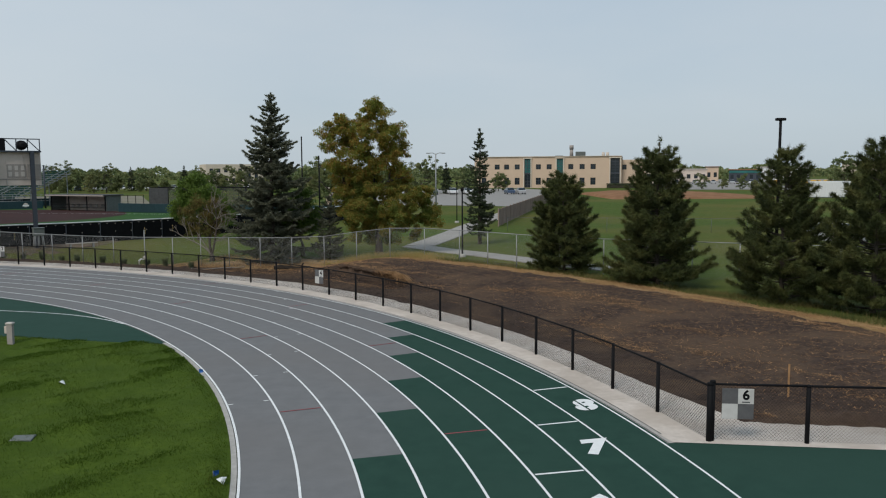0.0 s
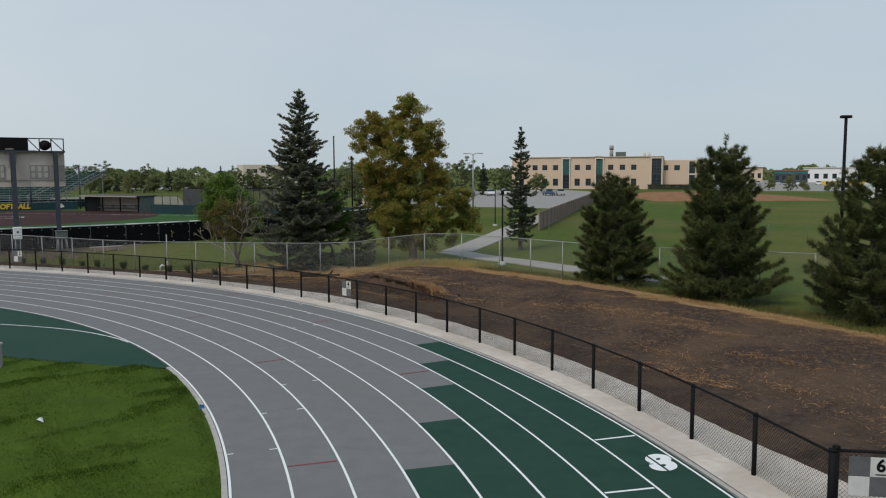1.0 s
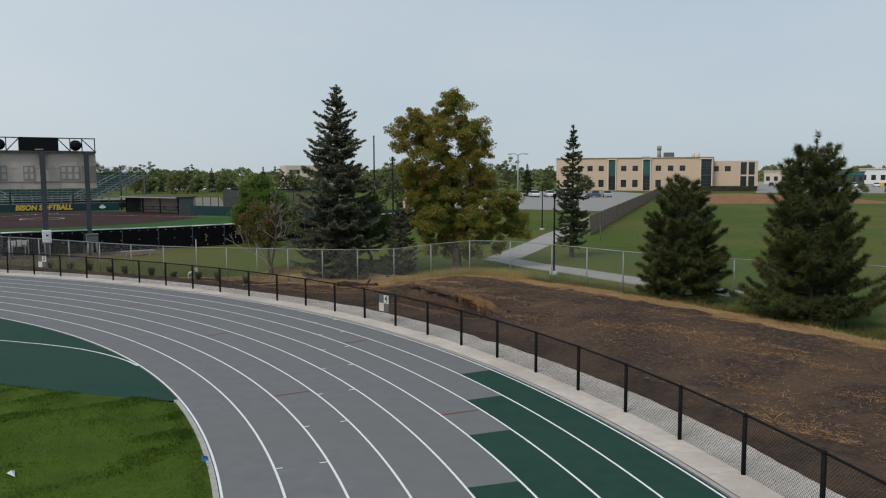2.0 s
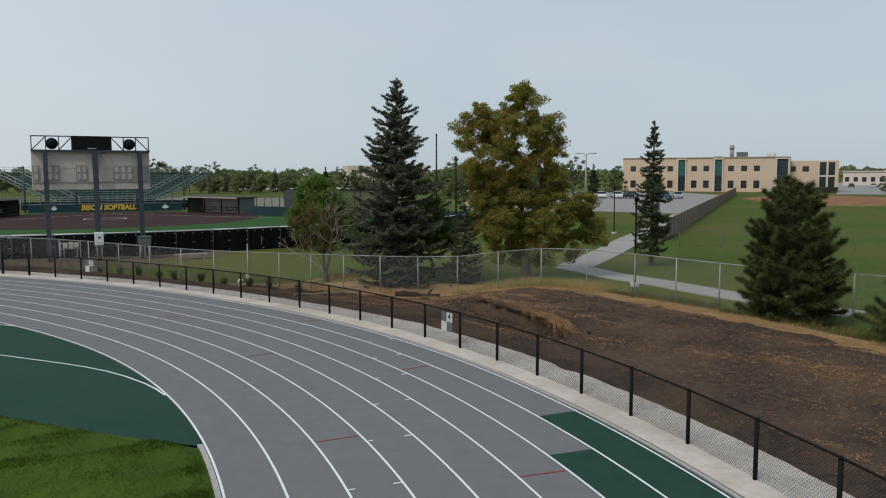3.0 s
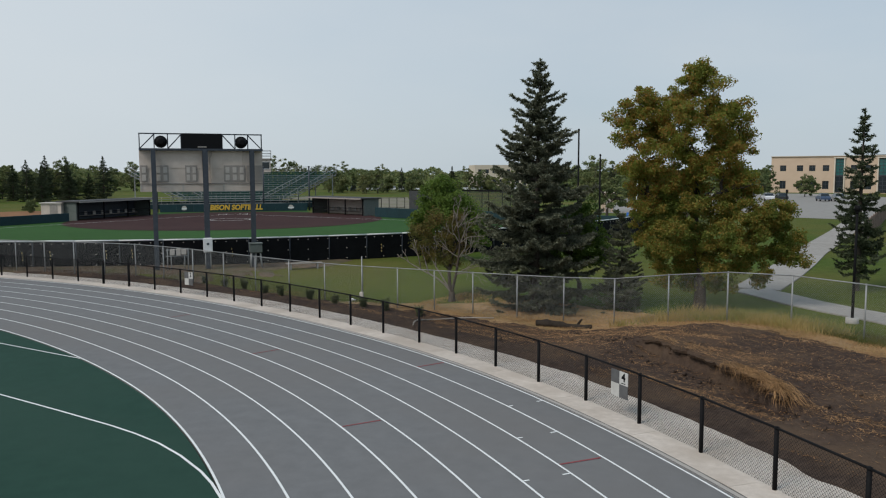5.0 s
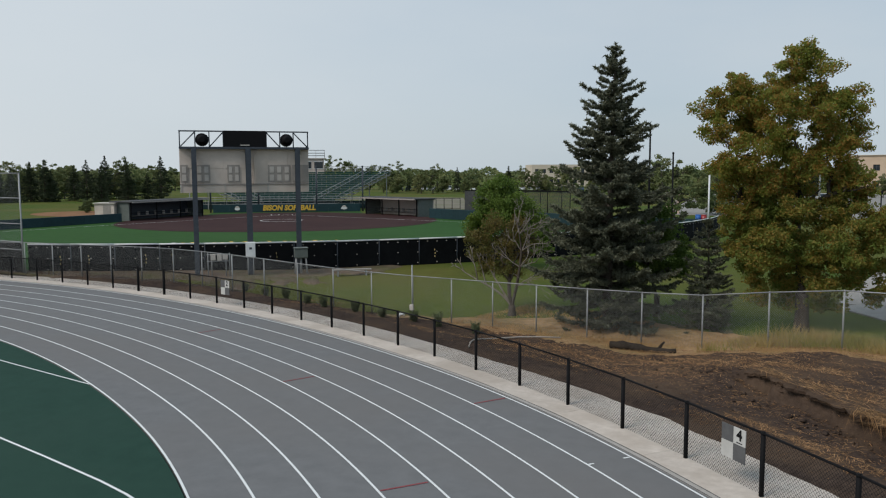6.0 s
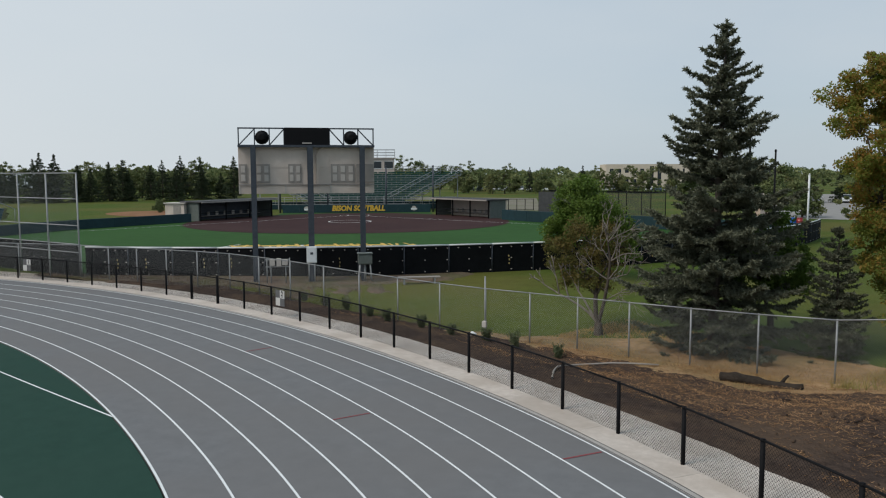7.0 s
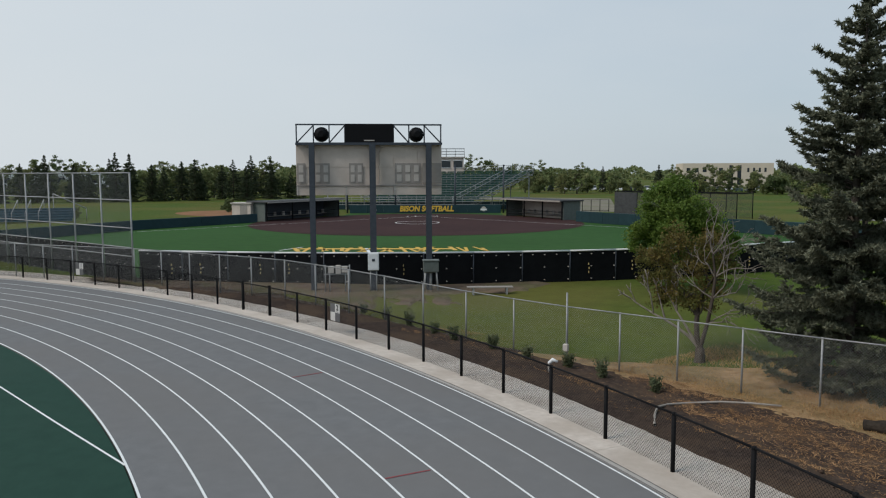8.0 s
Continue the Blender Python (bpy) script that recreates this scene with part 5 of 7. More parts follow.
for zz, many in ((0.15, 2), (0.80, 2), (1.45, 4)):
    for uu in range(many):
        grom_me.box((0.1 + wid * uu / many, 0, zz + 0.02 * math.sin(uu * 3)), (0.06, 0.13, 0.04))
grom_me = grom_me.mesh("ties")
rv_ = random.Random(41)
grom_me.materials.append(M_PANELL)
vent_me = Geo()
for zz in (0.55, 0.76, 0.97):
    vent_me.box((wid * 0.5 + 0.02 * math.sin(zz * 40), 0, zz), (0.03, 0.14, 0.10))
vent_me = vent_me.mesh("vent")
vent_me.materials.append(M_VENT)
for k in range(n_bay):
    (x0, y0), (x1, y1) = st[k], st[k + 1]
    if min(x0, x1) < -44.6:
        continue
    m = inv @ (Matrix.Translation((x0, y0, 0)) @ Matrix.Rotation(math.atan2(y1 - y0, x1 - x0), 4, "Z"))
    put("screen_panel", screen_me, None, out_fence, m=m)
    put("cap", cap_me, None, out_fence, "pale top cap", m=m)
    put("post", post_me, None, out_fence, m=m)
    tagged(put("tie", grom_me, None, out_fence, "pale screen ties", m=m), kind="stuff")
    if rv_.random() < 0.6:
        tagged(put("vent", vent_me, None, out_fence, "pale slit vents", m=m @ Matrix.Translation((rv_.uniform(-0.7, 0.7), 0, rv_.uniform(-0.08, 0.06)))), kind="stuff")


# padded low walls down the foul sides and behind home plate
def pad_wall(label, pts, h, material=None):
    w_ = thing("padded_wall", label, "wall", pose(*fw(*pts[0])), "padded walls")
    iv = w_.matrix_basis.inverted()
    for (x0, y0), (x1, y1) in zip(pts, pts[1:]):
        d = math.hypot(x1 - x0, y1 - y0)
        n = max(1, round(d / 2.4))
        for k in range(n):
            a, b = fw(x0 + (x1 - x0) * k / n, y0 + (y1 - y0) * k / n), fw(x0 + (x1 - x0) * (k + 1) / n, y0 + (y1 - y0) * (k + 1) / n)
            d2 = math.hypot(b[0] - a[0], b[1] - a[1])
            Geo().box((d2 / 2, 0, h / 2), (d2 - 0.015, 0.16, h), bevel=0.03).made("pad", material or M_NAVY, w_).matrix_basis = iv @ (Matrix.Translation(a) @ Matrix.Rotation(math.atan2(b[1] - a[1], b[0] - a[0]), 4, "Z"))
    return w_


pad_wall("dark teal padded wall along the foul side", [(18.6, 11.5), (27.7, 23.5), (36.0, 42.5), (39.5, 47.5)], 1.0)
pad_wall("dark teal padded wall beside the dugout", [(-18.2, 11.4), (-20.5, 15.4), (-30.3, 27.6), (-40.6, 41.4)], 1.25)
pad_wall("dark teal padded backstop wall", [(10.6, -8.5), (-10.6, -8.5)], 1.15)
sign = thing("wall_sign", "gold lettered softball sign on the backstop wall", "sign", FIELD @ pose(-0.2, -8.40, 0.60, 90, 0, 180))
Geo().box((0, 0, -0.012), (8.6, 1.0, 0.02)).made("board", M_NAVY, sign, "dark backing board")
put("letters", lettering("BISON SOFTBALL", 0.98, 0.045, 0.004, 0.15), M_BISON, sign, "gold slanted letters", pose(0, 0.0, 0.01) @ Matrix.Diagonal((1.0, 1.06, 1, 1)))
for x0, w0, nm in ((7.2, 0.7, "white"), (-8.2, 0.9, "white")):
    em = thing("wall_emblem", "small pale emblem on the backstop wall", "sign", FIELD @ pose(x0, -8.40, 0.6, 90, 0, 180), "wall emblems")
    Geo().tube((0, 0, 0), (0, 0, 0.02), 0.34, 0.34, 12).made("disc", M_PANELL, em)
    Geo().box((0, -0.1, 0.02), (w0, 0.22, 0.02)).made("band", M_WHITE, em)


# dugouts
def dugout(x0, y0, x1, y1, flip, back):
    a, b = Vector(fw(x0, y0)), Vector(fw(x1, y1))
    d = (b - a).length
    ang = math.atan2(b.y - a.y, b.x - a.x)
    u = thing("dugout", "low dark open-fronted dugout with flat roof", "dugout", Matrix.Translation(a) @ Matrix.Rotation(ang, 4, "Z"), "dugouts")
    s = flip
    Geo().box((d / 2, s * 2.7, 1.1), (d, 0.2, 2.2)).made("back_wall", back, u)
    for x in (0.1, d - 0.1):
        Geo().box((x, s * 1.4, 1.1), (0.2, 2.5, 2.2)).made("side_wall", M_GREYBOX, u, "grey side wall")
    Geo().box((d / 2, s * 1.2, 2.3), (d + 0.5, 3.6, 0.18), bevel=0.03).made("roof", M_ROOF, u)
    Geo().box((d / 2, s * -0.62, 2.26), (d + 0.5, 0.06, 0.17)).made("fascia", M_PANELD, u, "grey roof edge")
    for k in range(4):
        Geo().box((0.2 + (d - 0.4) * k / 3, s * 0.05, 1.1), (0.12, 0.12, 2.2)).made("post", M_BLACK, u)
    Geo().box((d / 2, s * 0.05, 0.95), (d, 0.06, 0.06)).box((d / 2, s * 0.05, 0.5), (d, 0.05, 0.05)).made("rail", M_BLACK, u)
    Geo().box((d / 2, s * 2.2, 0.45), (d - 0.6, 0.45, 0.06)).made("bench", M_PANELD, u)
    for k in range(9):
        Geo().box((0.8 + (d - 1.6) * k / 8, s * 2.25, 0.72), (0.42, 0.10, 0.45), bevel=0.03).made("seat_back", M_PANELL if k % 2 else M_PANELD, u)
    return u


# Dark inside and bright inside: the light is painted into the back walls.
dugout(10.8, -0.5, 17.8, 10.6, -1, M_STEEL)
dugout(-16.9, 9.2, -10.8, -0.5, -1, M_PANEL)


# bleachers behind home plate and the press box
stand = thing("bleachers", "green seated aluminium bleachers behind home plate", "bleachers", FIELD @ pose(0, -10.2, 0, 0, 0, 180))
ROWN, W0 = 13, 16.6
for r_i in range(ROWN):
    z = 1.35 + 0.34 * r_i
    y = 0.6 + 0.72 * r_i
    half_w = 7.0 + 9.0 * r_i / (ROWN - 1)
    Geo().box((0, y - 0.36, z - 0.26), (2 * half_w, 0.72, 0.05)).box((0, y - 0.70, z - 0.2), (2 * half_w, 0.04, 0.16)).made("tread", M_ALU, stand)
    n_s = int(2 * half_w / 1.4)
    for k in range(n_s):
        x = -half_w + 2 * half_w * (k + 0.5) / n_s
        Geo().box((x, y, z + 0.12), (1.30, 0.36, 0.05)).box((x, y + 0.2, z + 0.30), (1.30, 0.05, 0.2)).made("seat", M_SEAT, stand)
for k in range(12):
    xx = -15.5 + 31 * k / 11
    Geo().box((xx, 9.2, 2.8), (0.14, 0.14, 5.6)).made("column", M_GALV, stand)
    Geo().box((xx, 1.0, 0.6), (0.12, 0.12, 1.2)).made("short_column", M_GALV, stand)
for sx in (-1, 1):
    for nm, lab, inset in (("guard_rail", "slanting aluminium guard rail", -0.2), ("stair_rail", "aluminium stair rail", 3.2)):
        g = Geo()
        x0, x1 = 7.0 - inset, 16.0 - inset
        for k in range(9):
            q = k / 8
            p = (sx * (x0 + (x1 - x0) * q), 0.4 + 8.8 * q, 1.1 + 4.4 * q)
            g.tube(p, (p[0], p[1], p[2] + 1.1), 0.035, n=5)
        for dz in (0.0, 0.55, 1.1):
            g.tube((sx * x0, 0.4, 1.1 + dz), (sx * x1, 9.2, 5.5 + dz), 0.045, n=5)
        g.made(nm, M_GALV, stand, lab)
g = Geo()
for k in range(23):
    xx = -14.5 + 29 * k / 22
    g.tube((xx, 0.1, 1.1), (xx, 0.1, 2.15), 0.03, n=5)
for dz in (1.15, 1.5, 1.85, 2.15):
    g.tube((-14.5, 0.1, dz), (14.5, 0.1, dz), 0.03, n=5)
g.made("front_rail", M_GALV, stand, "aluminium front railing")
for x0, x1 in ((-W0 + 0.6, -5.6), (5.6, W0 - 0.6)):
    g = Geo()
    for k in range(9):
        xx = x0 + (x1 - x0) * k / 8
        g.tube((xx, 9.5, 5.4), (xx, 9.5, 6.7), 0.03, n=5)
    for dz in (6.0, 6.35, 6.7):
        g.tube((x0, 9.5, dz), (x1, 9.5, dz), 0.03, n=5)
    g.made("rear_rail", M_GALV, stand, "aluminium rear railing")
Geo().box((0, 9.8, 0.6), (2 * W0, 0.2, 1.2)).made("skirt", M_NAVY, stand)

press = thing("press_box", "grey press box with windows and a railed roof", "press box", FIELD @ pose(0, -21.6, 0, 0, 0, 180))
Geo().box((0, 0, 6.75), (11.0, 3.0, 2.4), bevel=0.03).made("body", M_PANEL, press)
Geo().box((0, 0, 2.75), (10.4, 2.6, 5.5)).made("base", M_PANELD, press)
Geo().box((0, 0, 8.02), (11.5, 3.5, 0.14)).made("roof", M_PANELL, press)
for k in range(6):
    w_ = Geo().box((-4.6 + 1.84 * k, -1.52, 6.95), (1.35, 0.06, 1.05)).made("window", M_GLASS, press)
    Geo().box((-4.6 + 1.84 * k, -1.54, 6.38), (1.5, 0.08, 0.08)).made("sill", M_WHITE, w_)
    Geo().box((-4.6 + 1.84 * k, -1.54, 7.52), (1.5, 0.08, 0.08)).made("head_trim", M_WHITE, w_)
for k in range(2):
    Geo().box((-5.52, -0.7 + 1.4 * k, 6.95), (0.06, 0.9, 1.0)).made("window", M_GLASS, press)
g = Geo()
for k in range(9):
    for yy in (-1.6, 1.6):
        g.tube((-5.6 + 1.4 * k, yy, 8.05), (-5.6 + 1.4 * k, yy, 9.35), 0.03, n=5)
for dz in (8.5, 8.9, 9.35):
    for yy in (-1.6, 1.6):
        g.tube((-5.6, yy, dz), (5.6, yy, dz), 0.03, n=5)
    for xx in (-5.6, 5.6):
        g.tube((xx, -1.6, dz), (xx, 1.6, dz), 0.03, n=5)
g.made("roof_rail", M_GALV, press, "aluminium roof railing")
for x0 in (11.0, 4.2, -4.2, -11.0):
    np_ = thing("net_pole", "tall dark backstop net pole", "pole", FIELD @ pose(x0, -9.0 + 0.0, 0), "net poles")
    Geo().tube((0, 0, 0), (0, 0, 6.6), 0.13, 0.11, 10).made("shaft", M_STEEL, np_)
    Geo().tube((0, 0, 6.55), (0, 0, 6.75), 0.16, 0.12, 10).made("cap", M_STEEL, np_)

# ---- scoreboard seen from behind ----
SBW = 7.04
board = thing("scoreboard", "back of a beige scoreboard on three steel posts", "scoreboard", pose(-35.04, 56.1, -0.14, 0, 0, math.degrees(math.atan2(4.42, 5.46))))
Geo().box((SBW / 2, 0.14, 5.95), (SBW, 0.22, 2.45), bevel=0.02).made("cabinet", M_PANEL, board, "aged beige sheet-metal back")
for k in range(6):
    Geo().box((SBW * (k + 0.5) / 6, 0.02, 6.62), (SBW / 6 - 0.02, 0.03, 1.06)).made("back_panel", M_PANEL, board)
for k in range(3):
    Geo().box((SBW * (k + 0.5) / 3, 0.015, 4.93), (SBW / 3 - 0.05, 0.04, 0.40)).made("lower_panel", M_PANEL, board)
    Geo().box((SBW * (k + 0.0) / 3 + 0.04, -0.02, 4.98), (0.07, 0.05, 0.50)).made("bracket", M_PANELL, board)
Geo().box((SBW / 2, -0.02, 5.19), (SBW, 0.06, 0.06)).made("ledge", M_PANELD, board, "grey angle iron")
for x0, w0, ns in ((0.03, 0.4, 1), (0.84, 0.76, 2), (2.53, 0.68, 2), (4.75, 1.25, 3), (6.1, 0.92, 0)):
    md = Geo().box((x0 + w0 / 2, 0.0, 5.78), (w0, 0.03, 0.98)).made("module", M_PANELD, board, "grey digit module")
    for j in range(ns):
        for zz in (5.55, 6.0):
            Geo().box((x0 + w0 * (j + 0.5) / ns, -0.025, zz), (w0 / ns * 0.55, 0.03, 0.34)).made("cover", M_PANELL, md, "pale cover plate")
for fr in (0.11, 0.52, 0.905):
    g = Geo()
    xx = SBW * fr
    wd = 0.13 if fr != 0.52 else 0.15
    sec = [(-wd, -0.59), (wd, -0.59), (wd, -0.555), (0.018, -0.555), (0.018, -0.285), (wd, -0.285), (wd, -0.25), (-wd, -0.25), (-wd, -0.285), (-0.018, -0.285), (-0.018, -0.555), (-wd, -0.555)]
    g.add([(xx + a, b, 0.0) for a, b in sec] + [(xx + a, b, 7.2) for a, b in sec], [(k, (k + 1) % 12, 12 + (k + 1) % 12, 12 + k) for k in range(12)] + [tuple(range(12, 24))])
    p = g.made("post", M_STEEL, board, "slate grey steel column")
    Geo().box((xx, -0.42, 0.02), (0.5, 0.6, 0.04), bevel=0.01).made("base_plate", M_STEEL, p)
Geo().box((SBW / 2, -0.15, 7.20), (SBW, 0.35, 0.12)).made("lower_chord", M_STEEL, board)
Geo().box((SBW / 2, -0.05, 8.12), (SBW, 0.10, 0.07)).made("upper_chord", M_STEEL, board)
for x0 in (0.04, 0.85, 1.6, 2.35, SBW - 2.35, SBW - 1.6, SBW - 0.85, SBW - 0.04):
    Geo().box((x0, -0.05, 7.66), (0.06, 0.08, 0.9)).made("truss_upright", M_STEEL, board, "dark steel truss bar")
for a, b in ((0.05, 0.85), (1.6, 2.35), (SBW - 0.05, SBW - 0.85), (SBW - 1.6, SBW - 2.35)):
    Geo().tube((a, -0.05, 7.25), (b, -0.05, 8.08), 0.035, n=6).made("truss_brace", M_STEEL, board, "dark steel truss bar")
Geo().box((SBW / 2, -0.02, 7.68), (2.32, 0.35, 0.96), bevel=0.03).made("sign_box", M_BLACK, board, "black sign box")
Geo().box((SBW / 2, -0.205, 7.36), (0.5, 0.02, 0.05)).made("name_strip", M_PANELL, board, "small pale strip")
for x0 in (1.22, SBW - 1.22):
    sp = Geo().tube((x0, -0.25, 7.66), (x0, 0.3, 7.66), 0.33, 0.37, 14).made("horn_speaker", M_BLACK, board, "round black horn loudspeaker")
    Geo().tube((x0, -0.45, 7.66), (x0, -0.25, 7.66), 0.14, 0.30, 12).made("driver", M_BLACK, sp)
Geo().path([(3.98, -0.05, 5.2), (3.98, -0.05, 6.7), (4.1, -0.1, 7.05), (4.4, -0.2, 7.15)], [0.028] * 4, 6).made("conduit", M_PANEL, board, "grey electric conduit")

SB = board.matrix_basis


def placed(x, y, z=0.0, rz=0.0):
    return SB @ pose(x, y, z + 0.14, 0, 0, rz)


cab = thing("electric_cabinet", "white electric cabinet below the scoreboard", "electrical box", placed(3.64, -0.85))
Geo().box((0, 0, 1.42), (0.52, 0.28, 0.85), bevel=0.02).made("body", M_WHITE, cab)
Geo().box((0, -0.15, 1.42), (0.46, 0.02, 0.78), bevel=0.008).made("door", M_WHITE, cab)
Geo().box((0.0, -0.165, 1.5), (0.14, 0.01, 0.12)).made("notice", M_STEEL, cab, "small dark notice")
Geo().tube((-0.15, 0, 0), (-0.15, 0, 1.0), 0.03, n=6).tube((0.15, 0, 0), (0.15, 0, 1.0), 0.03, n=6).made("leg", M_GALV, cab)
box2 = thing("control_box", "grey-green control box on four legs", "electrical box", placed(6.4, -1.0))
Geo().box((0, 0, 1.15), (0.72, 0.5, 0.55), bevel=0.05).made("body", M_GREYBOX, box2)
Geo().box((0, 0, 1.45), (0.80, 0.58, 0.06), bevel=0.02).made("lid", M_GREYBOX, box2)
for sx in (-1, 1):
    for sy in (-1, 1):
        Geo().tube((sx * 0.34, sy * 0.24, 0), (sx * 0.26, sy * 0.18, 0.9), 0.03, n=6).made("leg", M_GALV, box2)
Geo().tube((0, 0, 0), (0, 0, 0.9), 0.06, n=8).made("conduit", M_GALV, box2)
rack = thing("meter_rack", "steel rack with grey meter boxes", "electrical box", placed(1.9, -1.0))
for xx in (-0.55, -0.35, 0.4, 0.6):
    Geo().tube((xx, 0, 0), (xx, 0, 1.3 if abs(xx) > 0.45 else 1.1), 0.03, n=6).made("upright", M_GALV, rack)
for xx, w0, h0 in ((-0.28, 0.26, 0.34), (0.06, 0.24, 0.42), (0.36, 0.28, 0.30)):
    Geo().box((xx, -0.06, 1.08), (w0, 0.16, h0), bevel=0.02).made("meter_box", M_PANELL, rack, "pale grey meter box")
Geo().box((0, 0, 1.22), (1.25, 0.05, 0.05)).box((0, 0, 0.85), (1.25, 0.05, 0.05)).made("cross_bar", M_GALV, rack)
ben = thing("plank_bench", "weathered backless plank bench on the lawn", "bench", pose(-26.8, 60.5, lawn_z(-26.8, 60.5), 0, 0, 36))
Geo().box((0, 0, 0.36), (2.2, 0.36, 0.06), bevel=0.01).made("seat", M_PANELD, ben)
for xx in (-0.8, 0.8):
    Geo().box((xx, 0, 0.16), (0.08, 0.34, 0.34)).made("leg", M_GALV, ben)
# batting cage behind the dugout and the foul pole
cage = thing("batting_cage", "dark netted batting cage frame beside the dugout", "batting cage", pose(-46.3, 128.2, 0, 0, 0, -14))
for xx in (0, 3.4, 6.8, 10.2, 13.6, 17.0):
    for yy in (0, 4):
        Geo().tube((xx, yy, 0), (xx, yy, 3.1), 0.06, n=6).made("post", M_BLACK, cage)
Geo().box((8.5, 0, 3.1), (17.1, 0.1, 0.1)).box((8.5, 4, 3.1), (17.1, 0.1, 0.1)).box((0, 2, 3.1), (0.1, 4, 0.1)).box((17.0, 2, 3.1), (0.1, 4, 0.1)).made("top_frame", M_BLACK, cage)
net_me = link_bay("net", 17.0, 3.1, 0.14, 0.011)
put("net", net_me, M_NET, cage)
put("net", net_me, None, cage, m=pose(0, 4, 0))
Geo().box((1.7, -0.06, 1.5), (3.4, 0.04, 3.0), bevel=0.01).made("wind_screen", M_NET, cage, "slack grey wind screen")
low_ = thing("post_fence", "low black post and rail fence beside the batting cage", "fence", pose(-53.4, 134.0, 0, 0, 0, 26))
for k in range(4):
    Geo().tube((1.25 * k, 0, 0), (1.25 * k, 0, 1.75), 0.055, n=6).made("post", M_BLACK, low_)
for zz in (0.15, 1.7):
    Geo().tube((0, 0, zz), (3.75, 0, zz), 0.03, n=6).made("rail", M_BLACK, low_)
g = Geo()
g.add([(-98, 170, 0.025), (-75, 168, 0.025), (-53.5, 132.5, 0.025), (-48.5, 135.5, 0.025), (-70, 188, 0.025), (-97, 187, 0.025)], [(0, 1, 2, 3, 4, 5)])
tagged(g.made("service_yard", M_YARD), "worn gravel yard behind the dugout", "pavement", kind="structure")
fp = thing("foul_pole", "white foul pole beside the outfield fence", "pole", pose(-10.5, 98.6, 0))
Geo().tube((0, 0, 0), (0, 0, 5.4), 0.08, n=10).made("shaft", M_WHITE, fp)
Geo().tube((0, 0, 5.38), (0, 0, 5.5), 0.09, 0.05, 10).made("cap", M_WHITE, fp)

# small bleacher and ball field beyond the foul side
g = Geo()
ring = [(-92 + 12 * math.cos(a), 106 + 8 * math.sin(a), 0.02) for a in np.linspace(0, 2 * math.pi, 40, endpoint=False)]
g.add([(x, y, 0.02) for x, y, _ in ring], [tuple(range(len(ring)))])
tagged(g.made("practice_field", M_ORANGE), "orange dirt of a second ball field", "sports surface", kind="structure")
sb_ = thing("small_bleacher", "small blue-green aluminium bleacher", "bleachers", pose(-98.5, 77.3, 0, 0, 0, 48))
for k in range(5):
    Geo().box((0, 0.6 * k, 0.45 + 0.28 * k), (11.0, 0.36, 0.06)).box((0, 0.6 * k - 0.25, 0.22 + 0.28 * k), (11.0, 0.3, 0.05)).box((0, 0.6 * k + 0.16, 0.32 + 0.28 * k), (11.0, 0.03, 0.26)).made("plank", M_BLUESEAT, sb_)
for xx in (-5, -1.7, 1.7, 5):
    Geo().box((xx, 1.2, 0.8), (0.08, 2.6, 0.08), m=pose(xx, 1.2, 0.75, 25, 0, 0)).box((xx, 2.4, 0.8), (0.08, 0.08, 1.6)).made("frame", M_GALV, sb_)
Geo().tube((3.0, 2.8, 3.3), (6.6, 2.8, 1.5), 0.06, n=6).tube((3.0, 2.8, 0.0), (3.0, 2.8, 3.3), 0.05, n=6).tube((6.6, 2.8, 0.0), (6.6, 2.8, 1.5), 0.05, n=6).made("end_rail", M_GALV, sb_, "long slanting end rail")
for xx in (-0.8, 0.6, 2.0):
    Geo().tube((xx, 2.6, 2.6), (xx, -0.4, 1.2), 0.05, n=6).tube((xx, 2.6, 1.4), (xx, 2.6, 2.6), 0.04, n=6).tube((xx, -0.4, 0.2), (xx, -0.4, 1.2), 0.04, n=6).made("hand_rail", M_GALV, sb_)
shed = thing("field_shed", "pale small shed beside the dugout", "shed", pose(-79.0, 93.5, 0, 0, 0, 20))
Geo().box((0, 0, 1.05), (2.4, 2.0, 2.1)).made("wall", M_PANEL, shed)
Geo().box((0, 0, 2.15), (2.7, 2.3, 0.12)).made("roof", M_PANELL, shed)
Geo().box((0.3, -1.01, 0.95), (0.9, 0.04, 1.9)).made("door", M_PANELD, shed)


# ---- lawn side: dry grass, path, lamps ----
us, uo = np.meshgrid(np.arange(-44, 9.0, 0.3), np.arange(12.5, 26, 0.3))
pos = np.array([on_track(a, b) for a, b in zip(us.ravel(), uo.ravel())])
px_, py_ = pos[:, 0].reshape(us.shape), pos[:, 1].reshape(us.shape)
o_in = bed_edge(us) - 0.9
o_out = np.where(us < -7, bed_edge(us) + 1.2, np.interp(us, (-7, -5, -3, 3, 6, 9), (20.9, 21.2, 21.0, 19.8, 15.5, 13.5))) + 0.6 * wave(us, us * 0.4, 0.9, 1.0)
pz = relief(px_, py_) + 0.03 - 0.12 * step(-0.5, 0.2, uo - o_out)
ny, nx = us.shape
idx = np.arange(nx * ny).reshape(ny, nx)
mid = ((uo > o_in - 0.3) & (uo < o_out + 0.3) & (py_ > 18))[:-1, :-1]
qf = np.stack([idx[:-1, :-1], idx[:-1, 1:], idx[1:, 1:], idx[1:, :-1]], -1)[mid][:, ::-1]
tagged(put("dry_verge", array_mesh("dry_verge", np.stack([px_, py_, pz], -1).reshape(-1, 3), qf, True), M_DRY), "dry yellowed grass verge along the fence", "grass", kind="structure")


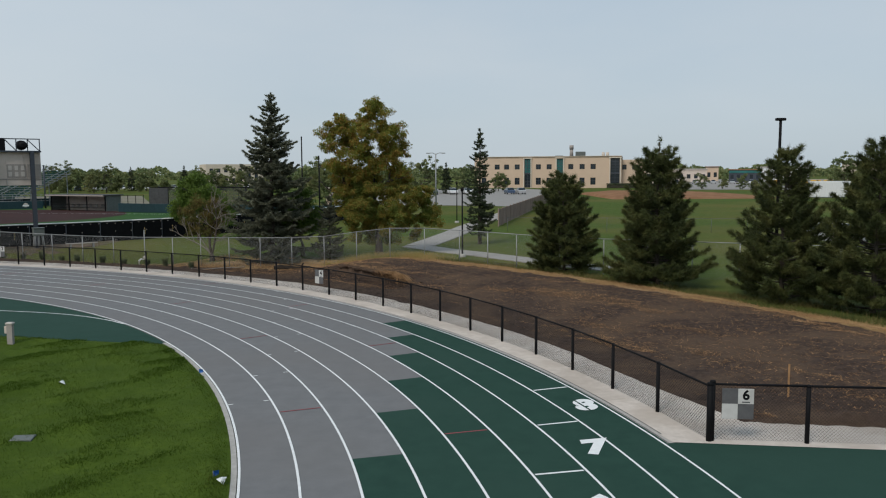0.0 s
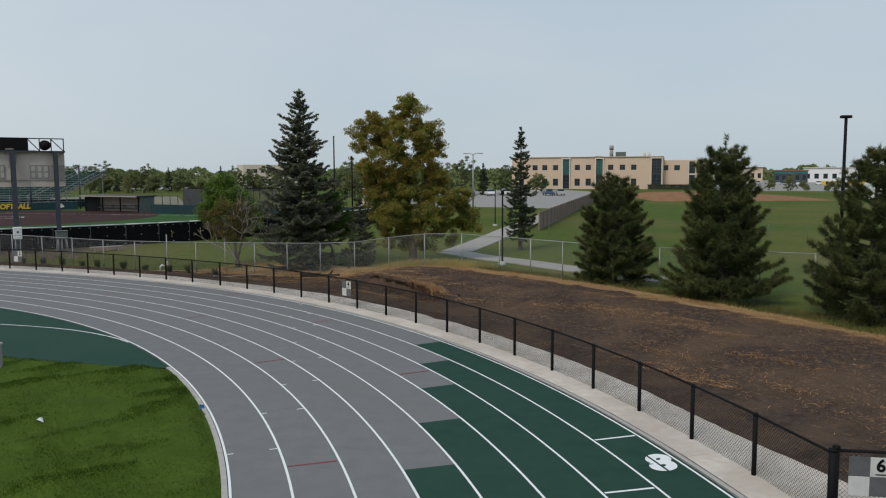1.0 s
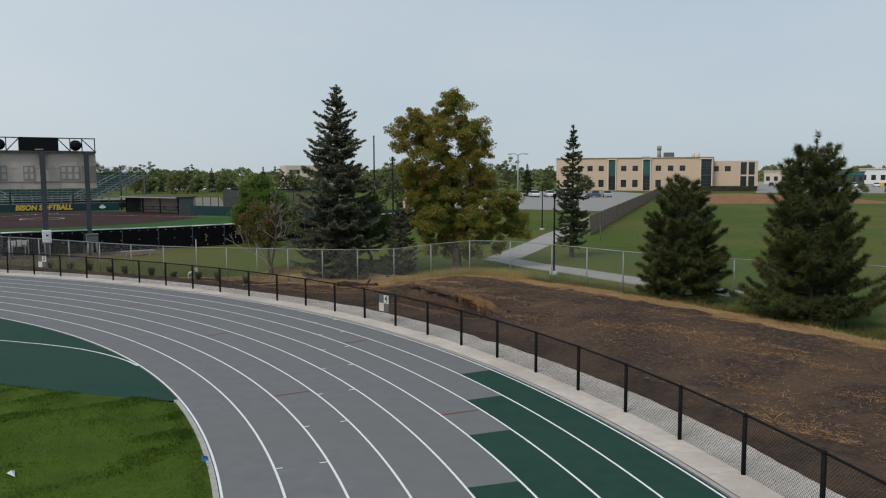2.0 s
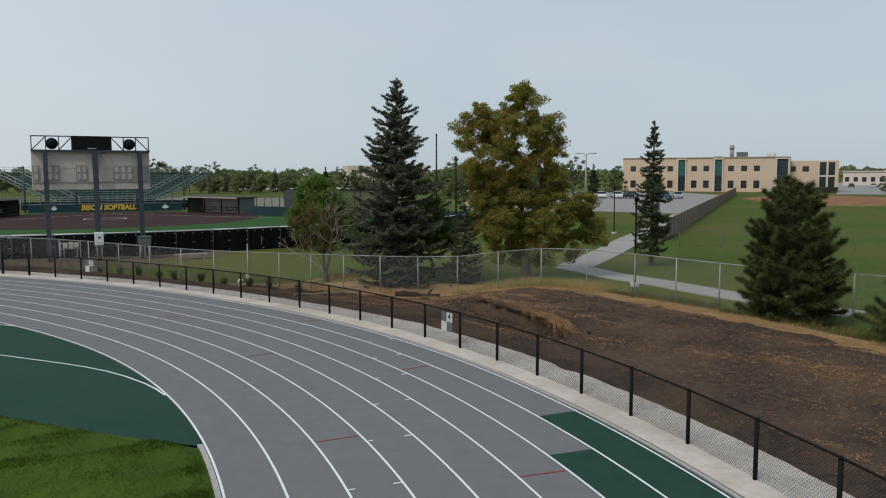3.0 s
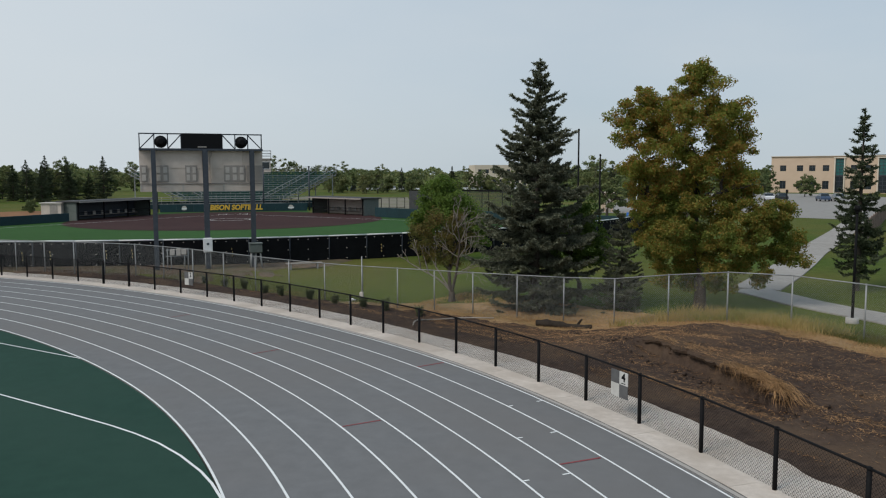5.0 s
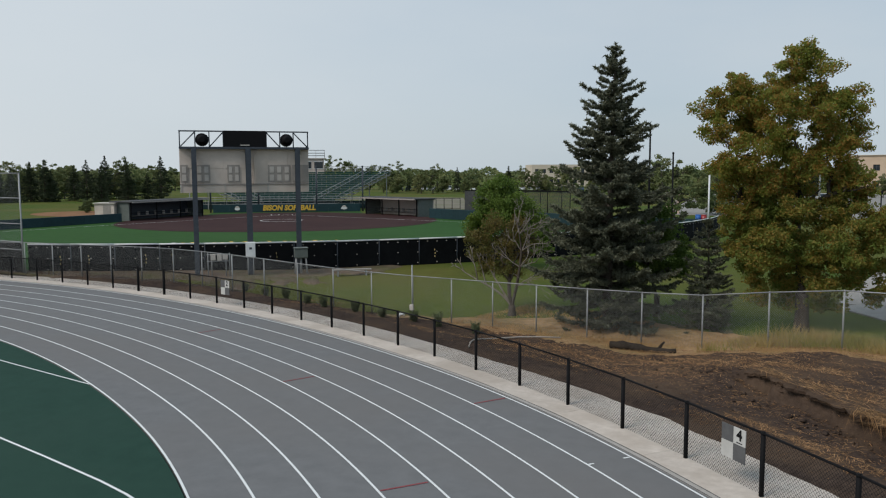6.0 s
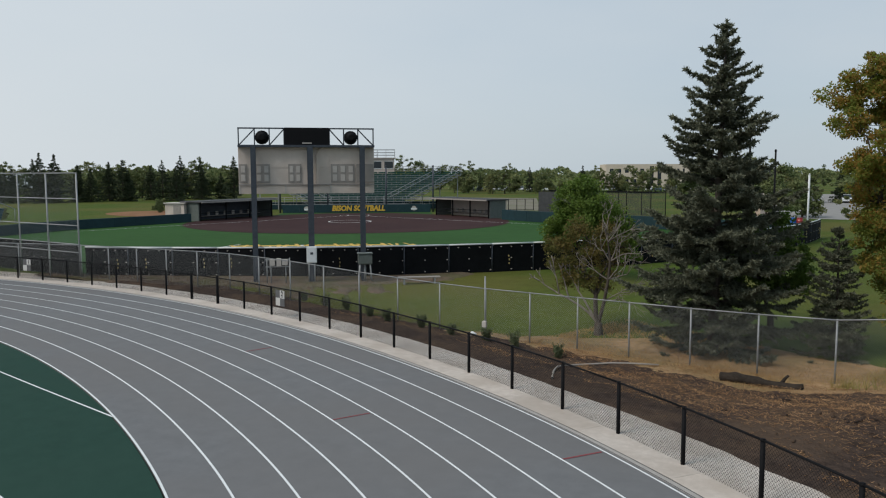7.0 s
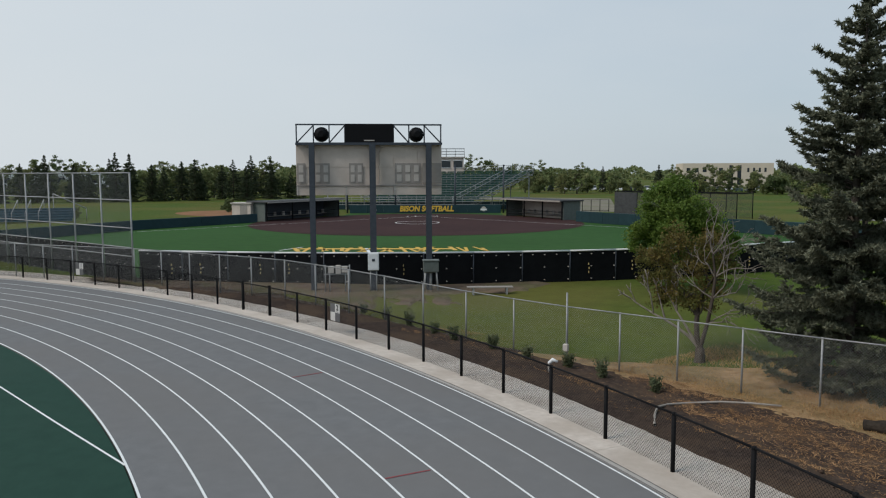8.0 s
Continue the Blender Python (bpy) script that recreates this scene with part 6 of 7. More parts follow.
def verge(name, n, seed, s0, s1, lo, hi, h, w, lean, material, label, gate=None):
    s_, o_, x_, y_, r_ = scatter(n, s0, s1, 0, 1, seed)
    oo = lo(s_) + (hi(s_) - lo(s_)) * o_
    p = np.array([on_track(a, b) for a, b in zip(s_, oo)])
    x_, y_ = p[:, 0], p[:, 1]
    sel = r_.rand(n) < np.clip(0.45 + 0.75 * wave(x_, y_, 0.9, seed) + 0.3 * wave(x_, y_, 2.7, seed), 0.05, 1)
    if gate:
        sel &= gate(x_, y_)
    x_, y_ = x_[sel], y_[sel]
    blades(name, material, x_, y_, relief(x_, y_), h, w, lean, seed, label, "grass")


edge_o = bed_edge
verge("dry_grass", 84000, 51, -40, -4, lambda s: edge_o(s) - 0.9, lambda s: edge_o(s) + 1.2, 0.10, 0.020, 2.4, L_DRYGRASS, "dry straw-coloured grass on the bank edge", lambda x, y: y > 18)
verge("tall_grass", 12000, 52, -6.4, -1.8, lambda s: np.maximum(edge_o(s) + 0.2, 16.4), lambda s: 21.5 + 0 * s, 0.42, 0.02, 1.1, L_TALL, "tall pale green and straw grass by the fence")
verge("lawn_tufts", 52000, 54, -4.8, 5.6, lambda s: edge_o(s) - 0.5, lambda s: 20.0 + 0 * s, 0.10, 0.02, 1.2, L_DRYGRASS, "short dry lawn grass under the trees")

verge("rough_grass", 42000, 58, -32, -6, lambda s: edge_o(s) + 0.9, lambda s: edge_o(s) + 3.2 + 1.2 * (1 - step(-22, -16, s)), 0.20, 0.022, 1.3, L_ROUGH, "rough green grass round the feet of the pines")

# ragged crust that overhangs the broken edge of the bank
rs_ = np.random.RandomState(53)
ls = np.arange(-9.3, -4.5, 0.07)
g = Geo()
lip_pts = []
for a in ls:
    x_, y_ = on_track(a, float(bank_lip(a)))
    jag_ = 0.16 * wave(x_, y_, 1.9, 2.0) + 0.12 * wave(x_, y_, 5.4, 5.0) + 0.05 * wave(x_, y_, 12.0, 1.0)
    o0 = float(bank_lip(a) + jag_)
    reach_ = 0.16 + 0.10 * float(wave(a * 3.1, a, 1.0, 4.0)) + rs_.uniform(-0.05, 0.05)
    bx_, by_ = on_track(a, o0 + 0.34)
    z_b = lawn_z(bx_, by_) + 0.085
    sag = 0.05 + 0.06 * rs_.rand()
    lip_pts.append((a, o0, z_b))
    g.v += [(*on_track(a, o0 + 0.34), z_b), (*on_track(a, o0 + 0.05), z_b + 0.015), (*on_track(a, o0 - reach_), z_b - sag), (*on_track(a, o0 - reach_ * 0.8), z_b - sag - 0.08), (*on_track(a, o0 + 0.15), z_b - 0.16)]
for i in range(len(ls) - 1):
    for k in range(4):
        p_, q_ = i * 5 + k, (i + 1) * 5 + k
        g.f.append((p_, p_ + 1, q_ + 1, q_))
        g.smooth.append(False)
tagged(g.made("bank_crust", M_SOIL), "overhanging crust of dark soil on the broken bank edge", "soil", kind="structure")

# straw and roots hanging over the crust
n = 1000
tuft = np.array([-9.1, -8.95, -8.8, -8.7, -8.55, -8.4, -8.25, -8.1, -7.95, -7.8, -7.6, -7.4, -6.7, -6.1, -5.4, -5.0])
s_ = tuft[(len(tuft) * rs_.rand(n) ** 1.5).astype(int)] + rs_.normal(0, 0.13, n)
lip_ = np.interp(s_, [p[0] for p in lip_pts], [p[1] for p in lip_pts])
lz_ = np.interp(s_, [p[0] for p in lip_pts], [p[2] for p in lip_pts])
full_ = 1 - step(-7.6, -6.6, s_)
o_ = lip_ + rs_.uniform(-0.12, 0.35, n)
drop_ = rs_.uniform(0.02, 0.46, n) * (0.35 + 0.65 * full_)
out_ = rs_.uniform(0.02, 0.36, n) * (0.4 + 0.6 * full_)
side_ = rs_.normal(0, 0.42, n)
top_ = np.array([on_track(a, b) for a, b in zip(s_, o_)])
mid_ = np.array([on_track(a + 0.4 * d, b - 0.55 * c) for a, b, c, d in zip(s_, o_, out_, side_)])
low_ = np.array([on_track(a + d, b - c) for a, b, c, d in zip(s_, o_, out_, side_)])
wd = np.stack([top_[:, 1] - low_[:, 1], low_[:, 0] - top_[:, 0]], -1)
wd *= (0.007 / (np.linalg.norm(wd, axis=1) + 1e-6))[:, None]
z0 = lz_ + 0.02
zm = z0 + rs_.uniform(-0.02, 0.07, n)
z1 = np.maximum(z0 - drop_, 0.08)
vs = np.stack([np.c_[top_ - wd, z0], np.c_[top_ + wd, z0], np.c_[mid_ + wd, zm], np.c_[mid_ - wd, zm], np.c_[low_, z1]], 1).reshape(-1, 3)
i5 = np.arange(n)[:, None] * 5
fs = np.concatenate([i5 + np.array([0, 1, 2]), i5 + np.array([0, 2, 3]), i5 + np.array([3, 2, 4])])
tagged(put("bank_straw", array_mesh("bank_straw", vs, fs), M_OLDSTRAW), "dry straw hanging over the eroded bank", "straw", kind="stuff")

# crumbled clods below the lip of the bank
rk = np.random.RandomState(57)
n = 600
s_ = rk.uniform(-10.5, -1.5, n)
o_ = np.where(rk.rand(n) < 0.6, bank_lip(s_) - 0.45 + rk.normal(0, 0.35, n), rk.uniform(11.2, 15.0, n))
c_ = np.array([on_track(a, b) for a, b in zip(s_, o_)])
r_k = 0.015 + 0.07 * rk.rand(n) ** 5
unit = np.array([(1, 0, 0), (0, 1, 0), (-1, 0, 0), (0, -1, 0), (0, 0, 1), (0.6, 0.5, 0.7), (-0.6, -0.5, 0.6), (0, 0, -1)])
vs = (np.c_[c_, relief(c_[:, 0], c_[:, 1]) + 0.075][:, None, :] + unit[None] * (1, 1, 0.6) * r_k[:, None, None] * rk.uniform(0.6, 1.3, (n, 8, 3))).reshape(-1, 3)
tri_ = np.array([(0, 5, 4), (0, 1, 5), (5, 1, 4), (1, 2, 4), (2, 6, 4), (2, 3, 6), (6, 3, 4), (3, 0, 4), (1, 0, 7), (2, 1, 7), (3, 2, 7), (0, 3, 7)])
fs = (np.arange(n)[:, None, None] * 8 + tri_[None]).reshape(-1, 3)
tagged(put("soil_clods", array_mesh("soil_clods", vs, fs), M_SOIL), "loose dark soil clods below the eroded bank", "soil clods", kind="stuff")

# bare trodden dirt below the scoreboard
ex, ey = np.meshgrid(np.arange(-47, -22, 0.12), np.arange(52.5, 64.5, 0.12))
es, eo = track_so(ex, ey)
rad_ = np.hypot(ex + 66.2, ey - 112.0)
edge_ = es - 15.6 + 1.4 * wave(ex, ey, 0.8, 3.0) + 0.7 * wave(ex, ey, 2.6, 5.0) + 0.5 * wave(ex, ey, 7.0, 1.0)
in_ = np.maximum(np.minimum(edge_, eo - 13.3), np.minimum(64.6 + 0.8 * wave(ex, ey, 1.1, 2.0) - rad_, -25.5 + 0.8 * wave(ex, ey, 1.6, 3.0) - ex))
ez = relief(ex, ey) - 0.06 + 0.14 * step(-0.1, 0.7, in_)
keep_ = (in_ > -0.1) & (rad_ > 62.0)
ny, nx = ex.shape
idx = np.arange(nx * ny).reshape(ny, nx)
qf = np.stack([idx[:-1, :-1], idx[:-1, 1:], idx[1:, 1:], idx[1:, :-1]], -1)[keep_[:-1, :-1]]
dirt = put("dirt_patch", array_mesh("dirt_patch", np.stack([ex, ey, ez], -1).reshape(-1, 3), qf, True), M_DIRT)
tagged(dirt, "bare brown trodden dirt below the scoreboard", "dirt", kind="structure")


def paving(name, label, mids, width, material, gap=1.5):
    w_ = thing(name, label, "path", kind="structure")
    st_ = stations(mids, gap)
    for i, (a, b) in enumerate(zip(st_, st_[1:])):
        def nrm(k):
            p, q = st_[max(k - 1, 0)], st_[min(k + 1, len(st_) - 1)]
            d = math.hypot(q[0] - p[0], q[1] - p[1])
            return -(q[1] - p[1]) / d * width / 2, (q[0] - p[0]) / d * width / 2
        n0, n1 = nrm(i), nrm(i + 1)
        e = 0.008
        a2 = (a[0] + (b[0] - a[0]) * e, a[1] + (b[1] - a[1]) * e)
        b2 = (b[0] - (b[0] - a[0]) * e, b[1] - (b[1] - a[1]) * e)
        q = [(a2[0] - n0[0], a2[1] - n0[1]), (b2[0] - n1[0], b2[1] - n1[1]), (b2[0] + n1[0], b2[1] + n1[1]), (a2[0] + n0[0], a2[1] + n0[1])]
        top = [(x, y, max(lawn_z(x, y), 0) + 0.05) for x, y in q]
        low = [(x, y, z - 0.1) for x, y, z in top]
        Geo().add(top + low, [(0, 1, 2, 3), (0, 4, 5, 1), (1, 5, 6, 2), (2, 6, 7, 3), (3, 7, 4, 0)]).made("slab", material, w_)
    return w_


paving("lawn_path", "pale concrete footpath along the lawn fence", ((9.3, 43.3), (7.5, 45.2), (5.85, 47.1), (4.5, 48.8), (3.0, 50.9), (1.55, 52.7), (0.4, 54.5), (-0.65, 56.7), (-1.75, 58.6)), 1.9, M_PATH)
paving("lot_path", "pale concrete footpath towards the parking lot", ((-1.3, 58.7), (0.1, 64.3), (1.6, 71.0), (3.0, 78.0), (5.6, 89), (8.6, 102), (12.3, 120)), 2.2, M_PATH)


def lamp_post(x, y, h, label, r=0.055):
    l_ = thing("lamp_post", label, "lamp post", pose(x, y, lawn_z(x, y)), "path lamps")
    Geo().tube((0, 0, -0.1), (0, 0, 0.20), 0.24, 0.22, 14).made("footing", M_CURB, l_, "round concrete footing")
    Geo().tube((0, 0, 0.2), (0, 0, h), r, r * 0.8, 10).made("pole", M_BLACK, l_)
    Geo().tube((0, 0, h), (0, 0, h + 0.10), r * 0.8, r * 1.5, 10).made("collar", M_BLACK, l_)
    Geo().tube((0, 0, h + 0.10), (0, 0, h + 0.30), r * 1.9, r * 1.6, 12).made("head", M_BLACK, l_)


lamp_post(1.55, 49.9, 4.0, "black path lamp post on a concrete footing")
lamp_post(2.05, 84.7, 4.0, "black path lamp post near the lot")


def mast(x, y, h, r, label, heads, material):
    l_ = thing("light_mast", label, "light pole", pose(x, y, 0), "light masts")
    Geo().tube((0, 0, 0), (0, 0, h), r, r * 0.7, 10).made("pole", material, l_)
    if heads == 0:
        Geo().tube((0, 0, h), (0, 0, h + 0.12), r * 1.1, r * 0.6, 8).made("cap", material, l_)
    for k in range(heads):
        sx = 1 if k else -1
        Geo().path([(0, 0, h - 0.1), (sx * 0.5, 0, h + 0.12), (sx * 0.9, 0, h + 0.1)], [0.05, 0.05, 0.05], 6).made("arm", material, l_)
        Geo().box((sx * 1.15, 0, h + 0.08), (0.6, 0.3, 0.14), bevel=0.03).made("head", material, l_)


mast(-12.12, 72.27, 8.5, 0.075, "slender dark field light pole", 0, M_BLACK)
mast(-11.07, 75.38, 6.85, 0.075, "slender dark field light pole", 0, M_BLACK)
mast(-0.25, 120.6, 8.1, 0.12, "pale double-armed parking lot light", 2, M_GALV)
big = thing("light_mast", "tall black shoebox light pole beyond the bank", "light pole", pose(27.83, 65.5, 0), "light masts")
Geo().tube((0, 0, 0), (0, 0, 9.4), 0.13, 0.11, 10).made("pole", M_BLACK, big)
Geo().box((0.0, 0, 9.5), (0.75, 0.4, 0.22), bevel=0.04).made("head", M_BLACK, big)

# parking lot, brown slat fence, cross fence
g = Geo()
g.add([(-19, 130.5, 0.03), (2.0, 127.0, 0.03), (14.9, 120.5, 0.03), (34.6, 210, 0.03), (26, 244, 0.03), (-23, 246, 0.03)], [(0, 1, 2, 3, 4, 5)])
tagged(g.made("parking_lot", M_ASPHALT), "pale worn parking lot pavement", "parking lot", kind="structure")
slat = thing("slat_fence", "long brown fence with vertical slats", "fence", pose(6.0, 78.6, 0))
st_ = stations(((6.0, 78.6), (38.8, 224.9)), 3.0)
d_ = math.hypot(st_[1][0] - st_[0][0], st_[1][1] - st_[0][1])
sl_me = Geo()
for k in range(12):
    sl_me.box((d_ * (k + 0.5) / 12, 0.015 * (k % 2), 0.88), (d_ / 12 - 0.03, 0.03, 1.66))
sl_me.box((d_ / 2, 0.05, 0.4), (d_, 0.04, 0.08)).box((d_ / 2, 0.05, 1.4), (d_, 0.04, 0.08))
sl_me = sl_me.mesh("slat_panel")
sl_me.materials.append(M_RUST)
po_me = Geo().box((0, 0, 0.9), (0.1, 0.1, 1.8), bevel=0.01).mesh("post")
po_me.materials.append(M_RUST)
for (x0, y0), (x1, y1) in zip(st_, st_[1:]):
    m = Matrix.Translation((x0 - 6.0, y0 - 78.6, 0)) @ Matrix.Rotation(math.atan2(y1 - y0, x1 - x0), 4, "Z")
    put("slat_panel", sl_me, None, slat, m=m)
    put("post", po_me, None, slat, m=m)
cross = [(6.4 + 2.9 * k, 73.0 - 0.6 * k, 0.0) for k in range(13)]
chain_fence("low galvanised fence across the field", cross, 1.25, 0.02, 0.014, M_GREYBOX, M_GREYBOX, 0.15, 0.0015, group="galvanised fences")

# embankment of orange earth and a white container in the field
ex, ey = np.meshgrid(np.linspace(33, 66.5, 56), np.linspace(150, 190, 24))
q_ = np.sin(np.clip((ey - 150) / 40, 0, 1) * np.pi) ** 0.6 * np.sin(np.clip((ex - 33) / 33.5, 0, 1) * np.pi) ** 0.35
ez = (1.55 - 0.03 * (ex - 33)) * q_ + 0.12 * wave(ex, ey, 0.5, 2.0) * q_ - 0.05
ny, nx = ex.shape
idx = np.arange(nx * ny).reshape(ny, nx)
qf = np.stack([idx[:-1, :-1], idx[:-1, 1:], idx[1:, 1:], idx[1:, :-1]], -1).reshape(-1, 4)
tagged(put("earth_mound", array_mesh("earth_mound", np.stack([ex, ey, ez], -1).reshape(-1, 3), qf, True), M_ORANGE), "long low mound of bare orange earth", "soil", kind="structure")
box_ = thing("white_container", "white ribbed storage container in the field", "container", pose(76.6, 155.0, 0, 0, 0, -3))
Geo().box((0, 0, 1.6), (6.8, 2.6, 3.1), bevel=0.03).made("body", M_WHITE, box_)
g = Geo()
for k in range(16):
    g.box((-3.2 + 6.4 * k / 15, -1.33, 1.6), (0.12, 0.06, 2.8))
g.made("ribs", M_WHITE, box_)
Geo().box((0, 0, 0.05), (6.9, 2.7, 0.1)).made("base_frame", M_STEEL, box_)


# ---- buildings ----
def wall_windows(house, items, y, material, frame):
    for x, z, w, h in items:
        wd = Geo().box((x, y - 0.02, z), (w, 0.10, h)).made("window", material, house)
        Geo().box((x, y - 0.09, z), (0.07, 0.06, h)).box((x, y - 0.09, z + 0.1 * h), (w, 0.06, 0.07)).made("mullion", frame, wd)
        Geo().box((x, y - 0.08, z - h / 2 - 0.06), (w + 0.2, 0.22, 0.12)).made("sill", frame, wd)


def pierced_wall(g, x0, x1, z0, z1, y, t, holes):
    """A wall in the x-z plane with rectangular openings right through it, as one closed shell."""
    xs = sorted({x0, x1, *[v for x, z, w, h in holes for v in (x - w / 2, x + w / 2)]})
    zs = sorted({z0, z1, *[min(max(v, z0), z1) for x, z, w, h in holes for v in (z - h / 2, z + h / 2)]})
    nx_, nz_ = len(xs), len(zs)
    solid = [[not any(abs((xs[i] + xs[i + 1]) / 2 - x) < w / 2 and abs((zs[k] + zs[k + 1]) / 2 - z) < h / 2 for x, z, w, h in holes) for k in range(nz_ - 1)] for i in range(nx_ - 1)]
    full = lambda i, k: 0 <= i < nx_ - 1 and 0 <= k < nz_ - 1 and solid[i][k]
    v = lambda i, k, b: (i * nz_ + k) * 2 + b
    vs = [(xs[i], y + t * b, zs[k]) for i in range(nx_) for k in range(nz_) for b in (0, 1)]
    fs = []
    for i in range(nx_ - 1):
        for k in range(nz_ - 1):
            if not solid[i][k]:
                continue
            fs += [(v(i, k, 0), v(i + 1, k, 0), v(i + 1, k + 1, 0), v(i, k + 1, 0)), (v(i, k, 1), v(i, k + 1, 1), v(i + 1, k + 1, 1), v(i + 1, k, 1))]
            if not full(i - 1, k):
                fs.append((v(i, k, 0), v(i, k + 1, 0), v(i, k + 1, 1), v(i, k, 1)))
            if not full(i + 1, k):
                fs.append((v(i + 1, k, 0), v(i + 1, k, 1), v(i + 1, k + 1, 1), v(i + 1, k + 1, 0)))
            if not full(i, k - 1):
                fs.append((v(i, k, 0), v(i, k, 1), v(i + 1, k, 1), v(i + 1, k, 0)))
            if not full(i, k + 1):
                fs.append((v(i, k + 1, 0), v(i + 1, k + 1, 0), v(i + 1, k + 1, 1), v(i, k + 1, 1)))
    g.add(vs, fs)


LF, HF = 42.4, 9.0
hall = thing("campus_building", "tan two-storey building with teal glass bays", "building", pose(12.0, 258.3, 0, 0, 0, math.degrees(math.atan2(-0.244, 0.968))) @ Matrix.Diagonal((1.1, 1.1, 1.1, 1)))
cx_ = lambda c: (c - 345) / 753 * LF
up = [(cx_(c), 6.1, 1.45, 1.45) for c in (395, 465, 515, 570, 680, 735, 845, 902, 957)]
lowr = [(cx_(c), 1.95, 1.45, 2.0) for c in (395, 465, 515, 570, 680, 735, 845, 902, 957)]
bays = [(cx_(624), 4.25, 1.8, 8.3), (cx_(790), 4.25, 1.8, 8.3), (cx_(1066), 4.25, 2.6, 8.3)]
g = Geo()
pierced_wall(g, 0, LF, 0, HF, 0, 0.4, up + lowr + bays)
g.made("front_wall", M_TAN, hall)
g = Geo()
for c_, z_ in (((0.2, 9, HF / 2), (0.4, 17.2, HF)), ((LF - 0.2, 9, HF / 2), (0.4, 17.2, HF)), ((LF / 2, 17.8, HF / 2), (LF, 0.4, HF))):
    Geo().box(c_, z_).made("side_wall", M_TAN, hall)
Geo().box((LF / 2, 9, HF - 0.4), (LF - 0.8, 17.2, 0.2)).made("roof", M_ROOF, hall)
Geo().box((LF / 2, -0.05, HF + 0.06), (LF + 0.2, 0.6, 0.14)).made("parapet", M_CREAM, hall)
wall_windows(hall, up + lowr, 0.22, M_GLASS, M_STEEL)
for x, z, w, h in bays:
    b_ = Geo().box((x, 0.2, 6.35), (w - 0.1, 0.12, 3.9)).made("glass_bay", M_TEAL if x < 30 else M_GLASS, hall, "tinted glass bay")
    Geo().box((x, 0.2, 2.0), (w - 0.1, 0.12, 4.0)).made("entrance_glass", M_GLASS, hall, "dark entrance glass")
    g = Geo()
    for zz in (0.95, 1.9, 2.85, 4.25, 5.1, 5.9, 6.7, 7.5):
        g.box((x, 0.1, zz), (w - 0.1, 0.1, 0.10 if zz != 4.25 else 0.4))
    g.box((x, 0.1, 4.2), (0.08, 0.1, 8.2))
    g.made("mullion", M_STEEL, b_)
    for sx in (-1, 1):
        Geo().box((x + sx * (w / 2 + 0.16), -0.12, 4.3), (0.26, 0.5, 8.6)).made("pilaster", M_PALE, hall, "pale pilaster")
    Geo().box((x, -0.12, 8.62), (w + 0.9, 0.6, 0.24)).made("hood", M_PALE, hall)
for c, w, h in ((775, 2.2, 0.6), (885, 2.8, 1.7), (548, 0.8, 0.4)):
    Geo().box((cx_(c), 7, HF + h / 2 - 0.3), (w, 2, h + 0.2), bevel=0.05).made("roof_unit", M_GREYBOX, hall, "grey roof plant")
Geo().tube((cx_(838), 7, HF - 0.4), (cx_(838), 7, HF + 2.6), 0.55, 0.5, 12).tube((cx_(838), 7, HF + 2.2), (cx_(838), 7, HF + 3.4), 0.62, 0.62, 12).made("exhaust_stack", M_PANELD, hall, "dark exhaust stack")
for c in (1003, 1025):
    Geo().tube((cx_(c), 5, HF - 0.4), (cx_(c), 5, HF + 1.2), 0.5, 0.4, 10).made("roof_vent", M_CREAM, hall, "pale roof vent")
wing = thing("campus_wing", "lower tan wing with dark glass bays", "building", hall.matrix_basis @ pose(LF + 0.02, 2.5, 0))
LW_, HW = 11.2, 8.0
ww = [(0.7, 5.9, 1.2, 1.4), (3.6, 5.9, 1.5, 1.4)]
wb = [(7.6, 4.0, 1.5, 7.2), (9.6, 4.0, 1.5, 7.2)]
g = Geo()
pierced_wall(g, 0, LW_, 0, HW, 0, 0.4, ww + wb)
g.made("front_wall", M_TAN, wing)
Geo().box((LW_ - 0.2, 7, HW / 2), (0.4, 13, HW)).box((LW_ / 2, 13.6, HW / 2), (LW_, 0.4, HW)).made("side_wall", M_TAN, wing)
Geo().box((LW_ / 2, 7, HW - 0.3), (LW_ - 0.8, 13, 0.2)).made("roof", M_ROOF, wing)
wall_windows(wing, ww, 0.22, M_GLASS, M_STEEL)
for x, z, w, h in wb:
    Geo().box((x, 0.25, z), (w, 0.1, h)).made("glass_bay", M_GLASS, wing, "dark glass bay")
    Geo().box((x - w / 2 - 0.2, -0.05, 4.0), (0.3, 0.4, 8.0)).box((x, 0.15, 4.1), (w, 0.1, 0.4)).made("pilaster", M_CREAM, wing)

hedge = thing("hedge", "clipped dark hedge at the foot of the tan wing", "hedge", hall.matrix_basis @ pose(LF - 4.0, -1.5, 0))
rh = np.random.RandomState(71)
hc = np.stack([rh.uniform(0, 15, 5000), rh.uniform(-0.8, 0.8, 5000), 1.3 * rh.rand(5000) ** 0.7], -1)
vs, fs = leaf_quads(hc, 0.16, rh)
put("leaves", array_mesh("leaves", vs, fs), L_DARKSP, hedge)
Geo().box((7.5, 0, 0.5), (14.6, 1.2, 1.0), bevel=0.1).made("twigs", M_BARK, hedge)

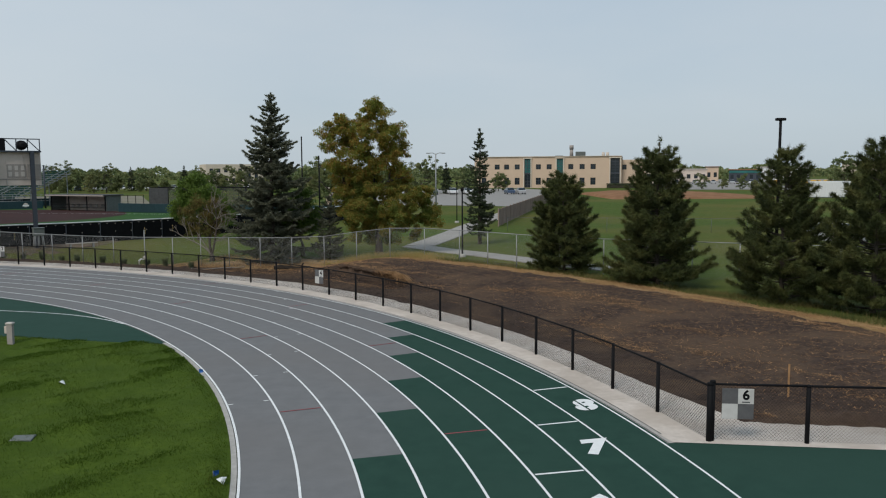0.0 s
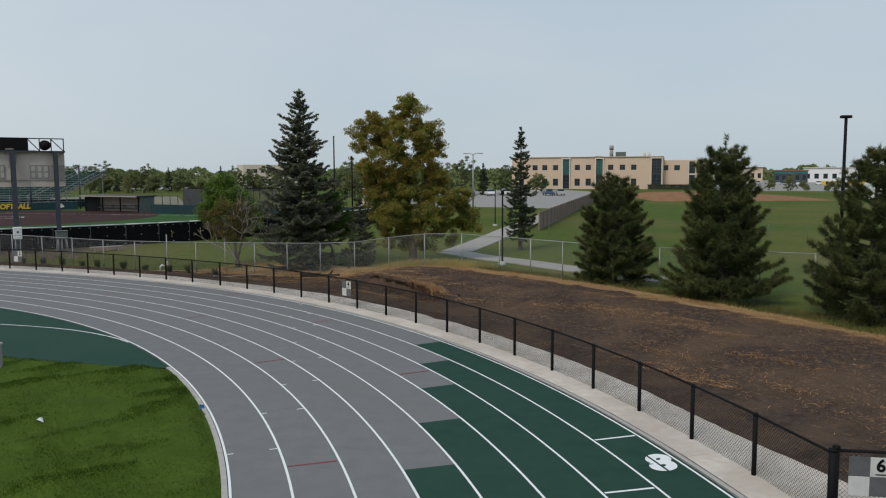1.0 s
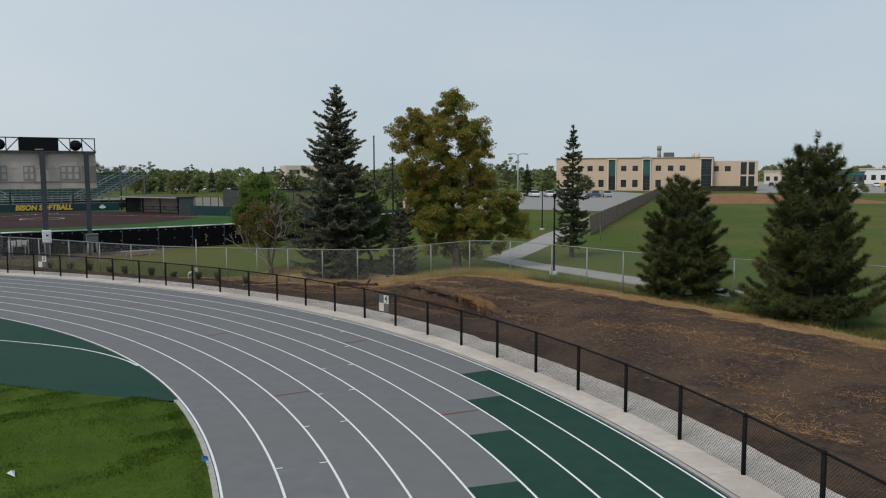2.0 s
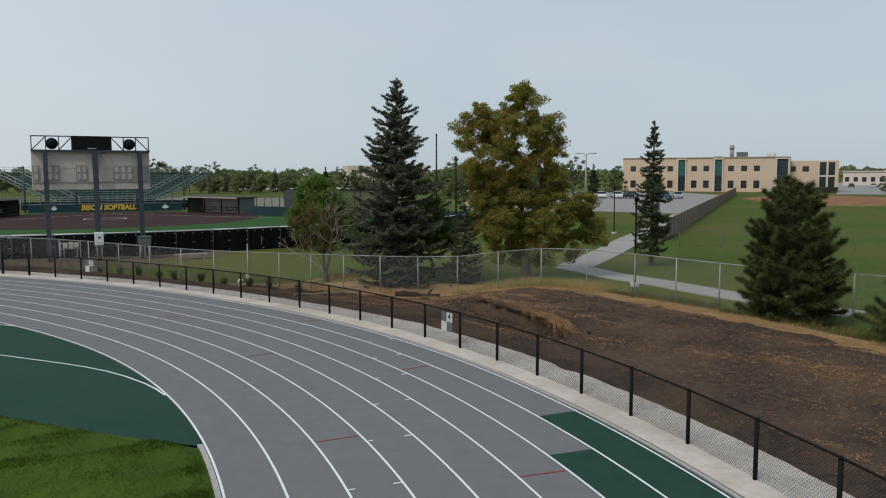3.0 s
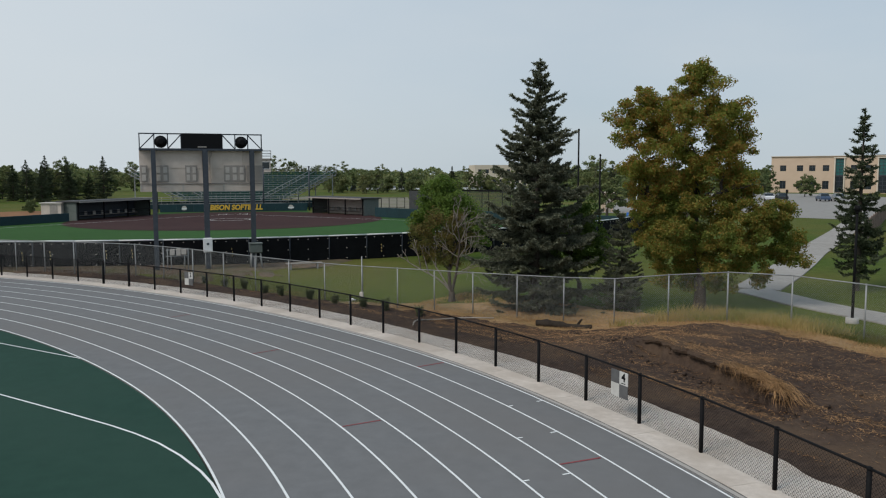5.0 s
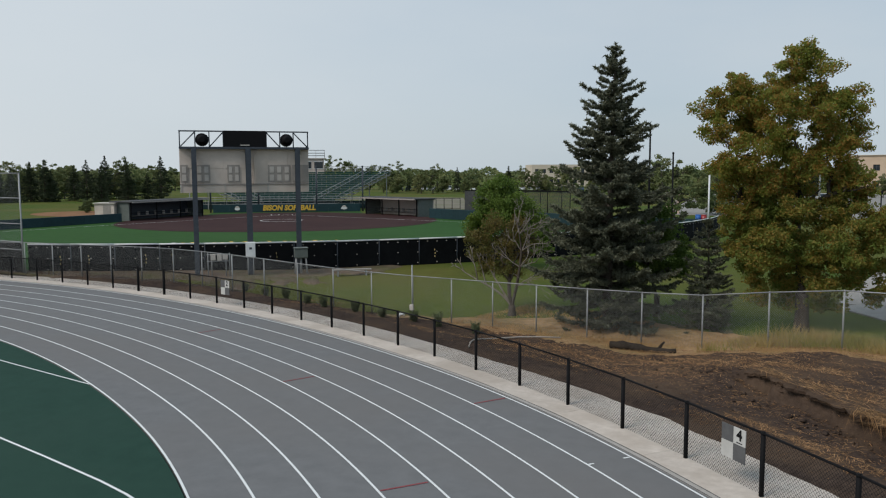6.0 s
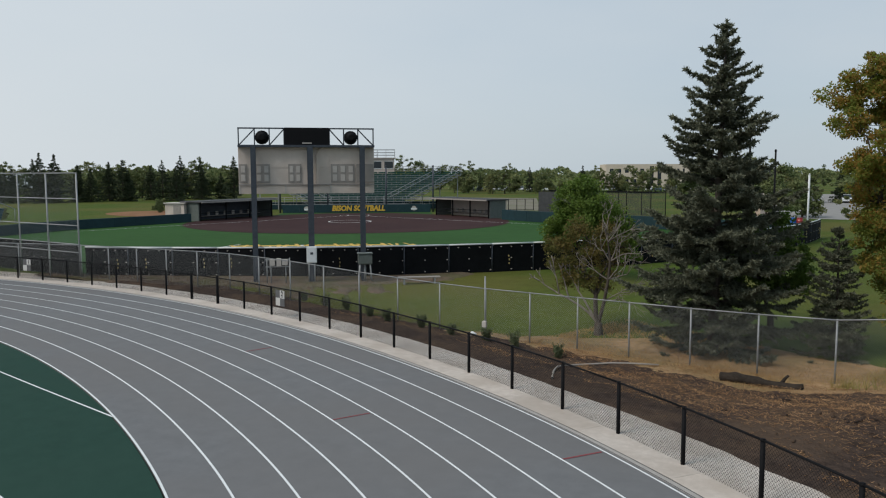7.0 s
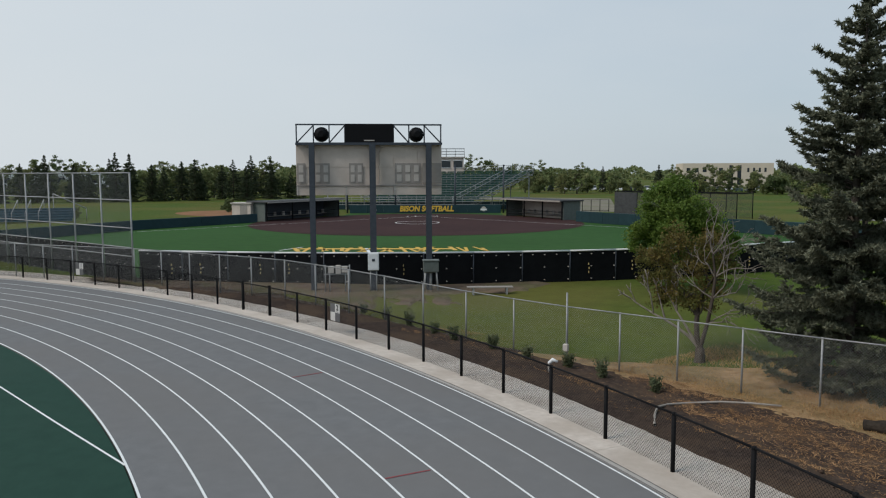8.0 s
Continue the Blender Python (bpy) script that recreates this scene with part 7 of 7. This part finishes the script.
kiosk = thing("utility_kiosk", "tan masonry utility kiosk beside the parking lot", "kiosk", pose(-17.8, 133.6, 0, 0, 0, 12))
Geo().box((0, 0, 1.35), (1.6, 1.6, 2.7), bevel=0.03).made("wall", M_TAN, kiosk)
Geo().box((0, 0, 2.78), (1.9, 1.9, 0.16), bevel=0.03).made("roof", M_PALE, kiosk)
Geo().box((0.1, -0.82, 1.0), (0.8, 0.04, 2.0)).made("door", M_PANELD, kiosk)

far_hall = thing("cream_building", "cream two-storey building behind the trees", "building", pose(-118.4, 315.2, 0, 0, 0, 24) @ Matrix.Diagonal((1.12, 1.12, 0.98, 1)))
g = Geo()
fu = [(1.5 + 2.6 * k, 6.4, 1.3, 1.6) for k in range(9, 14)] + [(44 + 1.8 * k, 6.4, 0.7, 1.6) for k in range(4)]
fl = [(1.5 + 2.6 * k, 2.2, 1.3, 1.8) for k in range(9, 14)]
fb = [(38.6, 4.4, 1.3, 7.6), (41.2, 4.4, 1.3, 7.6)]
pierced_wall(g, 23, 52, 0, 9.0, 0, 0.4, fu + fl + fb)
g.made("front_wall", M_CREAM, far_hall)
Geo().box((51.8, 9, 4.5), (0.4, 17, 9)).made("side_wall", M_CREAM, far_hall)
Geo().box((23.2, 9, 4.5), (0.4, 17, 9)).made("side_wall", M_CREAM, far_hall)
Geo().box((37.5, 9, 8.7), (28, 17, 0.2)).made("roof", M_ROOF, far_hall)
wall_windows(far_hall, fu + fl, 0.2, M_GLASS, M_STEEL)
for x, z, w, h in fb:
    Geo().box((x, 0.2, z), (w, 0.1, h)).made("glass_bay", M_GLASS, far_hall)


def low_hall(name, label, x, y, rz, w, d, h, wall, roof, stripe=None, n=6):
    b_ = thing(name, label, "building", pose(x, y, 0, 0, 0, rz), "far low buildings")
    g = Geo()
    wins = [(-w / 2 + w * (k + 0.5) / n, h * 0.45, w / n * 0.5, h * 0.35) for k in range(n)]
    pierced_wall(g, -w / 2, w / 2, 0, h, -d / 2, 0.3, wins)
    g.box((-w / 2 + 0.15, 0, h / 2), (0.3, d - 0.6, h)).box((w / 2 - 0.15, 0, h / 2), (0.3, d - 0.6, h))
    g.made("wall", wall, b_)
    Geo().box((0, 0, h + 0.2), (w + 0.8, d + 0.8, 0.5), bevel=0.1).made("roof", roof, b_)
    for x_w, z, ww_, hh in wins:
        Geo().box((x_w, -d / 2 + 0.2, z), (ww_, 0.1, hh)).made("window", M_GLASS, b_)
    if stripe:
        Geo().box((0, -d / 2 - 0.1, h * 0.86), (w, 0.2, h * 0.2)).made("fascia", stripe, b_, "coloured fascia band")
    return b_


low_hall("shop", "low shop with a teal band and orange roof", 139, 358, -21, 13.5, 10, 5.3, M_STEEL, M_ORANGE, M_TEAL, 5)
low_hall("white_shed", "long white industrial shed", 163, 374, -23, 22, 14, 6.4, M_WHITE, M_PANELL, None, 6)
low_hall("white_shed", "white industrial shed with pale roof", 74, 318, -14, 30, 16, 5.0, M_WHITE, M_PANELL, None, 6)
low_hall("house", "pale far house with green roof", 142, 265, -28, 12, 10, 7.6, M_CREAM, M_GREYBOX, None, 3)
low_hall("low_building", "tan low building with rust roof", 138, 398, -19, 6, 8, 6.8, M_TAN, M_RUST, None, 2)
low_hall("low_building", "grey far low building", 118, 372, -18, 16, 12, 5.6, M_PANEL, M_PANELL, None, 5)
low_hall("white_shed", "pale far shed beyond the windbreak", -330, 215, 55, 60, 20, 6.5, M_WHITE, M_PANELL, None, 9)
g = Geo()
g.add([(62.8, 223.8, 0.03), (106, 212, 0.03), (218, 432, 0.03), (132, 466, 0.03)], [(0, 1, 2, 3)])
tagged(g.made("far_lot", M_ASPHALT), "pale far parking lot", "parking lot", kind="structure")
# yellow and black road barriers on the far lot
for k in range(9):
    b_ = thing("road_barrier", "yellow and black striped barrier", "barrier", pose(134 + 4.2 * k, 312 - 1.8 * k, 0, 0, 0, -23), "road barriers")
    Geo().box((0, 0, 0.7), (3.6, 0.5, 1.4), bevel=0.1).made("body", M_BISON, b_)
    Geo().box((0.6, -0.27, 0.7), (0.7, 0.05, 1.2)).made("stripe", M_BLACK, b_)


# ---- parked cars ----
def car(x, y, rz, paint, label):
    c_ = thing("parked_car", label, "car", pose(x, y, 0.03, 0, 0, rz), "parked cars")
    prof = [(-2.2, 0.35), (-2.25, 0.75), (-2.05, 0.95), (-1.2, 1.0), (1.0, 0.98), (2.1, 0.82), (2.25, 0.6), (2.2, 0.35)]
    g = Geo()
    n = len(prof)
    vs = [(a, -0.88, b) for a, b in prof] + [(a, 0.88, b) for a, b in prof]
    g.add(vs, [tuple(range(n)), tuple(range(2 * n - 1, n - 1, -1))] + [((k + 1) % n, k, n + k, n + (k + 1) % n) for k in range(n)])
    g.made("body", paint, c_)
    cab_ = [(-1.85, 0.97), (-1.35, 1.45), (0.25, 1.48), (1.05, 0.97)]
    g = Geo()
    vs = [(a, -0.80 + 0.12 * (b > 1.2), b) for a, b in cab_] + [(a, 0.80 - 0.12 * (b > 1.2), b) for a, b in cab_]
    g.add(vs, [(0, 1, 2, 3), (7, 6, 5, 4)] + [((k + 1) % 4, k, 4 + k, 4 + (k + 1) % 4) for k in range(4)])
    g.made("windows", M_GLASS, c_, "dark car glass")
    Geo().box((-0.55, 0, 1.49), (1.5, 1.3, 0.05), bevel=0.02).made("roof", paint, c_)
    for a in (-1.35, 1.4):
        for b in (-0.8, 0.8):
            w_ = Geo().tube((a, b - 0.1, 0.32), (a, b + 0.1, 0.32), 0.33, n=12).made("wheel", M_BLACK, c_)
            Geo().tube((a, b - 0.105, 0.32), (a, b + 0.105, 0.32), 0.18, n=8).made("rim", M_GALV, w_)
    for b in (-0.6, 0.6):
        Geo().box((2.2, b, 0.66), (0.1, 0.35, 0.14)).made("headlight", M_PANELL, c_)
    return c_


def paint(name, c):
    return surface(name, c, tuple(v * 1.08 for v in c), 0.5, 0.3, spec=0.5)


P_WHITE, P_BLUE, P_DARK, P_SILVER, P_RED = paint("white_car_paint", (0.66, 0.67, 0.68)), paint("blue_car_paint", (0.05, 0.08, 0.14)), paint("dark_car_paint", (0.025, 0.027, 0.03)), paint("silver_car_paint", (0.36, 0.37, 0.38)), paint("red_car_paint", (0.28, 0.03, 0.03))
PAINTS = ((P_WHITE, "white"), (P_DARK, "dark grey"), (P_SILVER, "silver"), (P_BLUE, "dark blue"), (P_RED, "red"))
for x, y, rz, k in ((3.5, 188, 100, 0), (7.0, 188, 98, 0), (9.5, 188, 98, 1), (16.9, 187, 96, 3), (19.5, 187, 96, 2), (-1, 186, 95, 3), (-5, 188, 95, 1), (-9, 186, 95, 0), (-14, 186, 95, 2), (-18, 187, 95, 4)):
    car(x, y, rz, PAINTS[k][0], PAINTS[k][1] + " parked car in the lot")
car(29.4, 58.5, 12, P_WHITE, "white parked car behind the pines")
rc = random.Random(12)
for k in range(30):
    a = radians(9 + 17 * k / 29)
    d = 250 + rc.uniform(-3, 3)
    q = rc.choice((0, 0, 1, 1, 2, 3))
    car(-4 - d * math.sin(a), 20 + d * math.cos(a), math.degrees(a) + 90 + rc.uniform(-8, 8), PAINTS[q][0], PAINTS[q][1] + " car in the far lot")
for k in range(7):
    q = rc.choice((0, 0, 1, 2, 3))
    car(96 + 6.5 * k, 318 - 2.6 * k, 70, PAINTS[q][0], PAINTS[q][1] + " car in the far lot")


# ---- far trees ----
def far_broad(seed, h, w):
    r = np.random.RandomState(seed)
    lobes = []
    for k in range(7):
        q = k / 6
        a = r.uniform(0, 6.28)
        rad = w * 0.5 * (0.92 - 0.6 * abs(q - 0.4))
        lobes.append((math.cos(a) * w * 0.24, math.sin(a) * w * 0.24, h * (0.22 + 0.60 * q), rad * r.uniform(0.85, 1.2), rad, h * 0.18))
    return broadleaf("broadleaf_tree", "green broadleaf tree in the far row", 0, 0, 0, lobes, L_FAR, seed, 4800, 0.22, h * 0.022, h * 0.14, group="far broadleaf trees", spread_r=1.0, hollow=0.3)


def far_spruce(seed, h, w):
    """A dark spruce for the windbreak: ragged whorls of needle sprays on a straight trunk."""
    rng = np.random.RandomState(seed)
    tree = thing("far_spruce", "dark spruce in the far windbreak", "conifer tree", pose(0, 0, 0), "far spruces")
    Geo().tube((0, 0, -0.2), (0, 0, h * 0.97), 0.02 * h, 0.02, 8).made("trunk", M_BARK, tree)
    limbs = Geo()
    cs, ds, ls = [], [], []
    for i in range(24):
        f = 0.02 + 0.965 * (i / 23) ** 0.92
        reach = w * (1 - f) ** 0.95 * (1.0 if f > 0.12 else 0.8 + 2 * f)
        n = rng.randint(5, 8)
        a0 = rng.uniform(0, 6.28)
        for k in range(n):
            if rng.rand() < 0.18:
                continue
            a = a0 + 6.283 * k / n + rng.normal(0, 0.25)
            L = max(0.12, reach * (1 + rng.uniform(-0.6, 0.35)))
            out, left = np.array([math.cos(a), math.sin(a), 0]), np.array([-math.sin(a), math.cos(a), 0])
            q0 = np.array([0, 0, h * f + rng.normal(0, 0.08)])
            line_ = lambda q: q0 + out * (L * q) + np.array([0, 0, L * ((0.35 * f + 0.05) * q - 0.3 * q * q + 0.12 * q ** 4)])
            if L > 0.5:
                limbs.path([line_(q) for q in (0, 0.5, 1)], [0.018 * L, 0.010 * L, 0.006], 4)
            for _ in range(max(3, int(L * 10))):
                q = rng.uniform(0.12, 1.0) ** 0.75
                swing = rng.normal(0, 0.55)
                cs.append(line_(q) + left * swing * (0.36 * L * (1 - q) + 0.05) + np.array([0, 0, -abs(rng.normal(0, 0.09)) * min(1, L)]))
                ds.append(out * 0.75 + left * swing * 0.45 + np.array([0, 0, 0.12 + 0.35 * f + rng.normal(0, 0.15)]))
                ls.append(0.42 * (0.45 + 0.55 * min(1, L / 0.9)))
    for q in np.linspace(0.92, 1.0, 10):
        cs.append(np.array([0, 0, h * q]))
        ds.append(np.array([rng.normal(0, 0.3), rng.normal(0, 0.3), 1.0]))
        ls.append(0.25)
    limbs.made("branch_work", M_BARK, tree)
    fan = np.repeat(np.arange(len(cs)), 6)
    way = unit_rows(np.array(ds)[fan] + rng.normal(0, 0.42, (len(fan), 3)))
    vs, fs = spikes(np.array(cs)[fan], way, np.array(ls)[fan] * rng.uniform(0.6, 1.25, len(fan)), 0.10, rng)
    put("crown", array_mesh("crown", vs, fs), L_DARKSP, tree)
    return tree


protos = [far_broad(101, 9.0, 7.0), far_broad(102, 7.0, 6.0), far_broad(103, 10.5, 8.0), far_broad(104, 6.0, 5.0)]
sprs = [far_spruce(111, 10.0, 3.2), far_spruce(112, 8.0, 2.7), far_spruce(113, 9.0, 2.8)]
rf = random.Random(77)
used = set()


def plant(kind, yaw, dist, scale=1.0):
    """Stands a far tree at a bearing (degrees left of +y) and distance from the middle of the walk."""
    a = radians(yaw)
    src = (protos if kind == "b" else sprs)
    k = rf.randrange(len(src))
    m = pose(-4 - dist * math.sin(a), 20 + dist * math.cos(a), 0, 0, 0, rf.uniform(0, 360))
    if (kind, k) not in used:
        used.add((kind, k))
        src[k].matrix_basis = m
        src[k].scale = (scale, scale, scale)
        return
    o = copy_thing(src[k], m)
    o.scale = (scale * rf.uniform(0.92, 1.08),) * 3


for k in range(24):
    plant("b", 8.5 + 19 * k / 23 + rf.uniform(-0.4, 0.4), 222 + rf.uniform(-4, 16), rf.uniform(0.56, 0.98))
for k in range(6):
    plant("s", 9 + 3.2 * k + rf.uniform(-0.5, 0.5), 236 + rf.uniform(-6, 10), rf.uniform(0.55, 0.8))
for k in range(17):
    plant("b", 27.5 + 16 * k / 16 + rf.uniform(-0.4, 0.4), 270 + rf.uniform(-10, 20), rf.uniform(0.60, 1.08))
for k in range(28):
    plant("s", 42.5 + 22 * k / 27 + rf.uniform(-0.5, 0.5), 182 + rf.uniform(-5, 10), rf.uniform(0.68, 0.98))
for k in range(32):
    plant("b", 42.5 + 23 * k / 31 + rf.uniform(-0.5, 0.5), 200 + rf.uniform(-5, 14), rf.uniform(0.75, 0.95))
for k in range(9):
    plant("b" if k % 3 else "s", -1.6 + 10.5 * k / 8 + rf.uniform(-0.4, 0.4), 178 + rf.uniform(-14, 16), rf.uniform(0.7, 1.0))
for yaw in (-21.0, -22.5, -23.9, -24.8, -26.3, -26.9):
    plant("b", yaw, 222 + rf.uniform(-3, 3), rf.uniform(0.40, 0.52))
for k in range(7):
    plant("b", -30.0 - 6 * k / 6, 205 + rf.uniform(-10, 25), rf.uniform(0.8, 1.05))
for yaw, d, sc in ((1.3, 92, 0.55), (4.6, 112, 0.8), (6.9, 98, 0.75), (-6.0, 196, 0.75), (-3.6, 176, 0.75), (47, 128, 0.34), (56, 118, 0.24)):
    plant("b", yaw, d, sc)

# a belt of woods along the horizon
rb = np.random.RandomState(9)
n = 42000
yaw = np.radians(rb.uniform(-46, 78, n))
dist = 560 + 120 * rb.rand(n) + 60 * np.sin(yaw * 23)
top = 7.5 + 2.5 * wave(yaw * 60, dist * 0, 1.0, 1) + 1.8 * wave(yaw * 200, dist * 0, 1.0, 3)
c = np.stack([-dist * np.sin(yaw), dist * np.cos(yaw), top * rb.rand(n) ** 0.6], -1)
vs, fs = leaf_quads(c, 1.3, rb)
tagged(put("horizon_woods", array_mesh("horizon_woods", vs, fs), L_FAR), "far belt of green woods on the horizon", "woods", kind="stuff")


# ---- small things by the track ----
def shrub(x, y, h, seed):
    r = np.random.RandomState(seed)
    b_ = thing("young_shrub", "small grey-green young shrub in the planting bed", "shrub", pose(x, y, lawn_z(x, y) + 0.05), "bed shrubs")
    g = Geo()
    cs = []
    for k in range(13):
        a, l_ = r.uniform(0, 6.28), h * r.uniform(0.55, 1.0)
        e = (math.cos(a) * 0.34 * l_, math.sin(a) * 0.34 * l_, l_)
        g.path([(0, 0, 0), (e[0] * 0.4, e[1] * 0.4, l_ * 0.5), e], [0.012, 0.009, 0.004], 4)
        for _ in range(70):
            q = r.uniform(0.1, 1.05)
            cs.append((e[0] * q + r.normal(0, 0.05), e[1] * q + r.normal(0, 0.05), l_ * q + r.normal(0, 0.04)))
    g.made("stems", M_BARK, b_)
    vs, fs = leaf_quads(np.array(cs), 0.035, r)
    put("leaves", array_mesh("leaves", vs, fs), L_SHRUB, b_)


for i, (x, y) in enumerate(((-28.9, 53.5), (-27.2, 52.8), (-25.7, 52.3), (-24.2, 51.8), (-22.8, 50.95), (-21.1, 50.7), (-19.65, 50.35), (-18.1, 50.1), (-16.7, 49.4), (-15.0, 49.0))):
    shrub(x, y, 0.40 + 0.11 * ((i * 7) % 3), 60 + i)

log_ = thing("fallen_log", "dark rotten fallen log on the dry grass", "log", pose(-9.87, 48.55, lawn_z(-9.9, 48.5) + 0.13, 0, 0, -9))
rl = np.random.RandomState(5)
Geo().path([(q * 2.25, 0.04 * math.sin(q * 5), 0.03 * math.sin(q * 7)) for q in np.linspace(0, 1, 12)], [0.135 + 0.016 * rl.randn() for _ in range(12)], 10).made("trunk", M_LOG, log_)
Geo().path([(1.7, 0, 0.08), (1.78, 0.02, 0.22), (1.86, 0.03, 0.31)], [0.06, 0.045, 0.035], 5).made("stub", M_LOG, log_)

hose = thing("irrigation_hose", "pale irrigation hose curving over the soil", "hose", pose(-13.4, 44.2, 0))
hp = [(-13.65, 44.75), (-13.95, 45.7), (-14.2, 46.7), (-14.2, 47.5), (-13.9, 48.2), (-13.2, 48.8), (-12.5, 49.1), (-11.8, 49.25)]
Geo().path([(x + 13.4, y - 44.2, lawn_z(x, y) + 0.10) for x, y in hp], [0.03] * len(hp), 6).made("tube", M_HOSE, hose)

pipe = thing("standpipe", "pale steel standpipe beside the lawn fence", "pipe", pose(-18.45, 50.75, lawn_z(-18.45, 50.75)))
Geo().tube((0, 0, -0.1), (0, 0, 2.30), 0.03, n=10).made("riser", M_GALV, pipe)
Geo().box((0, -0.06, 0.55), (0.16, 0.12, 0.24), bevel=0.02).made("valve_box", M_PANELL, pipe)
spk = thing("sprinkler_head", "small white irrigation fitting in the bed", "sprinkler", pose(-17.9, 48.3, lawn_z(-17.9, 48.3) + 0.04))
Geo().tube((0, 0, 0), (0, 0, 0.3), 0.03, n=6).made("riser", M_PANELL, spk)
Geo().path([(0, 0, 0.28), (0.12, 0, 0.4), (0.26, 0.02, 0.36)], [0.05, 0.06, 0.03], 6).made("nozzle", M_WHITE, spk)

ped = thing("service_pedestal", "grey utility pedestal on the infield edge", "utility box", pose(-13.57, 26.0, 0.02))
Geo().box((0, 0, 0.34), (0.17, 0.13, 0.68), bevel=0.015).made("body", M_PANELD, ped)
Geo().box((-0.10, 0, 0.5), (0.12, 0.12, 0.24), bevel=0.015).made("meter", M_PANEL, ped)
Geo().box((0, 0, 0.70), (0.22, 0.18, 0.07), bevel=0.02).made("cap", M_PANELL, ped)

lid = thing("valve_lid", "grey-green valve box lid in the grass", "lid", pose(-8.42, 16.87, 0.075, 2, 1, 8))
Geo().box((0, 0, 0.02), (0.42, 0.30, 0.05), bevel=0.012).made("plate", M_GREYBOX, lid)
M_BLUE = surface("blue_flag_plastic", (0.02, 0.10, 0.36), (0.03, 0.14, 0.42), 6, 0.5)
for i, (x, y, col, lab) in enumerate(((-6.42, 22.1, M_BLUE, "small blue marker flag at the grass edge"), (-3.97, 14.8, M_BLUE, "small blue marker flag at the grass edge"), (-3.76, 14.6, M_LINE, "scrap of white paper at the grass edge"), (-9.65, 21.15, M_LINE, "scrap of white paper on the grass"))):
    f_ = thing("marker_flag" if col is M_BLUE else "paper_scrap", lab, "flag" if col is M_BLUE else "litter", pose(x, y, 0.03, 0, 0, 40 * i), "infield litter")
    if col is M_BLUE:
        Geo().tube((0, 0, -0.02), (0, 0, 0.16), 0.004, n=5).made("wire", M_GALV, f_)
        Geo().add([(0, 0, 0.05), (0.12, 0.02, 0.06), (0.11, -0.01, 0.15), (0, 0, 0.16), (0.06, 0.03, 0.10)], [(0, 1, 4), (1, 2, 4), (2, 3, 4), (3, 0, 4)]).made("flag", col, f_)
    else:
        Geo().add([(-0.1, -0.07, 0.03), (0.1, -0.05, 0.09), (0.08, 0.08, 0.05), (-0.07, 0.07, 0.11), (0, 0, 0.13)], [(0, 1, 4), (1, 2, 4), (2, 3, 4), (3, 0, 4)]).made("sheet", col, f_)

stake = thing("survey_stake", "thin wooden survey stake in the soil", "stake", pose(8.17, 19.1, 0.25))
Geo().box((0, 0, 0.32), (0.04, 0.02, 0.8)).made("lath", M_STRAW, stake)

for x, col, lab in ((-12.6, M_BLUE, "blue plastic drum by the foul fence"), (-12.0, P_RED, "red plastic drum by the foul fence")):
    d_ = thing("plastic_drum", lab, "drum", pose(x, 112.5, 0), "plastic drums")
    Geo().tube((0, 0, 0), (0, 0, 0.95), 0.32, 0.30, 14).tube((0, 0, 0.3), (0, 0, 0.36), 0.34, n=14).tube((0, 0, 0.62), (0, 0, 0.68), 0.34, n=14).made("barrel", col, d_)
    Geo().tube((0, 0, 0.95), (0, 0, 1.0), 0.31, 0.28, 14).made("lid", col, d_)
